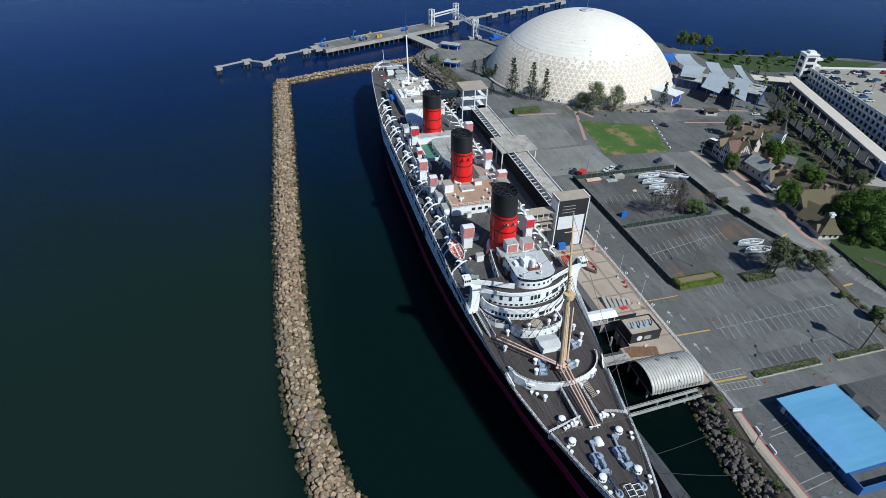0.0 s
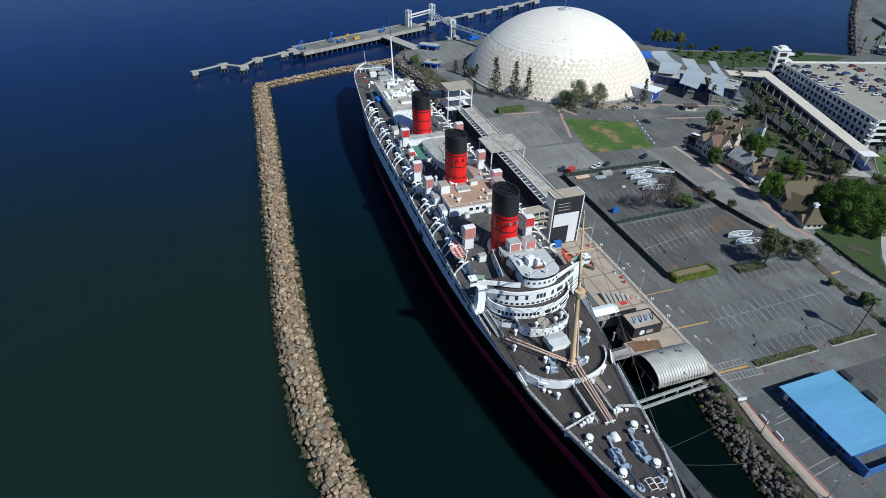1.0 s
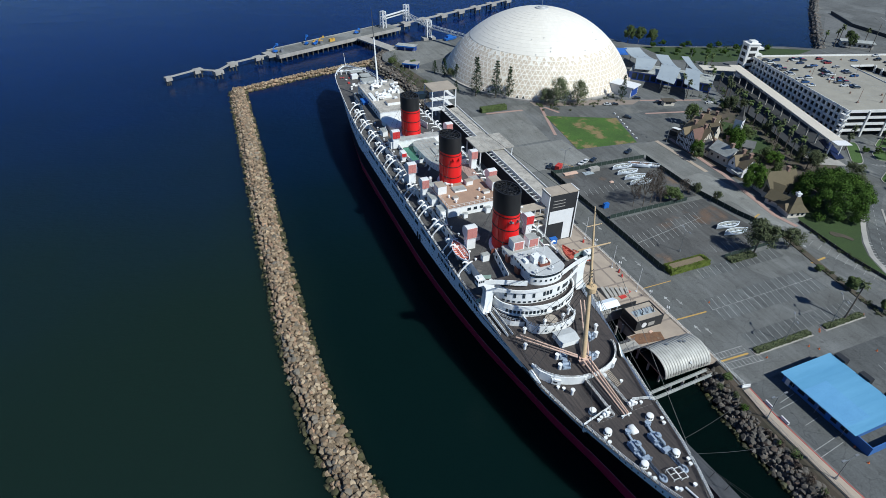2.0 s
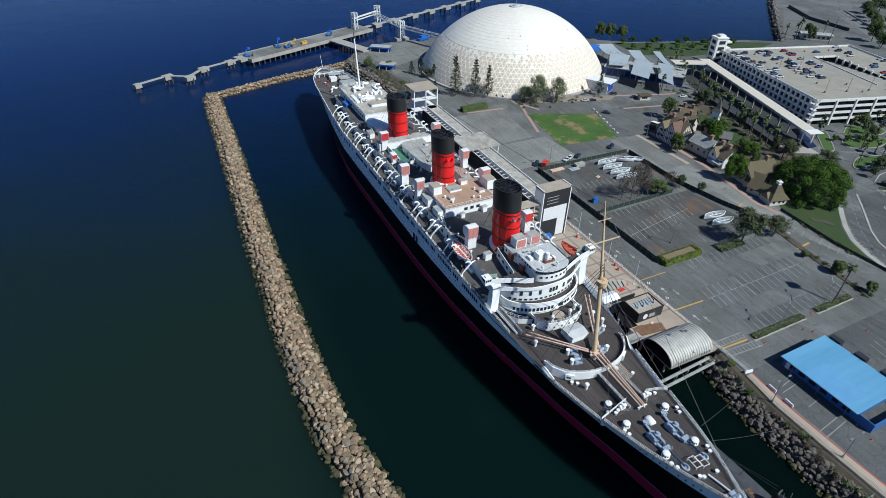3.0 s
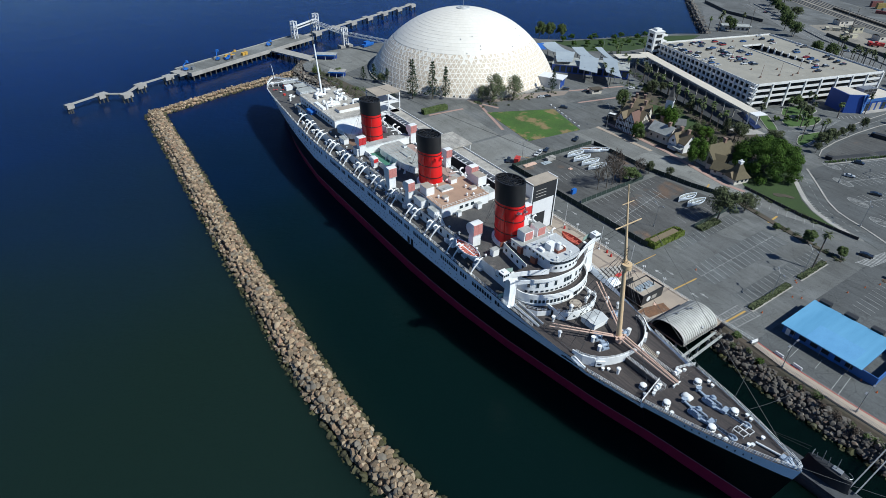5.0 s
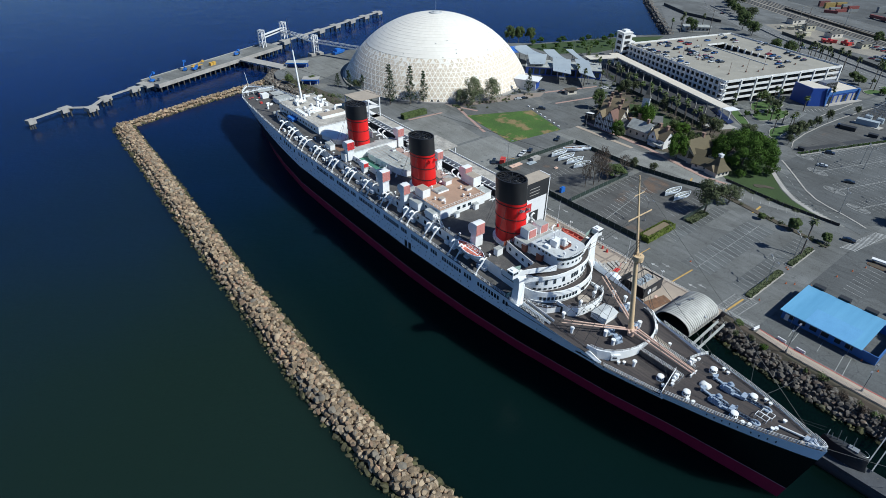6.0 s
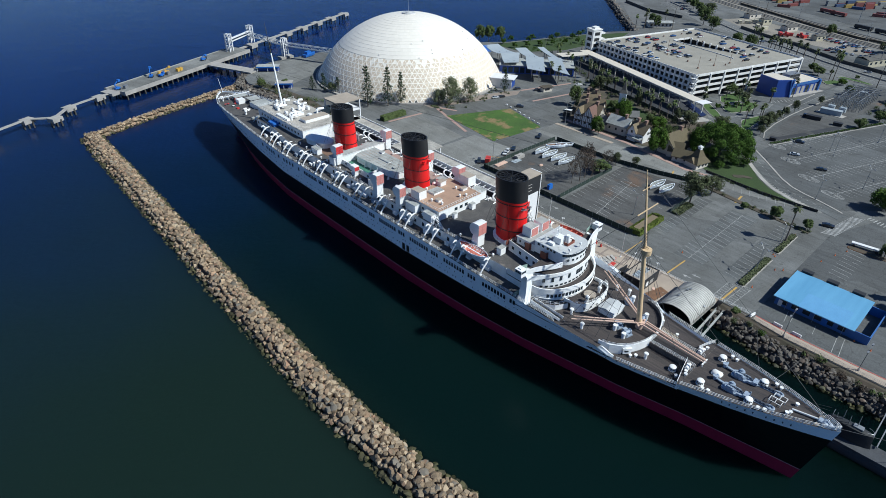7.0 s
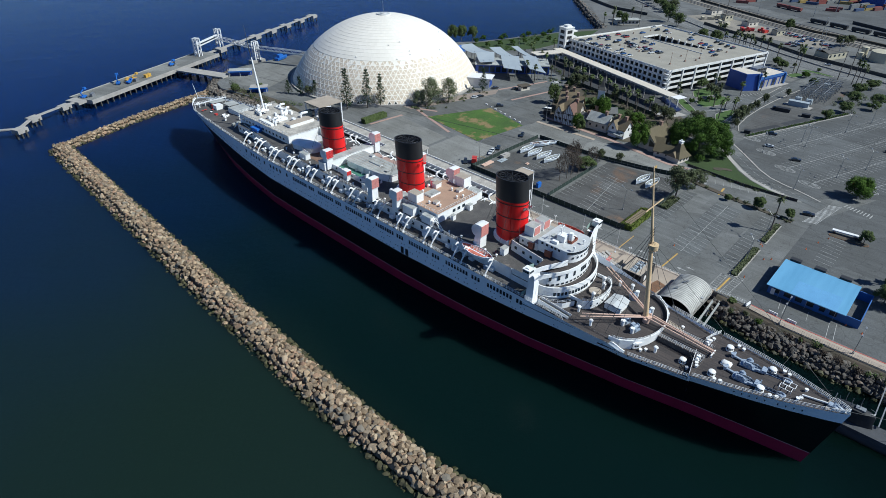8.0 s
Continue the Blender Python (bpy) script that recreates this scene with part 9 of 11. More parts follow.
FG = "chain-link fence with dark green windscreen cloth"
fence("fence", [(61, 163), (61, 85)], 2.2, FENCE_GREEN, FG)
fence("fence", [(61, 163), (112.5, 162)], 1.9, FENCE_GREEN, FG)
fence("fence", [(113, 161), (112.5, 128), (116, 106), (121.5, 87)], 2.0, FENCE_GREEN, FG)
fence("fence", [(121.5, 87), (110, 84.5), (88, 84)], 1.6, FENCE_GREEN, FG)
fence("fence", [(64, 121.5), (104, 122.2)], 1.9, FENCE_GREEN, FG)
fence("fence", [(135, 92), (132.2, 65.3), (133.3, 43.7)], 1.2, CLAD_BLACK, "low black railing along the street")
solo("shrub_bed", Geo().prism([(122.6, 86), (117.5, 60), (114, 40), (112.4, 40), (115, 60), (120, 87)], QUAY - 0.1, QUAY + 0.22), SOIL, "dry planted bed between lot and street", "flower bed", "structure")
qr = thing("quay_rail", "white tubular railing along the promenade", "railing", kind="structure")
rail("rail", [(47.3, 34.4, QUAY), (46.9, 64, QUAY), (47.4, 93, QUAY), (47.2, 126, QUAY)], parent=qr, gap=2.2, r=0.05)
rail("rail", [(45.8, 33, QUAY), (44.2, 22, QUAY), (44.1, 5, QUAY), (44.3, -8, QUAY), (43.8, -40, QUAY)], parent=qr, mat=STEEL, gap=2.4, r=0.04)
solo("shore_path", Geo().prism([(45.6, 33), (44.0, 22), (43.9, 5), (44.1, -8), (43.6, -40), (46.6, -40), (47.2, -8), (46.8, 5), (46.8, 22), (47.8, 33)], QUAY - 0.3, QUAY + 0.14), CONCRETE_TAN, "tan concrete footpath along the rocky bank", "pavement", "structure")
solo("red_kerb", Geo().prism([(47.85, 33), (46.85, 22), (46.85, 5), (47.25, -8), (47.55, -8), (47.1, 5), (47.1, 22), (48.1, 33)], QUAY - 0.1, QUAY + 0.18), PAINT_RED, "red painted kerb beside the path", "kerb", "structure")
for bx, by, deg in ((48.0, 26.5, -4), (47.7, 21, -3), (47.2, 33.8, 80)):
    solo("road_barrier", Geo().obox(0, 0, 0, 0.6, 2.6, 0.35).obox(0, 0, 0.35, 0.3, 2.6, 0.5), HOUSE_WHITE, "white plastic road barrier on the asphalt", "barrier", group="barriers", at=pose(bx, by, QUAY + 0.15, 0, 0, deg))


# ---- lamps, poles ----
def street_lamp(x, y, h, deg, double=True):
    l = thing("street_lamp", "grey car park lamp post with angled lamp heads", "lamp post", pose(x, y, QUAY, 0, 0, deg), group="lamp posts")
    part("post", Geo().cyl((0, 0, -0.1), (0, 0, h), 0.13, 0.08, n=8).cyl((0, 0, -0.1), (0, 0, 0.8), 0.3, n=8), STEEL, l, smooth=40)
    for s in ((-1, 1) if double else (1,)):
        part("arm", Geo().beam((0, 0, h - 0.5), (s * 1.8, 0, h + 0.5), 0.09, 0.09), STEEL, l)
        part("head", Geo().box(s * 2.2 - 0.55, s * 2.2 + 0.55, -0.22, 0.22, h + 0.42, h + 0.62), STEEL, l)


for x, y, h, deg in ((72.5, 43.2, 9.5, 50), (44.3, 23.5, 8.8, 0), (45.3, 3.9, 8, 0), (145.1, 48.3, 9.5, 30), (171, 37.8, 9.8, 40), (200, 58.8, 10.6, 60), (236.5, 49.0, 9.5, 60), (176.4, 71.8, 9.5, 40), (135.5, 172.9, 12, 90), (67.8, 163.8, 10.8, 0), (75, 93, 9.5, 80),
                     (290, 112.6, 11, 0), (94, 44, 10, 60), (228, 262, 15, 0), (205, 62, 9, 0), (262, 42, 9.5, 60), (190, 30, 9.5, 40), (216, 100, 9, 0)):
    street_lamp(x, y, h, deg)
for x, y in ((44.9, 93.7), (44.7, 79.5), (46.2, 113)):
    fp = thing("flagpole", "slim white flagpole on the promenade", "flagpole", pose(x, y, QUAY + 0.1), group="flagpoles")
    part("pole", Geo().cyl((0, 0, 0), (0, 0, 9.9), 0.09, 0.05, n=8), HOUSE_WHITE, fp)
    part("foot", Geo().cyl((0, 0, 0), (0, 0, 0.25), 0.35, n=10), HOUSE_WHITE, fp)
for x, y in ((46.6, 92), (46.5, 66.5), (46.8, 107), (46.4, 75)):
    gl = thing("globe_lamp", "promenade lamp with a cluster of white globes", "lamp", pose(x, y, QUAY + 0.1), group="globe lamps")
    part("post", Geo().cyl((0, 0, 0), (0, 0, 3.0), 0.08, n=6), HOUSE_WHITE, gl)
    for i in range(4):
        part("globe", Geo().ball((0.45 * math.cos(i * 1.57), 0.45 * math.sin(i * 1.57), 3.1), 0.22, n=8, m=5), HOUSE_WHITE, gl, smooth=60)
for x, y in ((45.6, 90.5), (44.2, 111), (45, 88)):
    solo("red_bollard", Geo().cyl((0, 0, 0), (0, 0, 0.9), 0.45, 0.35, n=10).ball((0, 0, 0.9), 0.35, n=10, m=4), RED_PAINT, "short red painted bollard on the promenade", "bollard", at=pose(x, y, QUAY + 0.1), group="red bollards")
g = Geo()
for i in range(6):
    k = i * 1.5
    g.add([(33 + k, 79.5, 0), (33 + k + 1.1, 79.5, 0), (34.4 + k, 84.5 - 0.6 * i, 0), (33.3 + k, 84.5 - 0.6 * i, 0), (33 + k, 79.5, 0.5 + 0.2 * (i % 2)), (33 + k + 1.1, 79.5, 0.5 + 0.2 * (i % 2)), (34.4 + k, 84.5 - 0.6 * i, 1.3), (33.3 + k, 84.5 - 0.6 * i, 1.3)], [(4, 5, 6, 7), (0, 1, 5, 4), (1, 2, 6, 5), (2, 3, 7, 6), (3, 0, 4, 7)])
solo("folded_roof", g, CONCRETE, "stacked folded grey roof panels on the wharf", "panels", at=pose(0, 0, QUAY + 0.15))
solo("red_floor_sign", Geo().obox(0, 0, 0, 2.6, 2.0, 0.06, 20), PAINT_RED, "red painted notice on the wharf paving", "sign", "structure", at=pose(41.5, 80.5, QUAY + 0.14))


# ---- plants ----
def leaf_cloud(rnd, clumps, per, size, mess=0.7, spread=1.0, flat=0.8):
    """Leaf blades set in clumps; clumps: centre and radius."""
    vs, fs = [], []
    for c, r in clumps:
        for _ in range(per):
            d = Vector((rnd.gauss(0, 1), rnd.gauss(0, 1), rnd.gauss(0, 1) * flat)).normalized() * (r * rnd.uniform(0.55, 1.08) * spread)
            p = c + d
            n = (d.normalized() + Vector((rnd.uniform(-mess, mess), rnd.uniform(-mess, mess), rnd.uniform(-0.2, mess * 1.2)))).normalized()
            a = n.orthogonal().normalized()
            a = (a * math.cos(6.28 * rnd.random()) + n.cross(a) * math.sin(6.28 * rnd.random())).normalized()
            b = n.cross(a).normalized()
            s = size * rnd.uniform(0.6, 1.3)
            o = len(vs)
            vs += [p - a * s, p + b * s * 0.55, p + a * s, p - b * s * 0.55]
            fs.append((o, o + 1, o + 2, o + 3))
    return Geo().add(vs, fs)


def make_tree(seed, h, r, leaf, label, per=230, nclump=30, crown_low=0.35, size=0.27, bare=False, flat=1.0, name="tree"):
    rnd = random.Random(seed)
    t = thing(name, label, "tree")
    g = Geo()
    fork = Vector((rnd.uniform(-0.2, 0.2), rnd.uniform(-0.2, 0.2), h * crown_low))
    g.tube([(0, 0, -0.3), fork * 0.5, fork], [h * 0.028, h * 0.022, h * 0.018], 8)
    ends = []
    for i in range(7 if not bare else 10):
        a = 6.28 * i / 7 + rnd.uniform(-0.4, 0.4)
        e = fork + Vector((math.cos(a) * r * rnd.uniform(0.45, 0.8), math.sin(a) * r * rnd.uniform(0.45, 0.8), (h - fork.z) * rnd.uniform(0.3, 0.75)))
        m = fork.lerp(e, 0.5) + Vector((0, 0, h * 0.04))
        g.tube([fork, m, e], [h * 0.013, h * 0.009, h * 0.004], 5)
        ends.append(e)
        for _ in range(3 if bare else 1):
            q = e + Vector((rnd.uniform(-1, 1), rnd.uniform(-1, 1), rnd.uniform(0.1, 1))) * r * 0.35
            g.tube([m, q], [h * 0.006, h * 0.0025], 4)
            ends.append(q)
    part("trunk", g, BARK, t, smooth=40)
    clumps = []
    for i in range(nclump):
        k = rnd.random()
        a = 6.28 * rnd.random()
        zz = crown_low + (1 - crown_low) * rnd.uniform(0.12, 0.93)
        wide = math.sin(math.pi * min(1, (zz - crown_low) / (1 - crown_low) * 0.8 + 0.15)) ** 0.6
        rr = r * wide * math.sqrt(rnd.uniform(0.1, 1.0)) * 0.82
        clumps.append((Vector((rr * math.cos(a), rr * math.sin(a), h * zz)), r * rnd.uniform(0.2, 0.36)))
    if not bare:
        part("crown", leaf_cloud(rnd, clumps, per, size, flat=flat), leaf, t)
    else:
        part("crown", leaf_cloud(rnd, [(c, q * 0.8) for c, q in clumps], max(6, per // 8), size * 0.7), leaf, t)
    return t


def make_palm(seed, h):
    rnd = random.Random(seed)
    t = thing("palm_tree", "tall fan palm with a slender grey trunk", "palm", group="palms")
    g = Geo().tube([(0, 0, -0.3), (0.15, 0, h * 0.5), (0.1, 0.1, h)], [0.32, 0.24, 0.22], 8)
    part("trunk", g, BARK, t, smooth=40)
    c = Geo()
    for i in range(34):
        a, tilt = 6.28 * rnd.random(), rnd.uniform(-0.9, 1.2)
        d = Vector((math.cos(a) * math.cos(tilt), math.sin(a) * math.cos(tilt), math.sin(tilt)))
        side = Vector((-math.sin(a), math.cos(a), 0))
        p0 = Vector((0.1, 0.1, h))
        L = rnd.uniform(1.7, 2.5)
        m = p0 + d * L * 0.6
        e = p0 + d * L + Vector((0, 0, -0.55 * L * 0.5))
        for s in (-1, 1):
            c.add([p0, m, e, m + side * s * 0.55 - Vector((0, 0, 0.15))], [(0, 1, 2, 3)])
    part("fronds", c, LEAF_DULL if seed % 2 else LEAF, t)
    return t


def make_conifer(seed, h, r):
    rnd = random.Random(seed)
    t = thing("pine_tree", "tall dark layered pine with an open crown", "tree", group="pines")
    part("trunk", Geo().tube([(0, 0, -0.3), (0, 0, h)], [h * 0.016, 0.05], 7), BARK, t)
    clumps = []
    n = 13
    for i in range(n):
        z = h * (0.14 + 0.83 * i / n)
        rr = r * (1 - 0.78 * i / n) * rnd.uniform(0.75, 1.1)
        for k in range(5):
            a = 6.28 * k / 5 + rnd.uniform(0, 1.2)
            q = rnd.uniform(0.3, 0.95)
            clumps.append((Vector((rr * q * math.cos(a), rr * q * math.sin(a), z + rnd.uniform(-0.3, 0.3))), rr * 0.26 + 0.25))
    part("crown", leaf_cloud(rnd, clumps, 34, 0.25, flat=0.5), LEAF_PINE, t)
    return t


def planted(proto, spots, unit_h, unit_r, used):
    """Stands copies of a tree at places of given height and radius; the first spot takes the tree itself."""
    rnd = random.Random(len(spots) * 7 + 1)
    for i, (x, y, h, r) in enumerate(spots):
        ob = copy_thing(proto, pose(x, y, QUAY, 0, 0, rnd.uniform(0, 360))) if i else proto
        ob.matrix_basis = pose(x, y, QUAY, 0, 0, rnd.uniform(0, 360)) @ Matrix.Diagonal((r / unit_r, r / unit_r, h / unit_h, 1))


planted(make_conifer(1, 20, 3.6), [(70, 265, 25.0, 4.6), (86.6, 254.9, 20.5, 3.9), (66, 305, 12, 3.3), (150.3, 231, 15.8, 3.2)], 20, 3.6, 0)
planted(make_conifer(2, 20, 3.6), [(79.8, 258.5, 24, 4.3), (71, 297, 10.4, 3.0), (62, 312, 9, 2.6), (60, 272, 9, 2.4)], 20, 3.6, 0)
T1 = make_tree(11, 10, 5, LEAF, "medium broadleaf tree with a rounded dark green crown")
planted(T1, [(236, 326, 11.4, 5), (243.8, 320.7, 10.6, 5), (163, 187, 11, 4.6), (97.4, 124.6, 5.6, 5), (309, 84.6, 6.0, 3.2), (293, 58.2, 7.0, 4.8), (298.7, 46.5, 6.6, 5.0), (418, 225, 11, 6), (376, 186, 10, 5.6), (40.5, 337, 4.6, 3.5), (115.5, 15.6, 5, 2.9), (77.5, 2.5, 7, 4.0), (474, 148, 9.5, 5), (270, 142, 6, 4), (172, 166, 6, 4.5), (84, -6, 6, 3.5)], 10, 5, 0)
T2 = make_tree(12, 10, 5, LEAF, "broadleaf tree with an uneven dark green crown", crown_low=0.28)
planted(T2, [(229.4, 330.2, 12, 4.8), (177, 162, 7, 5.2), (134.6, 150.8, 7, 2.8), (271, 57.6, 6.4, 4.4), (252, 62.6, 5.2, 3.6), (286.8, 46.8, 5.4, 4.0), (375, 174, 11, 5.5), (52.8, 329.8, 4.2, 3), (256, 136, 6, 4), (78, -2, 6.5, 4), (315, 60, 7, 5), (325, 40, 7, 5), (334, 56, 6, 5), (341, 113, 5.6, 4.0), (347, 118, 6.0, 4.2), (352, 108, 3.0, 1.6), (352, 92, 2.6, 1.8)], 10, 5, 0)
T3 = make_tree(13, 10, 5, LEAF_DULL, "dull olive tree with a thin spreading crown", per=130, crown_low=0.4)
T8 = make_tree(18, 14, 6.5, LEAF_LOOSE, "tall grey-green tree with a loose wide crown", per=80, nclump=60, crown_low=0.1, size=0.3)
planted(T8, [(109, 236.5, 15.5, 7.0), (120.5, 232.5, 14, 5.8), (103, 240, 9, 4)], 14, 6.5, 0)
planted(T3, [(101, 82.5, 13.5, 7.2), (116.5, 80.5, 7.6, 5.2), (235.5, 95.6, 6.6, 2.6), (228.6, 96.6, 6.0, 2.5), (199.8, 94.2, 5.4, 2.4), (275.2, 90.0, 5.6, 2.1), (110.5, 124.5, 6, 2.4), (115.5, 117, 4.7, 2.4), (187, 128.2, 6.6, 5.2), (178, 112, 6, 4.5), (185, 105, 6, 5), (251, 95.6, 6.8, 2.7), (160, 181, 6, 4), (68, 300, 6, 3)], 10, 5, 0)
T4 = make_tree(14, 10, 5, TWIGS, "almost leafless brown tree with thin branches", per=300, nclump=34, bare=True, crown_low=0.3)
planted(T4, [(79, 126.4, 12.5, 3.2), (83.5, 125.5, 16, 3.9), (87.5, 125.8, 17, 4.1), (91, 127, 12, 3.2), (104, 125, 9, 3.4), (92, 125, 7, 3.4)], 10, 5, 0)
T5 = make_tree(15, 10, 6, LEAF_GREAT, "bright green tree with a dense broad crown", per=280, nclump=38, crown_low=0.22, name="tree")
planted(T5, [(137.2, 119, 12.5, 5.4), (155.5, 26.5, 9.0, 6.4), (137.2, 154.5, 8.5, 3.4), (158, 152.5, 13, 4.8), (168, 135, 6, 4.5), (330, 95, 4, 3)], 10, 6, 0)
T6 = make_tree(16, 5, 2.2, LEAF, "small round clipped tree", per=420, nclump=46, crown_low=0.3, size=0.16)
planted(T6, [(115.3, 53.7, 5, 2.5), (115.6, 42.0, 4, 2), (113.9, 65.5, 2.6, 1.6), (44.4, 38, 2.0, 1.5)], 5, 2.2, 0)
T7 = make_tree(17, 5, 2.6, LEAF_BRIGHT, "small round green tree of the waterside row", per=150, nclump=14, crown_low=0.35, size=0.2)
planted(T7, [(238 + 9.5 * i + (i % 3), 312 - 4.3 * i + 6 * (i % 2), 4.6, 3.0) for i in range(9)] + [(236 + 10 * i, 298 - 4.6 * i, 4.4, 2.6) for i in range(7)] + [(222 + 6 * i, 128 - 3 * i, 3.4, 2.2) for i in range(4)], 5, 2.6, 0)
big = make_tree(20, 15.5, 15.6, LEAF_GREAT, "very large spreading tree with a dense green crown", per=10, nclump=10, crown_low=0.2, size=0.3, flat=0.75)
rnd = random.Random(204)
big_clumps = []
for i in range(150):
    a, u = 2.39996 * i + rnd.uniform(-0.3, 0.3), (i + 0.5) / 150
    rr, zz = 13.6 * math.sqrt(u) * rnd.uniform(0.82, 1.08), 13.6 * math.sqrt(max(0.02, 1 - u ** 1.5)) * rnd.uniform(0.86, 1.02)
    big_clumps.append((Vector((rr * math.cos(a), rr * math.sin(a), max(2.4, zz * rnd.uniform(0.9, 1.08)))), rnd.uniform(1.7, 3.1)))
old_crown = [c for c in big.children if c.name.startswith("crown")][0]
old_crown.data = leaf_cloud(rnd, big_clumps, 330, 0.32, mess=0.6, flat=0.62, spread=0.9).data("crown", [LEAF_GREAT])
big.matrix_basis = pose(157.6, 96.4, QUAY - 0.1) @ Matrix.Diagonal((1.08, 1.08, 1.04, 1))
palms = [(208.8, 206, 11), (206.6, 193.8, 10), (213.3, 212.9, 11.6), (189.5, 152.7, 8.5), (187.7, 146, 9), (199.6, 172, 9), (194.3, 230, 10), (267, 257, 8), (338, 104.6, 17), (335, 101.6, 17.7), (336, 68, 14.6), (333.4, 65.4, 14.8), (330.6, 62.4, 13.6),
         (373, 274.9, 10), (402, 263, 12), (378, 162, 9), (366, 142.6, 10), (203, 180, 9), (210, 200, 9), (226, 116, 8), (229, 105, 7), (226, 109.5, 7), (216, 134, 8), (258, 112, 8), (371, 152, 10), (382, 170, 9)]
P1, P2 = make_palm(31, 10), make_palm(32, 10)
planted(P1, [(x, y, h, 1) for x, y, h in palms[::2]], 10, 1, 0)
planted(P2, [(x, y, h, 1) for x, y, h in palms[1::2]], 10, 1, 0)
lone = make_palm(33, 14)
lone.matrix_basis = pose(99, 43.6, QUAY, -3, 10, 0)


def hedge(name, boxes, label, mat=None, size=0.16):
    rnd = random.Random(9)
    h = thing(name, label, "hedge")
    g, leaves = Geo(), Geo()
    for x0, x1, y0, y1, z1 in boxes:
        g.box(x0 + 0.1, x1 - 0.1, y0 + 0.1, y1 - 0.1, QUAY - 0.1, QUAY + z1 - 0.1)
        n = int(((x1 - x0) * (y1 - y0) + 2 * z1 * (x1 - x0 + y1 - y0)) * 9)
        for _ in range(n):
            p = Vector((rnd.uniform(x0, x1), rnd.uniform(y0, y1), QUAY + z1 + rnd.uniform(-0.1, 0.12)))
            if rnd.random() < 0.5:
                p.z = QUAY + rnd.uniform(0, z1)
                if rnd.random() < (x1 - x0) / (x1 - x0 + y1 - y0):
                    p.y = rnd.choice((y0, y1)) + rnd.uniform(-0.1, 0.1)
                else:
                    p.x = rnd.choice((x0, x1)) + rnd.uniform(-0.1, 0.1)
            a = Vector((rnd.gauss(0, 1), rnd.gauss(0, 1), rnd.gauss(0, 1))).normalized()
            b = a.orthogonal().normalized()
            s = size * rnd.uniform(0.7, 1.6)
            leaves.add([p - a * s, p + b * s * 0.6, p + a * s, p - b * s * 0.6], [(0, 1, 2, 3)])
    part("body", g, mat or HEDGE, h)
    part("leaves", leaves, mat or HEDGE, h, kind="stuff")


hedge("hedge", [(62, 79.5, 82.2, 83.5, 2.1), (62, 79.5, 86.6, 87.3, 1.7), (62, 63.3, 83.5, 86.2, 2.1), (78.2, 79.5, 83.5, 86.2, 2.1)], "clipped yellow-green hedge round a lot corner", None, 0.22)
solo("planter_soil", Geo().prism(rect(63.2, 78.4, 83.4, 86.5), QUAY - 0.1, QUAY + 1.7), SHINGLE_TAN, "dry tan soil inside the hedged planter", "planter")
hedge("hedge", [(62, 77.8, 239.5, 243, 2.6)], "clipped green hedge before the dome", LEAF, 0.22)
hedge("hedge", [(60.2, 83, 42.2, 44.2, 0.9)], "low ragged green hedge on a kerbed island", LEAF_DULL, 0.2)
hedge("hedge", [(89.5, 106.6, 42.2, 44.1, 0.9)], "low ragged green hedge on a kerbed island", LEAF_DULL, 0.2)
for x0, x1 in ((59.7, 83.5), (89.0, 107.2)):
    solo("kerb_island", Geo().prism(rect(x0, x1, 41.8, 44.6), QUAY - 0.1, QUAY + 0.2), CONCRETE, "raised concrete kerb round a planted island", "kerb", "structure")
hedge("hedge", [(88, 100, 80.2, 83.2, 0.9)], "ragged planting strip under the tree", LEAF_DULL, 0.3)
rnd = random.Random(77)
for (xa, ya), (xb, yb), n, r in (((113, 40), (121, 86), 26, 0.8), ((133.8, 86), (132.4, 54), 34, 0.6), ((209, 214), (181, 130), 40, 1.0), ((97, 240), (140, 226), 20, 0.7), ((40, 300), (48, 360), 26, 1.6), ((43.5, 30), (38, -20), 16, 0.9), ((150, 182), (182, 112), 26, 1.3), ((48, 300), (62, 276), 16, 1.4)):
    b = thing("shrubs", "loose row of low dull green shrubs", "shrub")
    cl = []
    for _ in range(n):
        k = rnd.random()
        cl.append((Vector((xa + (xb - xa) * k + rnd.uniform(-1.2, 1.2), ya + (yb - ya) * k + rnd.uniform(-1.2, 1.2), QUAY + r * 0.5)), r * rnd.uniform(0.6, 1.4)))
    tagged(part("leaves", leaf_cloud(rnd, cl, 60, 0.24), LEAF_DULL if n > 24 else LEAF, b), kind="stuff")


# ---- cars ----
def car_paint(name, stops):
    m = bpy.data.materials.new(name)
    m.use_nodes = True
    nt = m.node_tree
    b = nt.nodes["Principled BSDF"]
    b.inputs["Roughness"].default_value = 0.25
    b.inputs["Coat Weight"].default_value = 0.6
    info = nt.nodes.new("ShaderNodeObjectInfo")
    ramp = nt.nodes.new("ShaderNodeValToRGB")
    ramp.color_ramp.interpolation = "CONSTANT"
    ramp.color_ramp.elements[0].color = (*stops[0], 1)
    ramp.color_ramp.elements[1].position = 1 / len(stops)
    ramp.color_ramp.elements[1].color = (*stops[1], 1)
    for i, c in enumerate(stops[2:], 2):
        ramp.color_ramp.elements.new(i / len(stops)).color = (*c, 1)
    nt.links.new(info.outputs["Random"], ramp.inputs[0])
    nt.links.new(ramp.outputs[0], b.inputs["Base Color"])
    return m


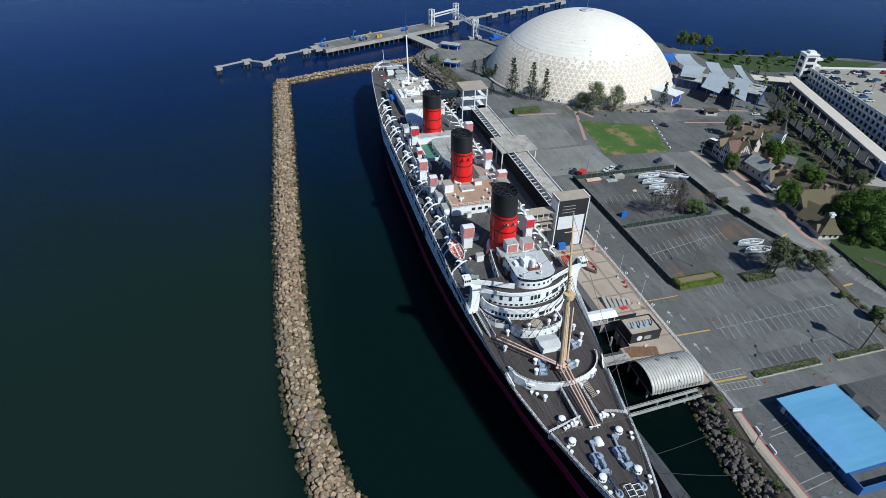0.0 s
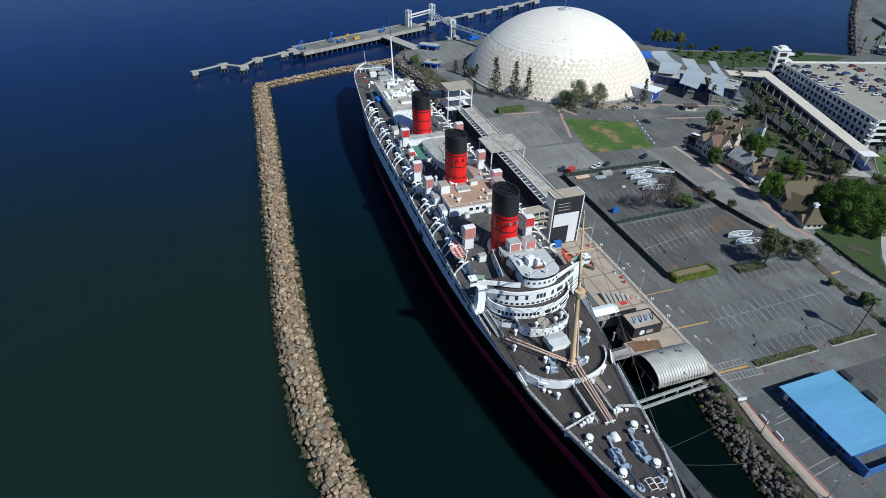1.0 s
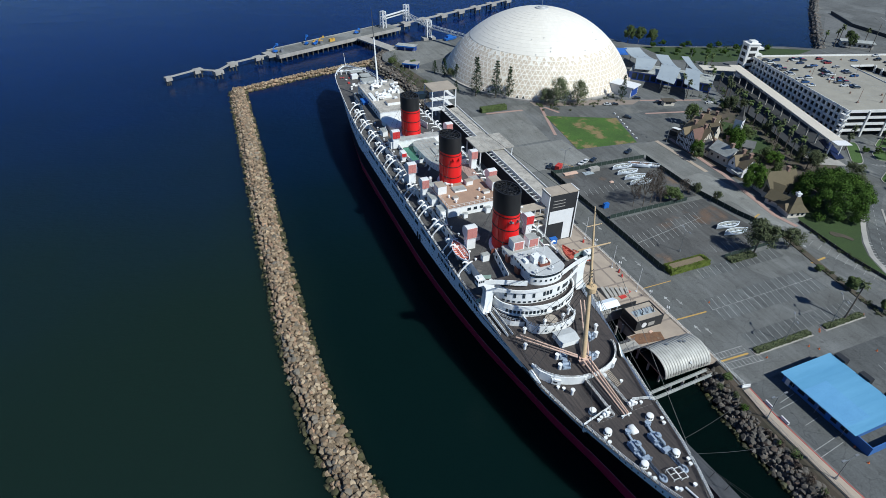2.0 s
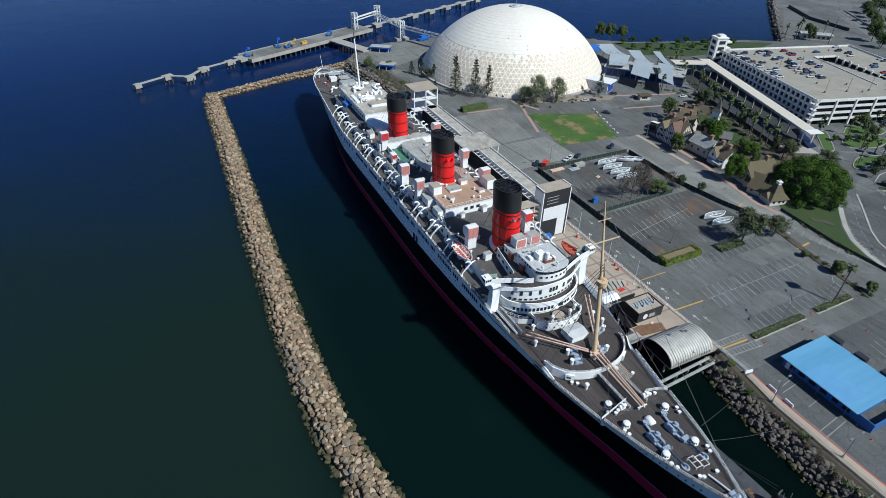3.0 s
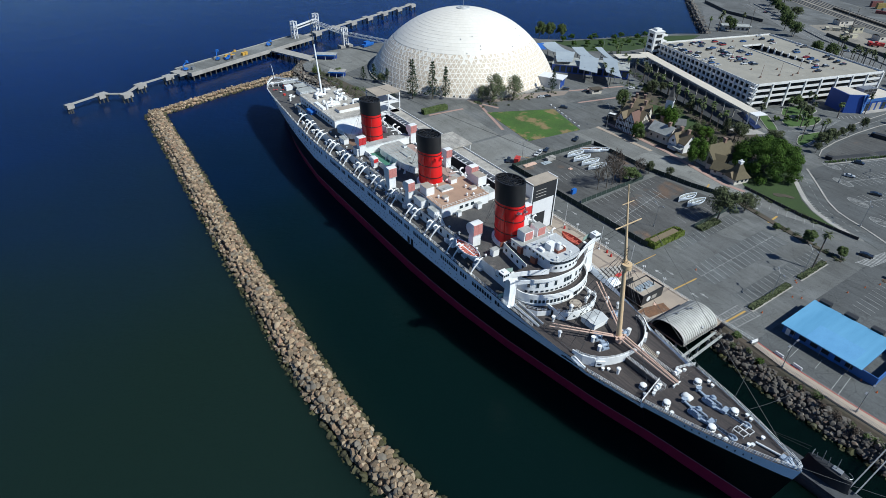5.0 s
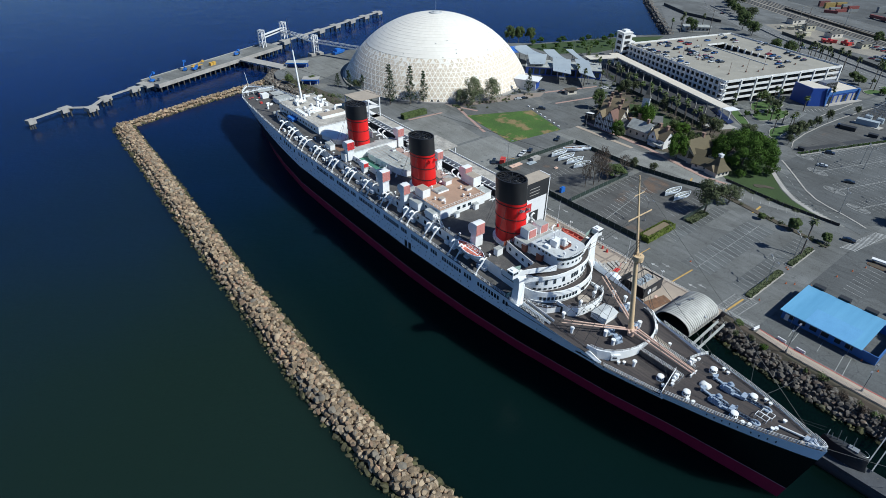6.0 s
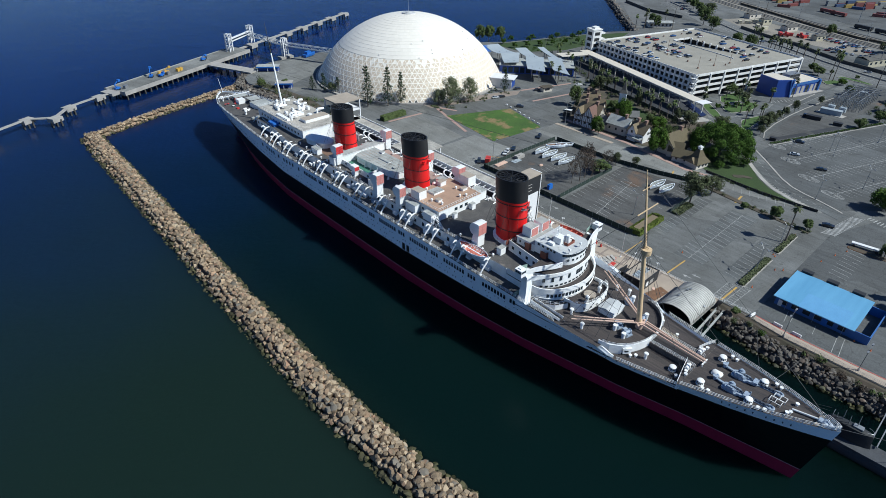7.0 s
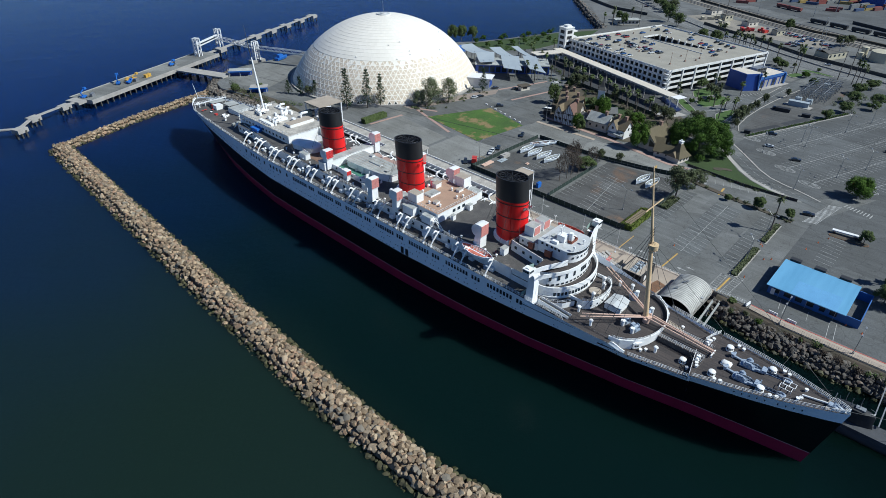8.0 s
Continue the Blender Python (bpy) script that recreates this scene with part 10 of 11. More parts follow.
PAINT_MIX = car_paint("mixed_car_paint", [(0.6, 0.6, 0.6), (0.02, 0.02, 0.024), (0.05, 0.06, 0.075), (0.65, 0.66, 0.66), (0.03, 0.05, 0.12), (0.25, 0.26, 0.27), (0.3, 0.02, 0.02), (0.015, 0.015, 0.018), (0.12, 0.12, 0.125), (0.03, 0.1, 0.3)])
PAINT_DARK = car_paint("dark_car_paint", [(0.015, 0.016, 0.02), (0.03, 0.035, 0.045), (0.02, 0.03, 0.05)])
PAINT_LIGHT = car_paint("light_car_paint", [(0.65, 0.66, 0.66), (0.7, 0.7, 0.69), (0.5, 0.51, 0.52)])


def make_car(paint, label, suv=False):
    c = thing("car", label, "car", group="parked cars")
    h = 1.72 if suv else 1.42
    body = [(-2.2, 0.45), (-2.25, 0.75), (-2.1, 0.95), (-1.2 if not suv else -1.0, 1.0), (1.7, 1.02), (2.2, 0.95), (2.25, 0.5)]
    roof = [(-1.0, 1.0), (-0.35, h - 0.04), (0.2, h), (1.0 if not suv else 1.75, h - 0.03), (1.8 if not suv else 2.1, 1.0)]
    part("body", Geo().loft([[(x, y, z) for y, z in ([(-2.15, 0.35), (2.15, 0.35)] + body[::-1])] for x in (-0.9, 0.9)], caps=True), paint, c, smooth=30)
    g = Geo()
    lo, hi = roof[0], roof[-1]
    ring0 = [(-0.86, lo[0], 1.0), (0.86, lo[0], 1.0), (0.86, hi[0], 1.0), (-0.86, hi[0], 1.0)]
    ring1 = [(-0.68, roof[1][0], h - 0.06), (0.68, roof[1][0], h - 0.06), (0.68, roof[3][0], h - 0.06), (-0.68, roof[3][0], h - 0.06)]
    g.loft([ring0, ring1])
    part("glasshouse", g, GLASS, c)
    part("roof", Geo().loft([ring1, [(x * 0.95, y * 0.97 + 0.01, h) for x, y, z in ring1]], caps=True), paint, c)
    for s in (-1, 1):
        for y in (-1.4, 1.35):
            part("wheel", Geo().cyl((s * 0.7, y, 0.33), (s * 0.93, y, 0.33), 0.34, n=12), TYRE, c)
    return c


def park(proto, spots):
    for i, (x, y, z, deg) in enumerate(spots):
        m = pose(x, y, z, 0, 0, deg)
        if i:
            copy_thing(proto, m)
        else:
            proto.matrix_basis = m


spots = []
rnd = random.Random(5)
ga = radians(GA)
gx, gy = Vector((math.cos(ga), math.sin(ga))), Vector((-math.sin(ga), math.cos(ga)))
rows_g = [(5.0, 22, 88, 0.42), (11.5, 40, 88, 0.35), (24, 34, 90, 0.6), (29.5, 34, 90, 0.62), (42, 50, 90, 0.45), (80, 66, 90, 0.4), (16, 60, 90, 0.3)]
for gu, v0, v1, prob in rows_g:
    v = v0
    while v < v1:
        if rnd.random() < prob * 0.72 and not (49 < gu < 70 and 22 < v < 78):
            p = Vector((226.8, 147.0)) + gx * gu + gy * v
            spots.append((p.x, p.y, QUAY + zt, GA + 90 + rnd.choice((0, 180))))
        v += 2.75
for x, y in ((315.6, 171.7), (318.4, 174.0), (309.6, 162.2), (307.2, 158.2), (305.6, 153.6), (322.0, 155.6), (319.6, 151.2), (315.4, 145.7), (314.2, 141.2), (300.0, 145.0), (285.6, 142.4), (291.0, 147.0), (335.2, 180.2), (333.4, 176.6), (334.0, 210.0), (328.0, 197.4), (310.0, 207.4)):
    spots.append((x, y, QUAY + zt, GA + 90 + rnd.choice((0, 180)) + rnd.uniform(-4, 4)))
park(make_car(PAINT_MIX, "passenger car parked on the garage roof"), spots[::2])
park(make_car(PAINT_MIX, "tall passenger car parked on the garage roof", True), spots[1::2])
park(make_car(PAINT_DARK, "dark car parked on the asphalt"), [(87.4, 168, QUAY, -60), (178.0, 57, QUAY, 22), (124.2, 36.9, QUAY, 14), (140.9, 225, QUAY, 70), (160, 229, QUAY, 75), (168, 219, QUAY, 60), (252, 208, QUAY, 20), (222, 26, QUAY, 30), (240, 14, QUAY, 30)])
park(make_car(PAINT_DARK, "dark sport utility car parked on the asphalt", True), [(64.0, 169, QUAY, -50), (109, 169.5, QUAY, -65), (205, 76.2, QUAY, 20), (249, 88, QUAY, 20), (136, 206, QUAY, 40)])
park(make_car(PAINT_LIGHT, "white car parked on the asphalt"), [(80.2, 167, QUAY, -60), (186.6, 72, QUAY, 24), (137, 226.4, QUAY, 70), (196.4, 208, QUAY, 70), (83, 168, QUAY, -60), (226, 24, QUAY, 30)])
tr = thing("box_trailer", "small red box trailer parked by the fence", "trailer", pose(66.8, 166.0, QUAY, 0, 0, -55))
part("box", Geo().box(-1.1, 1.1, -2, 2, 0.6, 2.6), RED_PAINT, tr)
for s in (-1, 1):
    part("wheel", Geo().cyl((s * 1.0, 0, 0.35), (s * 1.25, 0, 0.35), 0.38, n=12), TYRE, tr)
bus = thing("flat_trailer", "long low white trailer standing beside a planted bed", "trailer", pose(117.0, 21.6, QUAY, 0, 0, 7.5))
part("deck", Geo().box(-0.8, 0.8, -6, 5, 1.0, 1.45), HOUSE_WHITE, bus)
solo("planted_bed", Geo().prism([(-1.3, -5.6), (-0.6, -6.6), (0.6, -6.6), (1.3, -5.6), (1.3, 5.6), (0.6, 6.6), (-0.6, 6.6), (-1.3, 5.6)], 0, 0.25).prism([(-1.1, -5.5), (-0.5, -6.3), (0.5, -6.3), (1.1, -5.5), (1.1, 5.5), (0.5, 6.3), (-0.5, 6.3), (-1.1, 5.5)], 0.25, 0.3, 0, 1), [RUSTY, SOIL], "brown planted bed with a red kerb", "flower bed", "structure", at=pose(114.2, 20.2, QUAY - 0.05, 0, 0, 3))
for s in (-1, 1):
    for y in (-4.5, -3.3, 4):
        part("wheel", Geo().cyl((s * 0.9, y, 0.5), (s * 1.25, y, 0.5), 0.5, n=12), TYRE, bus)
for x, y, deg in ((95.7, 156.4, 88), (94.8, 151.2, 86), (95, 146, 84), (94.4, 141, 82), (104.7, 99.5, 84), (104.1, 94.8, 84)):
    open_boat("stored_lifeboat", "white wooden lifeboat stored on the asphalt", pose(x, y, QUAY - 0.02, 0, 0, deg), HULL_WHITE, ROOF_GREY, 10.6, 3.5, 1.7, "stored lifeboats")
open_boat("stored_lifeboat", "weathered red and white lifeboat stored on the asphalt", pose(104.5, 155.0, QUAY - 0.02, 0, 4, 58), HULL_WHITE, BRICKWORK, 10.8, 3.6, 1.9, "stored lifeboats")
open_boat("stored_lifeboat", "weathered grey lifeboat stored by the fence", pose(109.3, 153.4, QUAY - 0.02, 0, -5, 55), HULL_WHITE, CONCRETE, 9.4, 3.0, 1.6, "stored lifeboats")
open_boat("wharf_boat", "old pale ship's boat with salmon benches standing on the wharf", pose(37.3, 101.8, QUAY + 0.1, 0, 0, 12), CONCRETE, BENCH_ORANGE, 9.5, 3.2)
for i, (x, y, lx, ly, hh, m, lab) in enumerate(((67.5, 129.5, 2.4, 1.2, 2.2, BLUE_PLANT, "blue portable toilet cabins"), (70, 160.4, 7, 2.0, 0.5, DERRICK, "heap of timber and pale pallets"), (82, 159.5, 5, 2.4, 1.6, CONCRETE, "open grey skip by the fence"), (78, 158, 5, 2.6, 0.25, CANOPY, "pale blue tarpaulin sheet on the ground"), (83, 147, 1.8, 1.2, 0.4, DERRICK, "small heap of sawn boards"))):
    solo(("toilet_cabin", "pallet_heap", "skip", "tarpaulin", "board_heap")[i], Geo().obox(0, 0, 0, lx, ly, hh).obox(lx * 0.1, 0, hh, lx * 0.6, ly * 0.8, 0.15, 4), m, lab + " standing in the yard" if i == 0 else lab, "clutter", at=pose(x, y, QUAY + 0.03))
for x, y in ((62, 40.1), (86.8, 42.4), (87.6, 43.2), (107.5, 43), (80, 37), (78, 39), (60.5, 7), (58, 8.5), (57, 4), (83, 33), (96, 30), (110, 26), (104, 28), (64, 66)):
    solo("traffic_cone", Geo().cyl((0, 0, 0.04), (0, 0, 0.75), 0.2, 0.04, n=8).box(-0.25, 0.25, -0.25, 0.25, 0, 0.05), ORANGE, "orange traffic cone on the asphalt", "traffic cone", at=pose(x, y, QUAY + 0.04), group="traffic cones")
for x, y in [(133.0 - 1.35 * i, 213.5 - 4.5 * i) for i in range(8)]:
    solo("concrete_block", Geo().box(-0.3, 0.3, -0.6, 0.6, 0, 0.55).box(-0.22, 0.22, -0.55, 0.55, 0.55, 0.62), HOUSE_WHITE, "white concrete barrier block beside the lawn", "barrier", at=pose(x, y, QUAY, 0, 0, 16), group="barrier blocks")

# ---- roads and yards beyond ----
def strip(name, pts, width, mat, label, z):
    g = Geo()
    P = [Vector((x, y, 0)) for x, y in pts]
    rows_s = []
    for i, p in enumerate(P):
        d = (P[min(i + 1, len(P) - 1)] - P[max(i - 1, 0)]).normalized()
        n = Vector((-d.y, d.x, 0)) * width / 2
        rows_s.append([(p.x - n.x, p.y - n.y, z), (p.x + n.x, p.y + n.y, z), (p.x + n.x, p.y + n.y, z - 0.4), (p.x - n.x, p.y - n.y, z - 0.4)])
    g.loft(rows_s, caps=True)
    return solo(name, g, mat, label, "road", "structure")


HIGHWAY = [(512, 318), (465, 256), (427, 205), (404, 160), (382, 122), (368, 94), (357, 62), (346, 28), (328, -40)]
strip("highway", HIGHWAY, 28, ROAD_TAR, "grey dual carriageway passing behind the car park", QUAY + 0.07)
strip("ramp_road", [(560, 350), (507, 312), (468, 270), (440, 240), (420, 212)], 11, ROAD_TAR, "grey slip road joining the carriageway", QUAY + 0.09)
strip("rail_yard", [(640, 400), (560, 270), (522, 205), (492, 145), (468, 90), (440, 0)], 34, GRAVEL, "pale ballast of a railway yard", QUAY + 0.06)
strip("curved_road", [(262, 103), (228, 104), (204, 102), (188, 97.5), (177, 90.5), (167.5, 82.4), (159, 74.8), (150.8, 67.4), (145, 60), (141.4, 51), (138.4, 42), (136, 35)], 6.6, ASPHALT_DARK, "curved two-lane access road round the lawn", QUAY + 0.06)
strip("curved_path", [(174, 93.5), (163.4, 85.0), (155, 78.2), (147.6, 71.6), (141.6, 64.8), (137.4, 56), (135.0, 48)], 1.9, CONCRETE, "pale concrete footpath along the curved road", QUAY + 0.12)
strip("lot_kerb", [(178, 87), (170.4, 79.8), (162, 72.3), (154.5, 65.6), (149.2, 59.2), (146.4, 53), (144.6, 47), (141.8, 40.2), (140, 36.5)], 0.8, CONCRETE, "pale raised kerb between road and lot", QUAY + 0.16)
strip("access_road", [(354, 82), (332, 91), (300, 95), (262, 98), (225, 98.5), (198, 96)], 7, ASPHALT_DARK, "dark access road to the car park", QUAY + 0.065)
strip("apron_road", [(214, 226), (190, 205), (160, 205), (132, 206)], 10, ASPHALT_DARK, "dark asphalt drive before the terminal", QUAY + 0.05)
g = Geo()
RAILS = [(640, 400), (560, 270), (522, 205), (492, 145), (468, 90), (440, 0)]
for off in (-16, -11.5, -7, 1, 6.5, 12, 17):
    for a, b in zip(RAILS, RAILS[1:]):
        g.beam((a[0] + off, a[1], QUAY + 0.2), (b[0] + off, b[1], QUAY + 0.2), 1.5, 0.25)
solo("rail_tracks", g, WIRE, "dark railway tracks in parallel lines", "railway", "stuff")
rnd = random.Random(41)
CONT = [material("container_" + n, c, 0.6, scale=0.3) for n, c in (("rust", (0.20, 0.055, 0.045)), ("blue", (0.05, 0.08, 0.16)), ("grey", (0.20, 0.21, 0.21)), ("yellow", (0.30, 0.22, 0.07)), ("tan", (0.16, 0.06, 0.055)))]
cont_mesh = [Geo().box(-1.3, 1.3, -6.1, 6.1, 0, 2.7).box(-1.36, -1.3, -6.1, 6.1, 0.1, 0.25).box(1.3, 1.36, -6.1, 6.1, 0.1, 0.25).box(-1.2, 1.2, -6.16, -6.1, 0.2, 2.5) for _ in CONT]
cont_data = [gm.data("shipping_container", [m]) for gm, m in zip(cont_mesh, CONT)]
for i in range(9):
    block = rnd.choice(((600, 200, 40), (640, 170, 30), (600, 118, 26), (690, 130, 40), (560, 300, 40), (720, 230, 60)))
    x, y = block[0] + rnd.randint(-5, 5) * 3.2 * block[2] / 26, block[1] + rnd.randint(-2, 2) * 13
    k = rnd.randrange(5)
    solo("shipping_container", cont_data[k], CONT[k], "weathered steel shipping container in a far yard", "container", group="containers", at=pose(x, y, QUAY, 0, 0, 20))
for x, y, lx, ly, hh, mat, lab in ((401, 97, 21, 11, 5, TANK_CREAM, "long cream industrial shed beside the railway"), (452, 150, 10, 6, 4, TANK_CREAM, "small cream site cabin"), (470, 180, 12, 8, 4, HOUSE_CREAM, "pale site office block"), (480, 205, 10, 6, 5, TANK_CREAM, "cream metal site store beside the railway"), (690, 110, 60, 24, 12, NAVY_WALL, "dark blue warehouse in the far yard"), (500, 225, 14, 8, 4, HOUSE_CREAM, "pale plastered site hut beside the railway")):
    b = thing("industrial_building", lab, "building", pose(x, y, QUAY, 0, 0, -22))
    part("wall", Geo().box(-lx / 2, lx / 2, -ly / 2, ly / 2, 0, hh), mat, b)
    g = Geo()
    g.add([(-lx / 2 - 0.4, -ly / 2 - 0.4, hh), (lx / 2 + 0.4, -ly / 2 - 0.4, hh), (lx / 2 + 0.4, 0, hh + ly * 0.14), (-lx / 2 - 0.4, 0, hh + ly * 0.14), (lx / 2 + 0.4, ly / 2 + 0.4, hh), (-lx / 2 - 0.4, ly / 2 + 0.4, hh)], [(0, 1, 2, 3), (3, 2, 4, 5)])
    part("roof", g, ROOF_DARK if hh < 10 else NAVY_WALL, b)
    for i in range(int(lx / 5)):
        part("window", Geo().box(-lx / 2 + 1.5 + 5 * i, -lx / 2 + 3.5 + 5 * i, -ly / 2 - 0.06, -ly / 2 + 0.02, hh * 0.4, hh * 0.75), GLASS, b)
for x, y, r, h in ((417.5, 67, 7.6, 7), (421, 79, 2.3, 7.5), (415, 80, 2.0, 4.5)):
    t = thing("storage_tank", "cream cylindrical storage tank with a shallow roof", "tank", pose(x, y, QUAY), group="storage tanks")
    part("shell", Geo().cyl((0, 0, 0), (0, 0, h), r, n=32), TANK_CREAM, t, smooth=40)
    part("roof", Geo().cyl((0, 0, h), (0, 0, h + r * 0.2), r, 0.3, n=32), TANK_CREAM, t, smooth=30)
for i, (x, y) in enumerate(((455, 160), (450, 163), (443, 173), (459, 154))):
    m = thing("site_machine", "red wheeled construction machine in a yard", "machine", pose(x, y, QUAY, 0, 0, rnd.uniform(0, 180)), group="site machines")
    part("body", Geo().box(-1.4, 1.4, -3, 3, 1, 2.6).box(-1, 1, -1, 1, 2.6, 4), RED_PAINT if i % 3 else STEEL, m)
    for s in (-1, 1):
        for yy in (-2, 2):
            part("wheel", Geo().cyl((s * 1.1, yy, 0.7), (s * 1.5, yy, 0.7), 0.8, n=12), TYRE, m)
park(make_car(PAINT_MIX, "car parked in the yard beside the railway"), [(430 + rnd.uniform(-16, 16), 118 + rnd.uniform(-18, 22), QUAY, rnd.choice((20, 110))) for _ in range(22)])
# substation
ss = thing("substation", "electrical substation with grey steel frames beside a pale switch house", "substation", pose(276, 70, QUAY, 0, 0, 0))
part("slab", Geo().prism([(-14, 19), (-15, 2), (12, -5), (45, -5), (50, 12), (16, 20)], -0.1, 0.1), ASPHALT_RUST, ss)
part("pad", Geo().prism([(-14.4, 17.6), (-15.2, 3.4), (-9.6, 2.6), (-8.4, 17.0)], 0.1, 0.25), CONCRETE, ss)
sw = part("switch_house", Geo().obox(-12, 10.4, 0.2, 3.4, 10.8, 2.6, 6), CANOPY, ss, "pale blue-grey switch house")
part("roof", Geo().obox(-12, 10.4, 2.8, 3.7, 11.1, 0.14, 6), CANOPY, sw)
srnd = random.Random(12)
post_mesh = Geo().cyl((0, 0, 0), (0, 0, 2.2), 0.14, n=6).cyl((0, 0, 2.2), (0, 0, 3.4), 0.26, 0.12, n=8).cyl((0, 0, 3.4), (0, 0, 3.7), 0.3, n=8).data("insulator", [STEEL])
for i in range(9):
    px = 2.5 + 4.4 * i
    for py in (0.0, 5.5, 11.0):
        if srnd.random() < 0.85:
            part("portal", Geo().beam((px, py, 0), (px, py, 6.2), 0.22, 0.22).beam((px, py + 3.6, 0), (px, py + 3.6, 6.2), 0.22, 0.22).beam((px, py - 0.8, 6.0), (px, py + 4.4, 6.0), 0.26, 0.3).beam((px, py, 3.4), (px, py + 3.6, 6.0), 0.1, 0.1), STEEL, ss)
        for k in range(3):
            part("insulator", post_mesh, STEEL, ss, at=pose(px + 1.4 + srnd.uniform(-0.3, 0.3), py + 0.4 + 1.5 * k, 0))
for py in (1.8, 7.3, 12.8):
    part("busbar", Geo().cyl((2, py, 6.3), (38, py, 6.3), 0.09, n=6), STEEL, ss)
for px, py in ((-3.5, 13.0), (-3.5, 7.0), (39, 8)):
    part("transformer", Geo().box(px - 1.3, px + 1.3, py - 1.7, py + 1.7, 0.1, 2.9).box(px - 1.8, px - 1.3, py - 1.4, py + 1.4, 0.5, 2.5).cyl((px, py - 0.8, 2.9), (px, py - 0.8, 4.0), 0.2, n=8).cyl((px, py + 0.8, 2.9), (px, py + 0.8, 4.0), 0.2, n=8), CANOPY, ss)
for x, y, h in ((353.6, 74, 27), (341, 77.4, 19), (448, 196, 24), (392, 250, 20)):
    p = thing("power_pole", "tall grey pole with cross arms", "pole", pose(x, y, QUAY), group="power poles")
    part("pole", Geo().cyl((0, 0, 0), (0, 0, h), 0.3, 0.16, n=8), BARK, p)
    part("cross_arm", Geo().box(-2, 2, -0.1, 0.1, h - 1.6, h - 1.4), BARK, p)
for x, y, lx, ly, hh in ((248.0, 84.2, 3.0, 7.6, 1.9), (247.2, 71.5, 2.4, 4.4, 1.6), (197.8, 86.8, 2, 3, 1.6)):
    solo("black_shed", Geo().obox(0, 0, 0, lx, ly, hh).obox(0, 0, hh, lx + 0.3, ly + 0.3, 0.15), CLAD_BLACK, "low black storage shed behind the hedge", "shed", at=pose(x, y, QUAY, 0, 0, 8), group="black sheds")
# mooring lines
for a, b in (((9, 20, 17.5), (42, 30, 4.4)), ((8, 16, 17.6), (40, 16, 4.4)), ((1.2, 1.5, 19), (38, -30, 4.2)), ((13, 45, 16.8), (29, 60, 4.2))):
    a, b = Vector(a), Vector(b)
    solo("mooring_line", Geo().tube([a.lerp(b, k / 8) - Vector((0, 0, 0.9 * math.sin(math.pi * k / 8))) for k in range(9)], 0.05, 5), WIRE, "mooring line from the liner to the shore", "rope", group="mooring lines")

# ---- village greenery and the garden at the car park entrance ----
def island(name, poly, label):
    """A kerbed lawn island."""
    top = thing(name, label, "lawn", kind="structure")
    part("grass", Geo().prism(poly, QUAY - 0.1, QUAY + 0.22), LAWN_ISLAND, top)
    for a, b in zip(poly, poly[1:] + poly[:1]):
        part("kerb", Geo().beam((*a, QUAY + 0.1), (*b, QUAY + 0.1), 0.35, 0.4), CONCRETE, top)


def round_poly(pts, r=0.3):
    """Cuts a polygon's corners."""
    out = []
    n = len(pts)
    for i in range(n):
        p, q, s = Vector(pts[i - 1]), Vector(pts[i]), Vector(pts[(i + 1) % n])
        for k in range(5):
            t = k / 4
            a, b = q.lerp(p, r), q.lerp(s, r)
            c = a.lerp(q, t).lerp(q.lerp(b, t), t)
            out.append((c.x, c.y))
    return out


patch("garden_drive", [(200, 122), (212, 130), (228, 146), (262, 136), (275, 118), (262, 100), (222, 96), (204, 104)], ASPHALT_DARK, "dark asphalt drive looping round the garden islands", 0.055)
island("lawn_island", round_poly([(227, 128), (219.6, 119.4), (235, 112.9), (248.4, 115.4), (249.5, 119.6), (238, 124.4)]), "kerbed green lawn island planted with palms")
island("lawn_island", round_poly([(233.4, 131), (247.5, 138), (263.5, 132.4), (260, 124), (252, 122.6), (240, 127.2)]), "kerbed green lawn island before the car park")
island("lawn_island", round_poly([(205.5, 122), (224.9, 140.9), (230, 138), (211, 119.5)]), "kerbed green lawn strip by the covered walkway")
island("lawn_island", round_poly([(203.3, 105.8), (214.5, 110.5), (230.4, 106), (224, 102.6), (201, 102)]), "kerbed green lawn island beside the drive")
island("lawn_island", round_poly([(323, 101), (328, 106), (337.5, 102.4), (338, 97), (330, 96.4)]), "kerbed round planted island at the road end")
island("lawn_island", round_poly([(346, 103), (351.4, 100.4), (350.4, 90), (346.8, 80.6), (343.8, 82.4), (346, 92)]), "kerbed green planted strip beside the carriageway")
lines("garden_hatching", [(231 + 2.4 * i, 111.5 + 0.1 * i, 234 + 2.4 * i, 107.0 + 0.2 * i, 0.35) for i in range(10)] + [(214 + 1.8 * i, 118 - 0.9 * i, 216.4 + 1.8 * i, 114.5 - 0.9 * i, 0.3) for i in range(7)] + [(215, 98.4, 262, 98.0, 0.16), (262, 98, 300, 95.4, 0.16)] + [(258 + 2.3 * i, 110.6 - 1.25 * i, 260.6 + 2.3 * i, 113.2 - 1.25 * i, 0.4) for i in range(7)], "white hatched lines on the garden drive", None, 0.05)
patch("walkway_plaza", [(190, 137), (203, 131), (201, 121), (189, 127)], CONCRETE, "pale concrete paving at the walkway's end", 0.09)
patch("village_lawn", round_poly([(170, 168), (184, 186), (190, 170), (184, 150), (174, 140), (168, 150)]), LAWN, "dull green grass between village and walkway", 0.09, category="lawn")
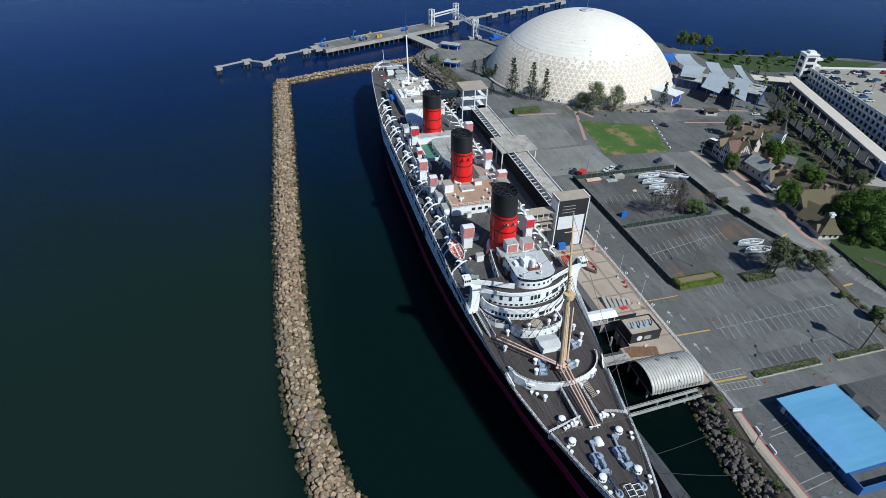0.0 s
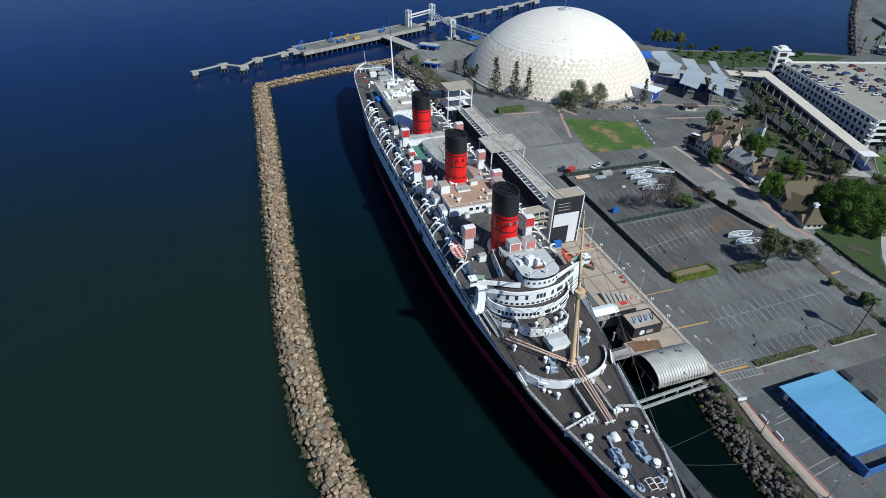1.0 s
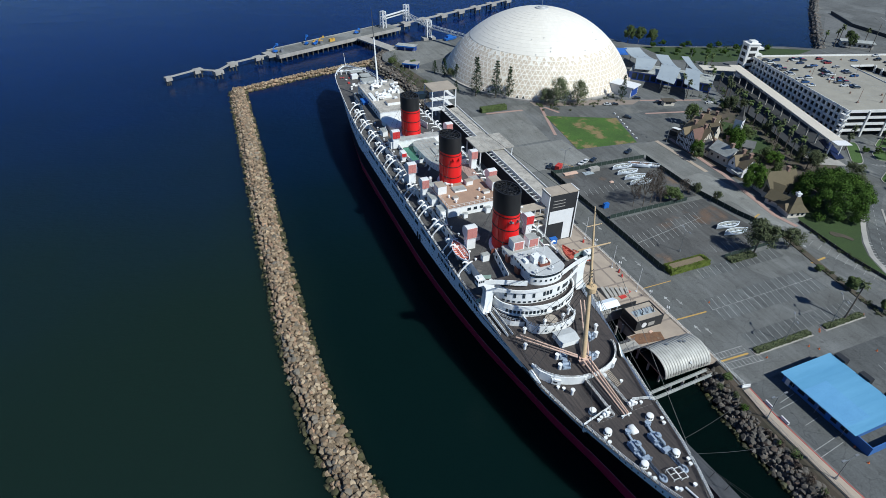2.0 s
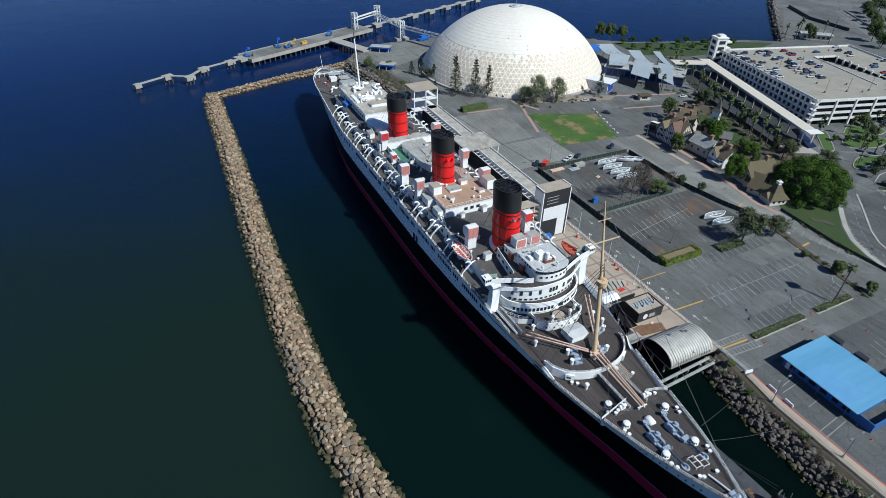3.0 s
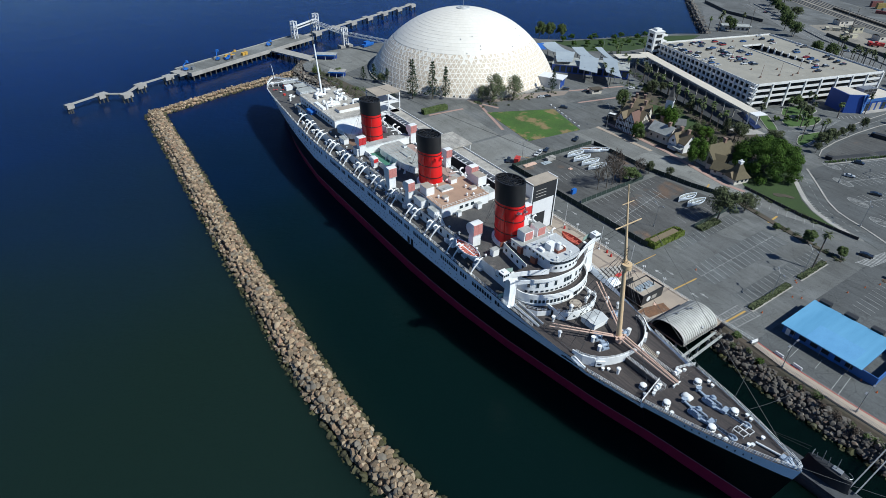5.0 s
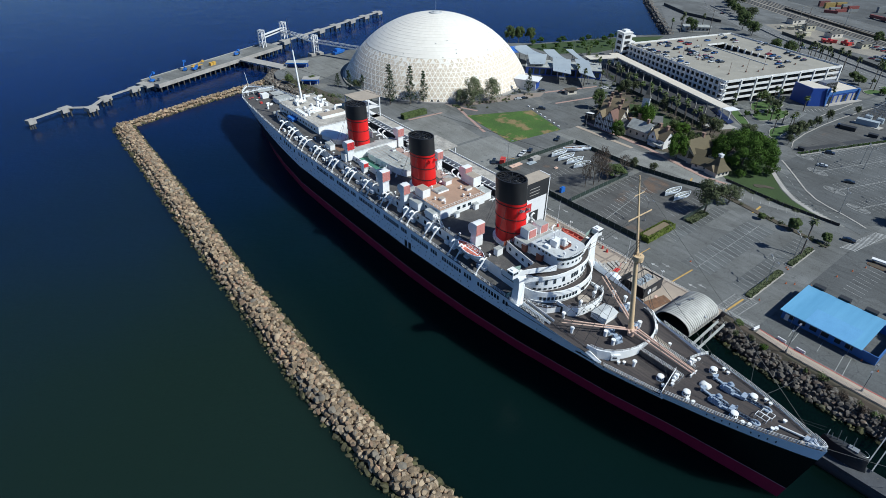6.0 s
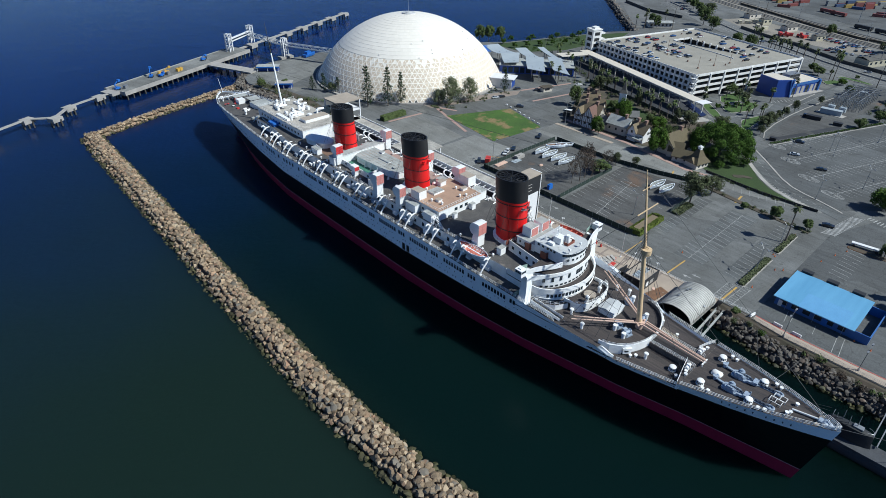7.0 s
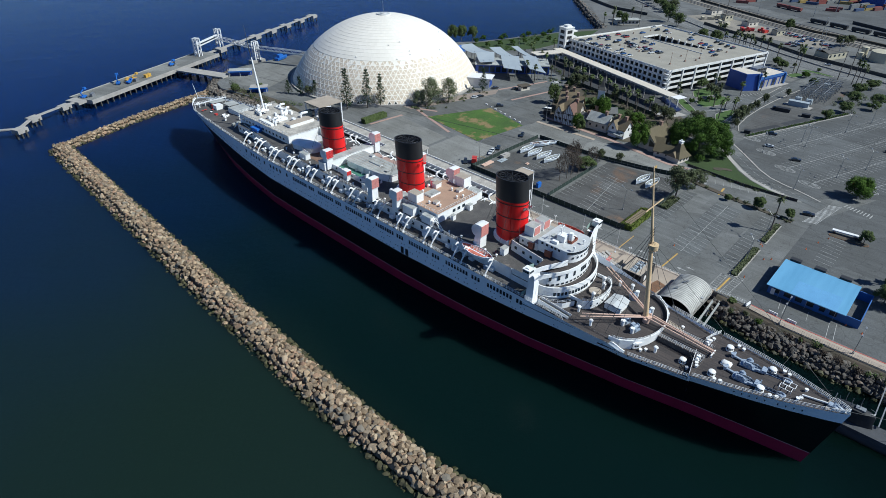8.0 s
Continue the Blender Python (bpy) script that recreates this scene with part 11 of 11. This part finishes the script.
patch("service_yard", [(196, 90), (204, 101.6), (262, 103), (330, 96.6), (348, 86), (340, 62), (330, 34), (272, 53.4), (240.7, 65.6), (192, 84.8)], ASPHALT_EAST, "weathered asphalt round the substation", 0.04)
patch("screened_yard", [(194, 90), (241, 94), (268, 88), (272, 62), (244, 69), (216, 79), (196, 85)], ASPHALT_RUST, "dark asphalt yard behind a screened hedge", 0.045)
for pts in ([(197, 91), (206, 94.2), (222, 95.4), (244, 95), (262, 93.6), (280, 91.4), (300, 88.2)], [(204, 101.2), (232, 102.2), (262, 101.8), (296, 99.4)]):
    kerb = thing("kerb", "pale concrete kerb along the service road", "kerb", kind="structure")
    for a, b in zip(pts, pts[1:]):
        part("kerb_stone", Geo().beam((*a, QUAY + 0.08), (*b, QUAY + 0.08), 0.45, 0.3), CONCRETE, kerb)
# shadow cast behind the hedge, laid down as two dark patches
patch("planting_strip", [(196.5, 87.0), (198.5, 89.4), (222, 79.6), (220.6, 76.6)], ASPHALT_SHADE, "shadow behind the hedge laid as a dark strip", 0.07)
patch("planting_strip", [(224.5, 75.4), (226, 78.6), (246, 71.2), (244.6, 67.6)], ASPHALT_SHADE, "shadow behind the hedge laid as a dark strip", 0.07)
hb = thing("hedge", "long low ragged hedge along the lot edge", "hedge")
hr = random.Random(17)
part("foliage", leaf_cloud(hr, [(Vector((192.4 + 0.79 * i + hr.uniform(-0.3, 0.3), 85.4 - 0.308 * i + hr.uniform(-0.3, 0.3), QUAY + 0.45)), hr.uniform(0.6, 0.95)) for i in range(100)], 60, 0.18), LEAF_BRIGHT, hb, kind="stuff")
solo("hedge_kerb", Geo().beam((191.6, 84.1, QUAY + 0.1), (271, 53.2, QUAY + 0.1), 0.5, 0.3), CONCRETE, "pale kerb below the lot hedge", "kerb", "structure")
rnd = random.Random(63)
for name, box_v, n, r, mat in (("shrubs", (176, 196, 130, 190), 18, 1.1, LEAF), ("shrubs", (152, 186, 140, 190), 40, 1.2, LEAF_DULL), ("shrubs", (150, 176, 116, 146), 34, 1.5, LEAF), ("shrubs", (96, 150, 226, 246), 34, 0.9, LEAF_DULL), ("shrubs", (196, 224, 205, 246), 30, 1.3, LEAF), ("shrubs", (274, 310, 50, 66), 20, 1.6, LEAF), ("shrubs", (240, 330, 268, 300), 46, 1.3, LEAF_BRIGHT)):
    b = thing(name, "low green shrubs in loose garden clumps", "shrub")
    cl = []
    for _ in range(n):
        cl.append((Vector((rnd.uniform(*box_v[:2]), rnd.uniform(*box_v[2:]), QUAY + r * 0.45)), r * rnd.uniform(0.6, 1.4)))
    part("foliage", leaf_cloud(rnd, cl, 90, 0.24), mat, b, kind="stuff")


def grove(proto, spots, uh, ur):
    rnd_g = random.Random(int(spots[0][0] * 10))
    for x, y, h, r in spots:
        copy_thing(proto, pose(x, y, QUAY, 0, 0, rnd_g.uniform(0, 360)) @ Matrix.Diagonal((r / ur, r / ur, h / uh, 1)))


grove(T1, [(x + rnd.uniform(-2, 2), y + rnd.uniform(-2, 2), rnd.uniform(4.5, 7), rnd.uniform(2.4, 3.6)) for x, y in ((196, 198), (168, 142), (160, 160), (155, 124))], 10, 5)
grove(T3, [(x + rnd.uniform(-2, 2), y + rnd.uniform(-2, 2), rnd.uniform(4.5, 7), rnd.uniform(2.6, 4.0)) for x, y in ((199, 192), (177, 124), (172, 112), (192, 112), (214.4, 96.2), (206.6, 95.2))], 10, 5)
grove(P1, [(x, y, rnd.uniform(7, 10), 0.85) for x, y in ((194, 156), (205, 198), (200, 214), (190, 220), (216, 222), (226, 240), (244, 120), (252, 128), (232, 121), (222, 137), (278, 106.5))], 10, 1)
grove(P2, [(x, y, rnd.uniform(7, 10), 0.85) for x, y in ((201, 178), (220, 232), (230, 250), (238, 258), (250, 264), (236, 130), (208, 106), (222, 104), (258, 127))], 10, 1)

# drive under the covered walkway, shade put into its colour, and the row of trees along it
patch("walkway_drive", [(216, 222), (203, 180), (188, 141), (194, 136), (203, 131), (216, 140), (252, 236), (244, 242), (228, 240)], ASPHALT_SHADE, "drive under the covered walkway, its shade put into dark asphalt", 0.1, category="road")
lines("drive_crossing", [(191.5 + 1.9 * i, 140.5 - 3.2 * i, 197.5 + 1.9 * i, 137.0 - 3.2 * i, 0.7) for i in range(4)], "white crossing bars at the walkway's end", None, 0.09)
row_rnd = random.Random(88)
row_spots = [(178.5 + 36 * k / 15 + row_rnd.uniform(-1.4, 1.4), 126 + 92 * k / 15 + row_rnd.uniform(-1.4, 1.4)) for k in range(16)]
grove(P1, [(x, y, row_rnd.uniform(6.5, 9.0), 0.9) for x, y in row_spots[::2]], 10, 1)
grove(T3, [(x, y, row_rnd.uniform(5.0, 6.5), row_rnd.uniform(2.0, 2.8)) for x, y in row_spots[1::5]], 10, 5)
grove(P2, [(x, y, row_rnd.uniform(7, 9), 1.0) for x, y in ((196, 150.7), (188.2, 138.3), (194.8, 159.2), (200, 168), (204, 186), (198, 176))], 10, 1)
fence("fence", [(208, 208), (198.5, 172.5), (185.6, 133.3)], 2.0, FENCE_GREEN, "dark screened fence behind the village gardens")
stall = thing("market_stall", "dark stall with a pale awning beside the village", "stall", pose(146.5, 179.5, QUAY, 0, 0, 20))
part("counter", Geo().box(-2.6, 2.6, -1.8, 1.8, 0, 2.6), CLAD_BLACK, stall)
part("awning", Geo().beam((-1.2, 0, 3.4), (2.8, 0, 2.7), 3.8, 0.12), HOUSE_WHITE, stall)
grove(T3, [(x, y, row_rnd.uniform(4.5, 6.5), row_rnd.uniform(2.0, 3.0)) for x, y in ((220, 97.2), (246, 127), (240, 121))], 10, 5)
kiosk = thing("kiosk", "small brown flat-roofed kiosk on the asphalt", "hut", pose(171.5, 215, QUAY, 0, 0, -18))
part("wall", Geo().box(-3.2, 3.2, -2, 2, 0, 2.6), HOUSE_CREAM, kiosk)
part("roof", Geo().box(-3.8, 3.8, -2.6, 2.6, 2.6, 2.95), SOIL, kiosk)
part("hatch", Geo().box(-2.2, 1.2, -2.06, -1.98, 1.0, 2.2), DARK, kiosk)

# ---- far yards, carriageways and railway ----
patch("north_lot", [(394, 292), (471, 352), (478, 340), (447, 305), (424, 278)], ROAD_TAR, "pale asphalt lot along the far shore", 0.05)
patch("site_yard", [(436, 200), (470, 240), (500, 225), (482, 190), (470, 140), (452, 108), (425, 104), (430, 150)], GRAVEL, "pale gravel works yard beside the railway", 0.05)
patch("container_yard", [(545, 160), (640, 330), (900, 300), (800, 60), (540, 40), (520, 100)], ASPHALT_EAST, "large pale container yard beyond the railway", 0.05)


def wall_band(name, pts, h, w, mat, label):
    t = thing(name, label, "wall", kind="structure")
    for a, b in zip(pts, pts[1:]):
        part("panel", Geo().beam((*a, QUAY + h / 2), (*b, QUAY + h / 2), w, h), mat, t)


wall_band("retaining_wall", [(446, 212), (430, 184), (419, 156), (402, 131), (389, 110), (381, 84), (371, 54), (360, 20)], 2.2, 1.0, PILE, "dark retaining wall between road and works yard")
wall_band("retaining_wall", [(473, 348), (449, 308), (444, 268)], 2.4, 0.8, CLAD_BLACK, "dark retaining wall below the slip road")
wall_band("median_barrier", HIGHWAY[:-1], 0.9, 0.4, CONCRETE, "pale concrete barrier between the carriageways")
wall_band("yard_wall", [(560, 262), (506, 171), (484, 128), (478, 90), (462, 50)], 1.8, 1.6, SOIL, "low dark bank beside the railway tracks")
wall_band("yard_wall", [(551, 114), (535, 85), (520, 40)], 2.6, 1.2, CLAD_BLACK, "long dark fence of the container yard")
for i, (x, y, deg) in enumerate(((521, 119, -20), (515, 100, -20), (509, 82, -20), (527, 137, -20), (584, 185, -24), (578, 173, -24), (500, 60, -16))):
    fw = thing("freight_wagon", "long dark railway freight wagon on its track", "wagon", pose(x, y, QUAY, 0, 0, deg), group="freight wagons")
    part("body", Geo().box(-1.5, 1.5, -8, 8, 1.0, 3.6), CLAD_BLACK if i not in (4, 5) else CONT[0], fw)
    for yy in (-6, 6):
        part("bogie", Geo().box(-1.2, 1.2, yy - 1.2, yy + 1.2, 0.0, 1.0), TYRE, fw)
highway_lines = []
for off in (-7.5, -3.8, 3.8, 7.5):
    for a, b in zip(HIGHWAY, HIGHWAY[1:]):
        d = (Vector(b) - Vector(a))
        nrm = Vector((-d.y, d.x)).normalized() * off
        n = max(1, int(d.length / 9)) if abs(off) < 5 else 1
        for k in range(n):
            p = Vector(a) + d * (k / n) + nrm
            q = Vector(a) + d * ((k + (0.5 if n > 1 else 1.0)) / n) + nrm
            highway_lines.append((p.x, p.y, q.x, q.y, 0.35))
g = Geo()
for x0, y0, x1, y1, w in highway_lines:
    g.beam((x0, y0, QUAY + 0.09), (x1, y1, QUAY + 0.09), w, 0.06)
solo("carriageway_lines", g, PAINT_WHITE, "white lane lines of the carriageway", "road marking", "stuff")
for rows_c, k in ((((634, 180), (637, 172), (640, 164), (631, 188), (628, 196)), 3), (((669, 140), (664, 148), (660, 156), (655, 164)), 0), (((626, 125), (632, 131), (638, 120), (645, 112)), 1), (((600, 230), (606, 238), (612, 246), (594, 222)), 2)):
    for i, (x, y) in enumerate(rows_c):
        for j in range(2):
            solo("shipping_container", cont_data[(k + i + 2 * j) % 5], CONT[(k + i + 2 * j) % 5], "weathered steel shipping container in a far yard", "container", group="containers", at=pose(x + 13 * j, y - 6 * j, QUAY, 0, 0, 65))
            if (i + j) % 3:
                solo("shipping_container", cont_data[(k + i) % 5], CONT[(k + i) % 5], "weathered steel container stacked on another", "container", group="containers", at=pose(x + 13 * j, y - 6 * j, QUAY + 2.7, 0, 0, 65))
for i, (x, y) in enumerate(((449, 172), (451, 160), (446, 178), (470, 216), (476, 208), (466, 222), (480, 214), (458, 196), (462, 204))):
    solo("skip_container", Geo().prism([(-1.2, -3), (1.2, -3), (1.2, 3), (-1.2, 3)], 0, 2.4).box(-1.3, 1.3, -3.1, 3.1, 2.2, 2.5), RED_PAINT if i < 3 else TANK_CREAM, "red steel skip in the works yard" if i < 3 else "cream steel skip in the works yard", "skip", group="works skips", at=pose(x, y, QUAY, 0, 0, 25 + 50 * (i % 3)))
park(make_car(PAINT_MIX, "car parked in the works yard"), [(465 - 1.1 * i + rnd.uniform(-1, 1), 150 - 3.2 * i, QUAY, 70) for i in range(12)] + [(456 - 0.9 * i, 146 - 3.4 * i, QUAY, 70) for i in range(9)])
park(make_car(PAINT_MIX, "car standing on the far carriageway"), [(415, 172, QUAY + 0.07, 26), (408, 178, QUAY + 0.07, 206), (450, 246, QUAY + 0.07, 35), (396, 120, QUAY + 0.07, 18), (376, 92, QUAY + 0.07, 200), (482, 288, QUAY + 0.07, 40)])
hut = thing("flat_roofed_hut", "small pale flat-roofed building beside the shore lot", "building", pose(395, 264, QUAY, 0, 0, -42))
part("wall", Geo().box(-11, 11, -4, 4, 0, 3.6), HOUSE_CREAM, hut)
part("roof", Geo().box(-12, 12, -5, 5, 3.6, 4.0), ROOF_GREY, hut)
for i in range(6):
    part("window", Geo().box(-9.5 + 3.4 * i, -7.8 + 3.4 * i, -4.06, -3.96, 1.0, 2.6), GLASS, hut)
grove(T1, [(430, 240, 13, 7), (470, 262, 8, 5), (482, 270, 8, 5), (494, 282, 8, 5), (506, 292, 8, 5), (386, 262, 9, 4), (402, 276, 7, 4)], 10, 5)
grove(T3, [(488, 262, 7, 5), (520, 302, 8, 5), (536, 300, 8, 6), (550, 310, 8, 6), (446, 100, 6, 4), (452, 96, 6, 4)], 10, 5)
grove(P1, [(372, 147, 11, 1.2), (377, 160, 11, 1.2), (368, 138, 12, 1.2), (398, 179, 10, 1.2), (395, 176, 11, 1.2), (401, 183, 10, 1.2), (376, 268, 11, 1.2), (388, 274, 12, 1.2), (364, 132, 12, 1.2), (357, 122, 11, 1.2), (374, 156, 11, 1.2), (370, 150, 11, 1.2)], 10, 1)
for x, y, h in ((419, 227, 16), (478, 214, 18), (520, 190, 16), (560, 150, 18), (600, 140, 20), (470, 120, 16), (430, 110, 14), (400, 92, 14)):
    lp = thing("mast_light", "tall slender grey lighting mast in the yards", "lamp post", pose(x, y, QUAY), group="lighting masts")
    part("pole", Geo().cyl((0, 0, 0), (0, 0, h), 0.25, 0.14, n=6), STEEL, lp)
    part("head", Geo().box(-1.2, 1.2, -0.3, 0.3, h - 0.2, h + 0.1), STEEL, lp)

solo("black_screen_wall", Geo().box(30.6, 40.2, 74.0, 74.25, QUAY, QUAY + 1.5).box(30.6, 40.2, 73.96, 74.29, QUAY + 1.5, QUAY + 1.58), CLAD_BLACK, "low black screen wall on the promenade", "wall")

patch("brick_pavement", [(139.2, 176), (141.4, 176), (139.6, 150), (138.2, 134), (134.6, 116), (131.4, 100), (133, 90), (131, 90), (129.4, 100), (132.6, 117), (136.2, 135), (137.4, 150)], PAVING_PINK, "reddish brick pavement before the village houses", 0.12)
solo("flower_bed", Geo().prism(round_poly([(139.6, 81.5), (141.6, 82.6), (144.6, 79.0), (145.6, 75.0), (143.6, 74.6), (142.4, 78.0), (140.0, 79.0)]), QUAY, QUAY + 0.22), SOIL, "dark mulched flower bed in the lawn", "flower bed")
for x, y, r in ((41.4, 28.4, 1.25), (43.0, 33.0, 1.1), (40.8, 36.6, 1.15), (39.8, 6.2, 1.6), (41.6, 15.8, 1.0), (41.0, 20.2, 0.9), (38.6, 1.0, 1.12), (40.4, 10.4, 0.8), (36.6, -10, 1.1)):
    b = thing("shrub", "round green shrub on the soil bank" if r == 1.25 else "dry brown bush on the soil bank" if y < 22 else "dull olive shrub on the soil bank", "shrub", group="bank shrubs")
    part("foliage", leaf_cloud(rnd, [(Vector((x + rnd.uniform(-0.6, 0.6), y + rnd.uniform(-0.8, 0.8), 3.9 + rnd.uniform(0, 0.5))), r * rnd.uniform(0.5, 0.8)) for _ in range(4)], 130, 0.16), LEAF_BRIGHT if r == 1.25 else TWIGS if y < 22 else LEAF_DULL, b)

# roof deck of the car park: bay lines, lamp plinths, kerbs
GM = pose(226.8, 147.0, QUAY + FH * 4, 0, 0, GA)
for i, (u, v) in enumerate(((20, 26), (20, 44), (20, 62), (36, 22), (36, 10), (54, 12), (72, 14), (34, 50), (34, 70), (70, 60), (84, 44), (56, 84), (74, 84), (18, 82))):
    solo("lamp_plinth", Geo().cyl((0, 0, 0), (0, 0, 0.9), 0.5, 0.45, n=10).cyl((0, 0, 0.9), (0, 0, 1.0), 0.35, n=10), BRICKWORK, "short reddish lamp plinth on the roof deck", "plinth", group="roof plinths", at=GM @ pose(u, v, 0))
g = Geo()
for u0 in (2.0, 13.5, 26.8, 40.0, 64.5, 77.0):
    for k in range(32):
        v = 3 + 2.75 * k
        if v < 90 and not (48 < u0 + 5 < 73 and 22 < v < 78):
            g.box(u0, u0 + 5.2, v, v + 0.14, 0.004, 0.02)
solo("roof_bay_lines", g, PAINT_WHITE, "faint white bay lines on the roof deck", "road marking", "stuff", at=GM)

edge_rows = []
CURVE = [(149.2, 71.2), (143.0, 64.2), (138.8, 55.4), (136.6, 48.6)]
for a, b in zip(CURVE, CURVE[1:]):
    d = Vector(b) - Vector(a)
    n = max(1, int(d.length / 1.7))
    nr = Vector((-d.y, d.x)).normalized()
    for k in range(n):
        p = Vector(a) + d * (k / n)
        edge_rows.append((p.x - nr.x * 0.5, p.y - nr.y * 0.5, p.x + nr.x * 0.5, p.y + nr.y * 0.5, 0.35))
LANE = [(188, 97.5), (177, 90.5), (167.5, 82.4), (159, 74.8), (150.8, 67.4), (145, 60), (141.4, 51), (138.4, 42)]
for a, b in zip(LANE, LANE[1:]):
    a, b = Vector(a), Vector(b)
    for k in range(3):
        p, q = a.lerp(b, k / 3), a.lerp(b, (k + 0.45) / 3)
        edge_rows.append((p.x, p.y, q.x, q.y, 0.16))
lines("curve_markings", edge_rows, "white ladder and lane markings along the curved road", None, 0.05)
# palms and trees beside the blue-roofed hall
grove(P1, [(92, 2, 9, 1.1), (97, -4, 10, 1.1), (88, -8, 9, 1.1)], 10, 1)
grove(T1, [(84, 2, 6, 3.6)], 10, 5)

patch("harbour_yard", [(50, 368), (70, 381), (98, 380), (96, 352), (76, 338), (58, 330), (50, 345)], ASPHALT_OLD, "pale worn yard behind the stern rocks", 0.04)
solo("scrub_bank", Geo().loft([[(x - 3, y, 3.2), (x, y, 4.15), (x + 5, y, 4.12), (x + 5, y, 3.6)] for x, y in ((43, 262), (46.5, 300), (43, 328), (40, 346))], closed=False), SOIL, "brown scrub bank above the stern rocks", "ground", "structure")
sb = thing("shrubs", "dull green scrub on the stern bank", "shrub")
part("foliage", leaf_cloud(rnd, [(Vector((44 + rnd.uniform(-3, 4), 268 + 2.1 * i, 4.4)), rnd.uniform(0.7, 1.6)) for i in range(38)], 90, 0.22), LEAF_DULL, sb, kind="stuff")
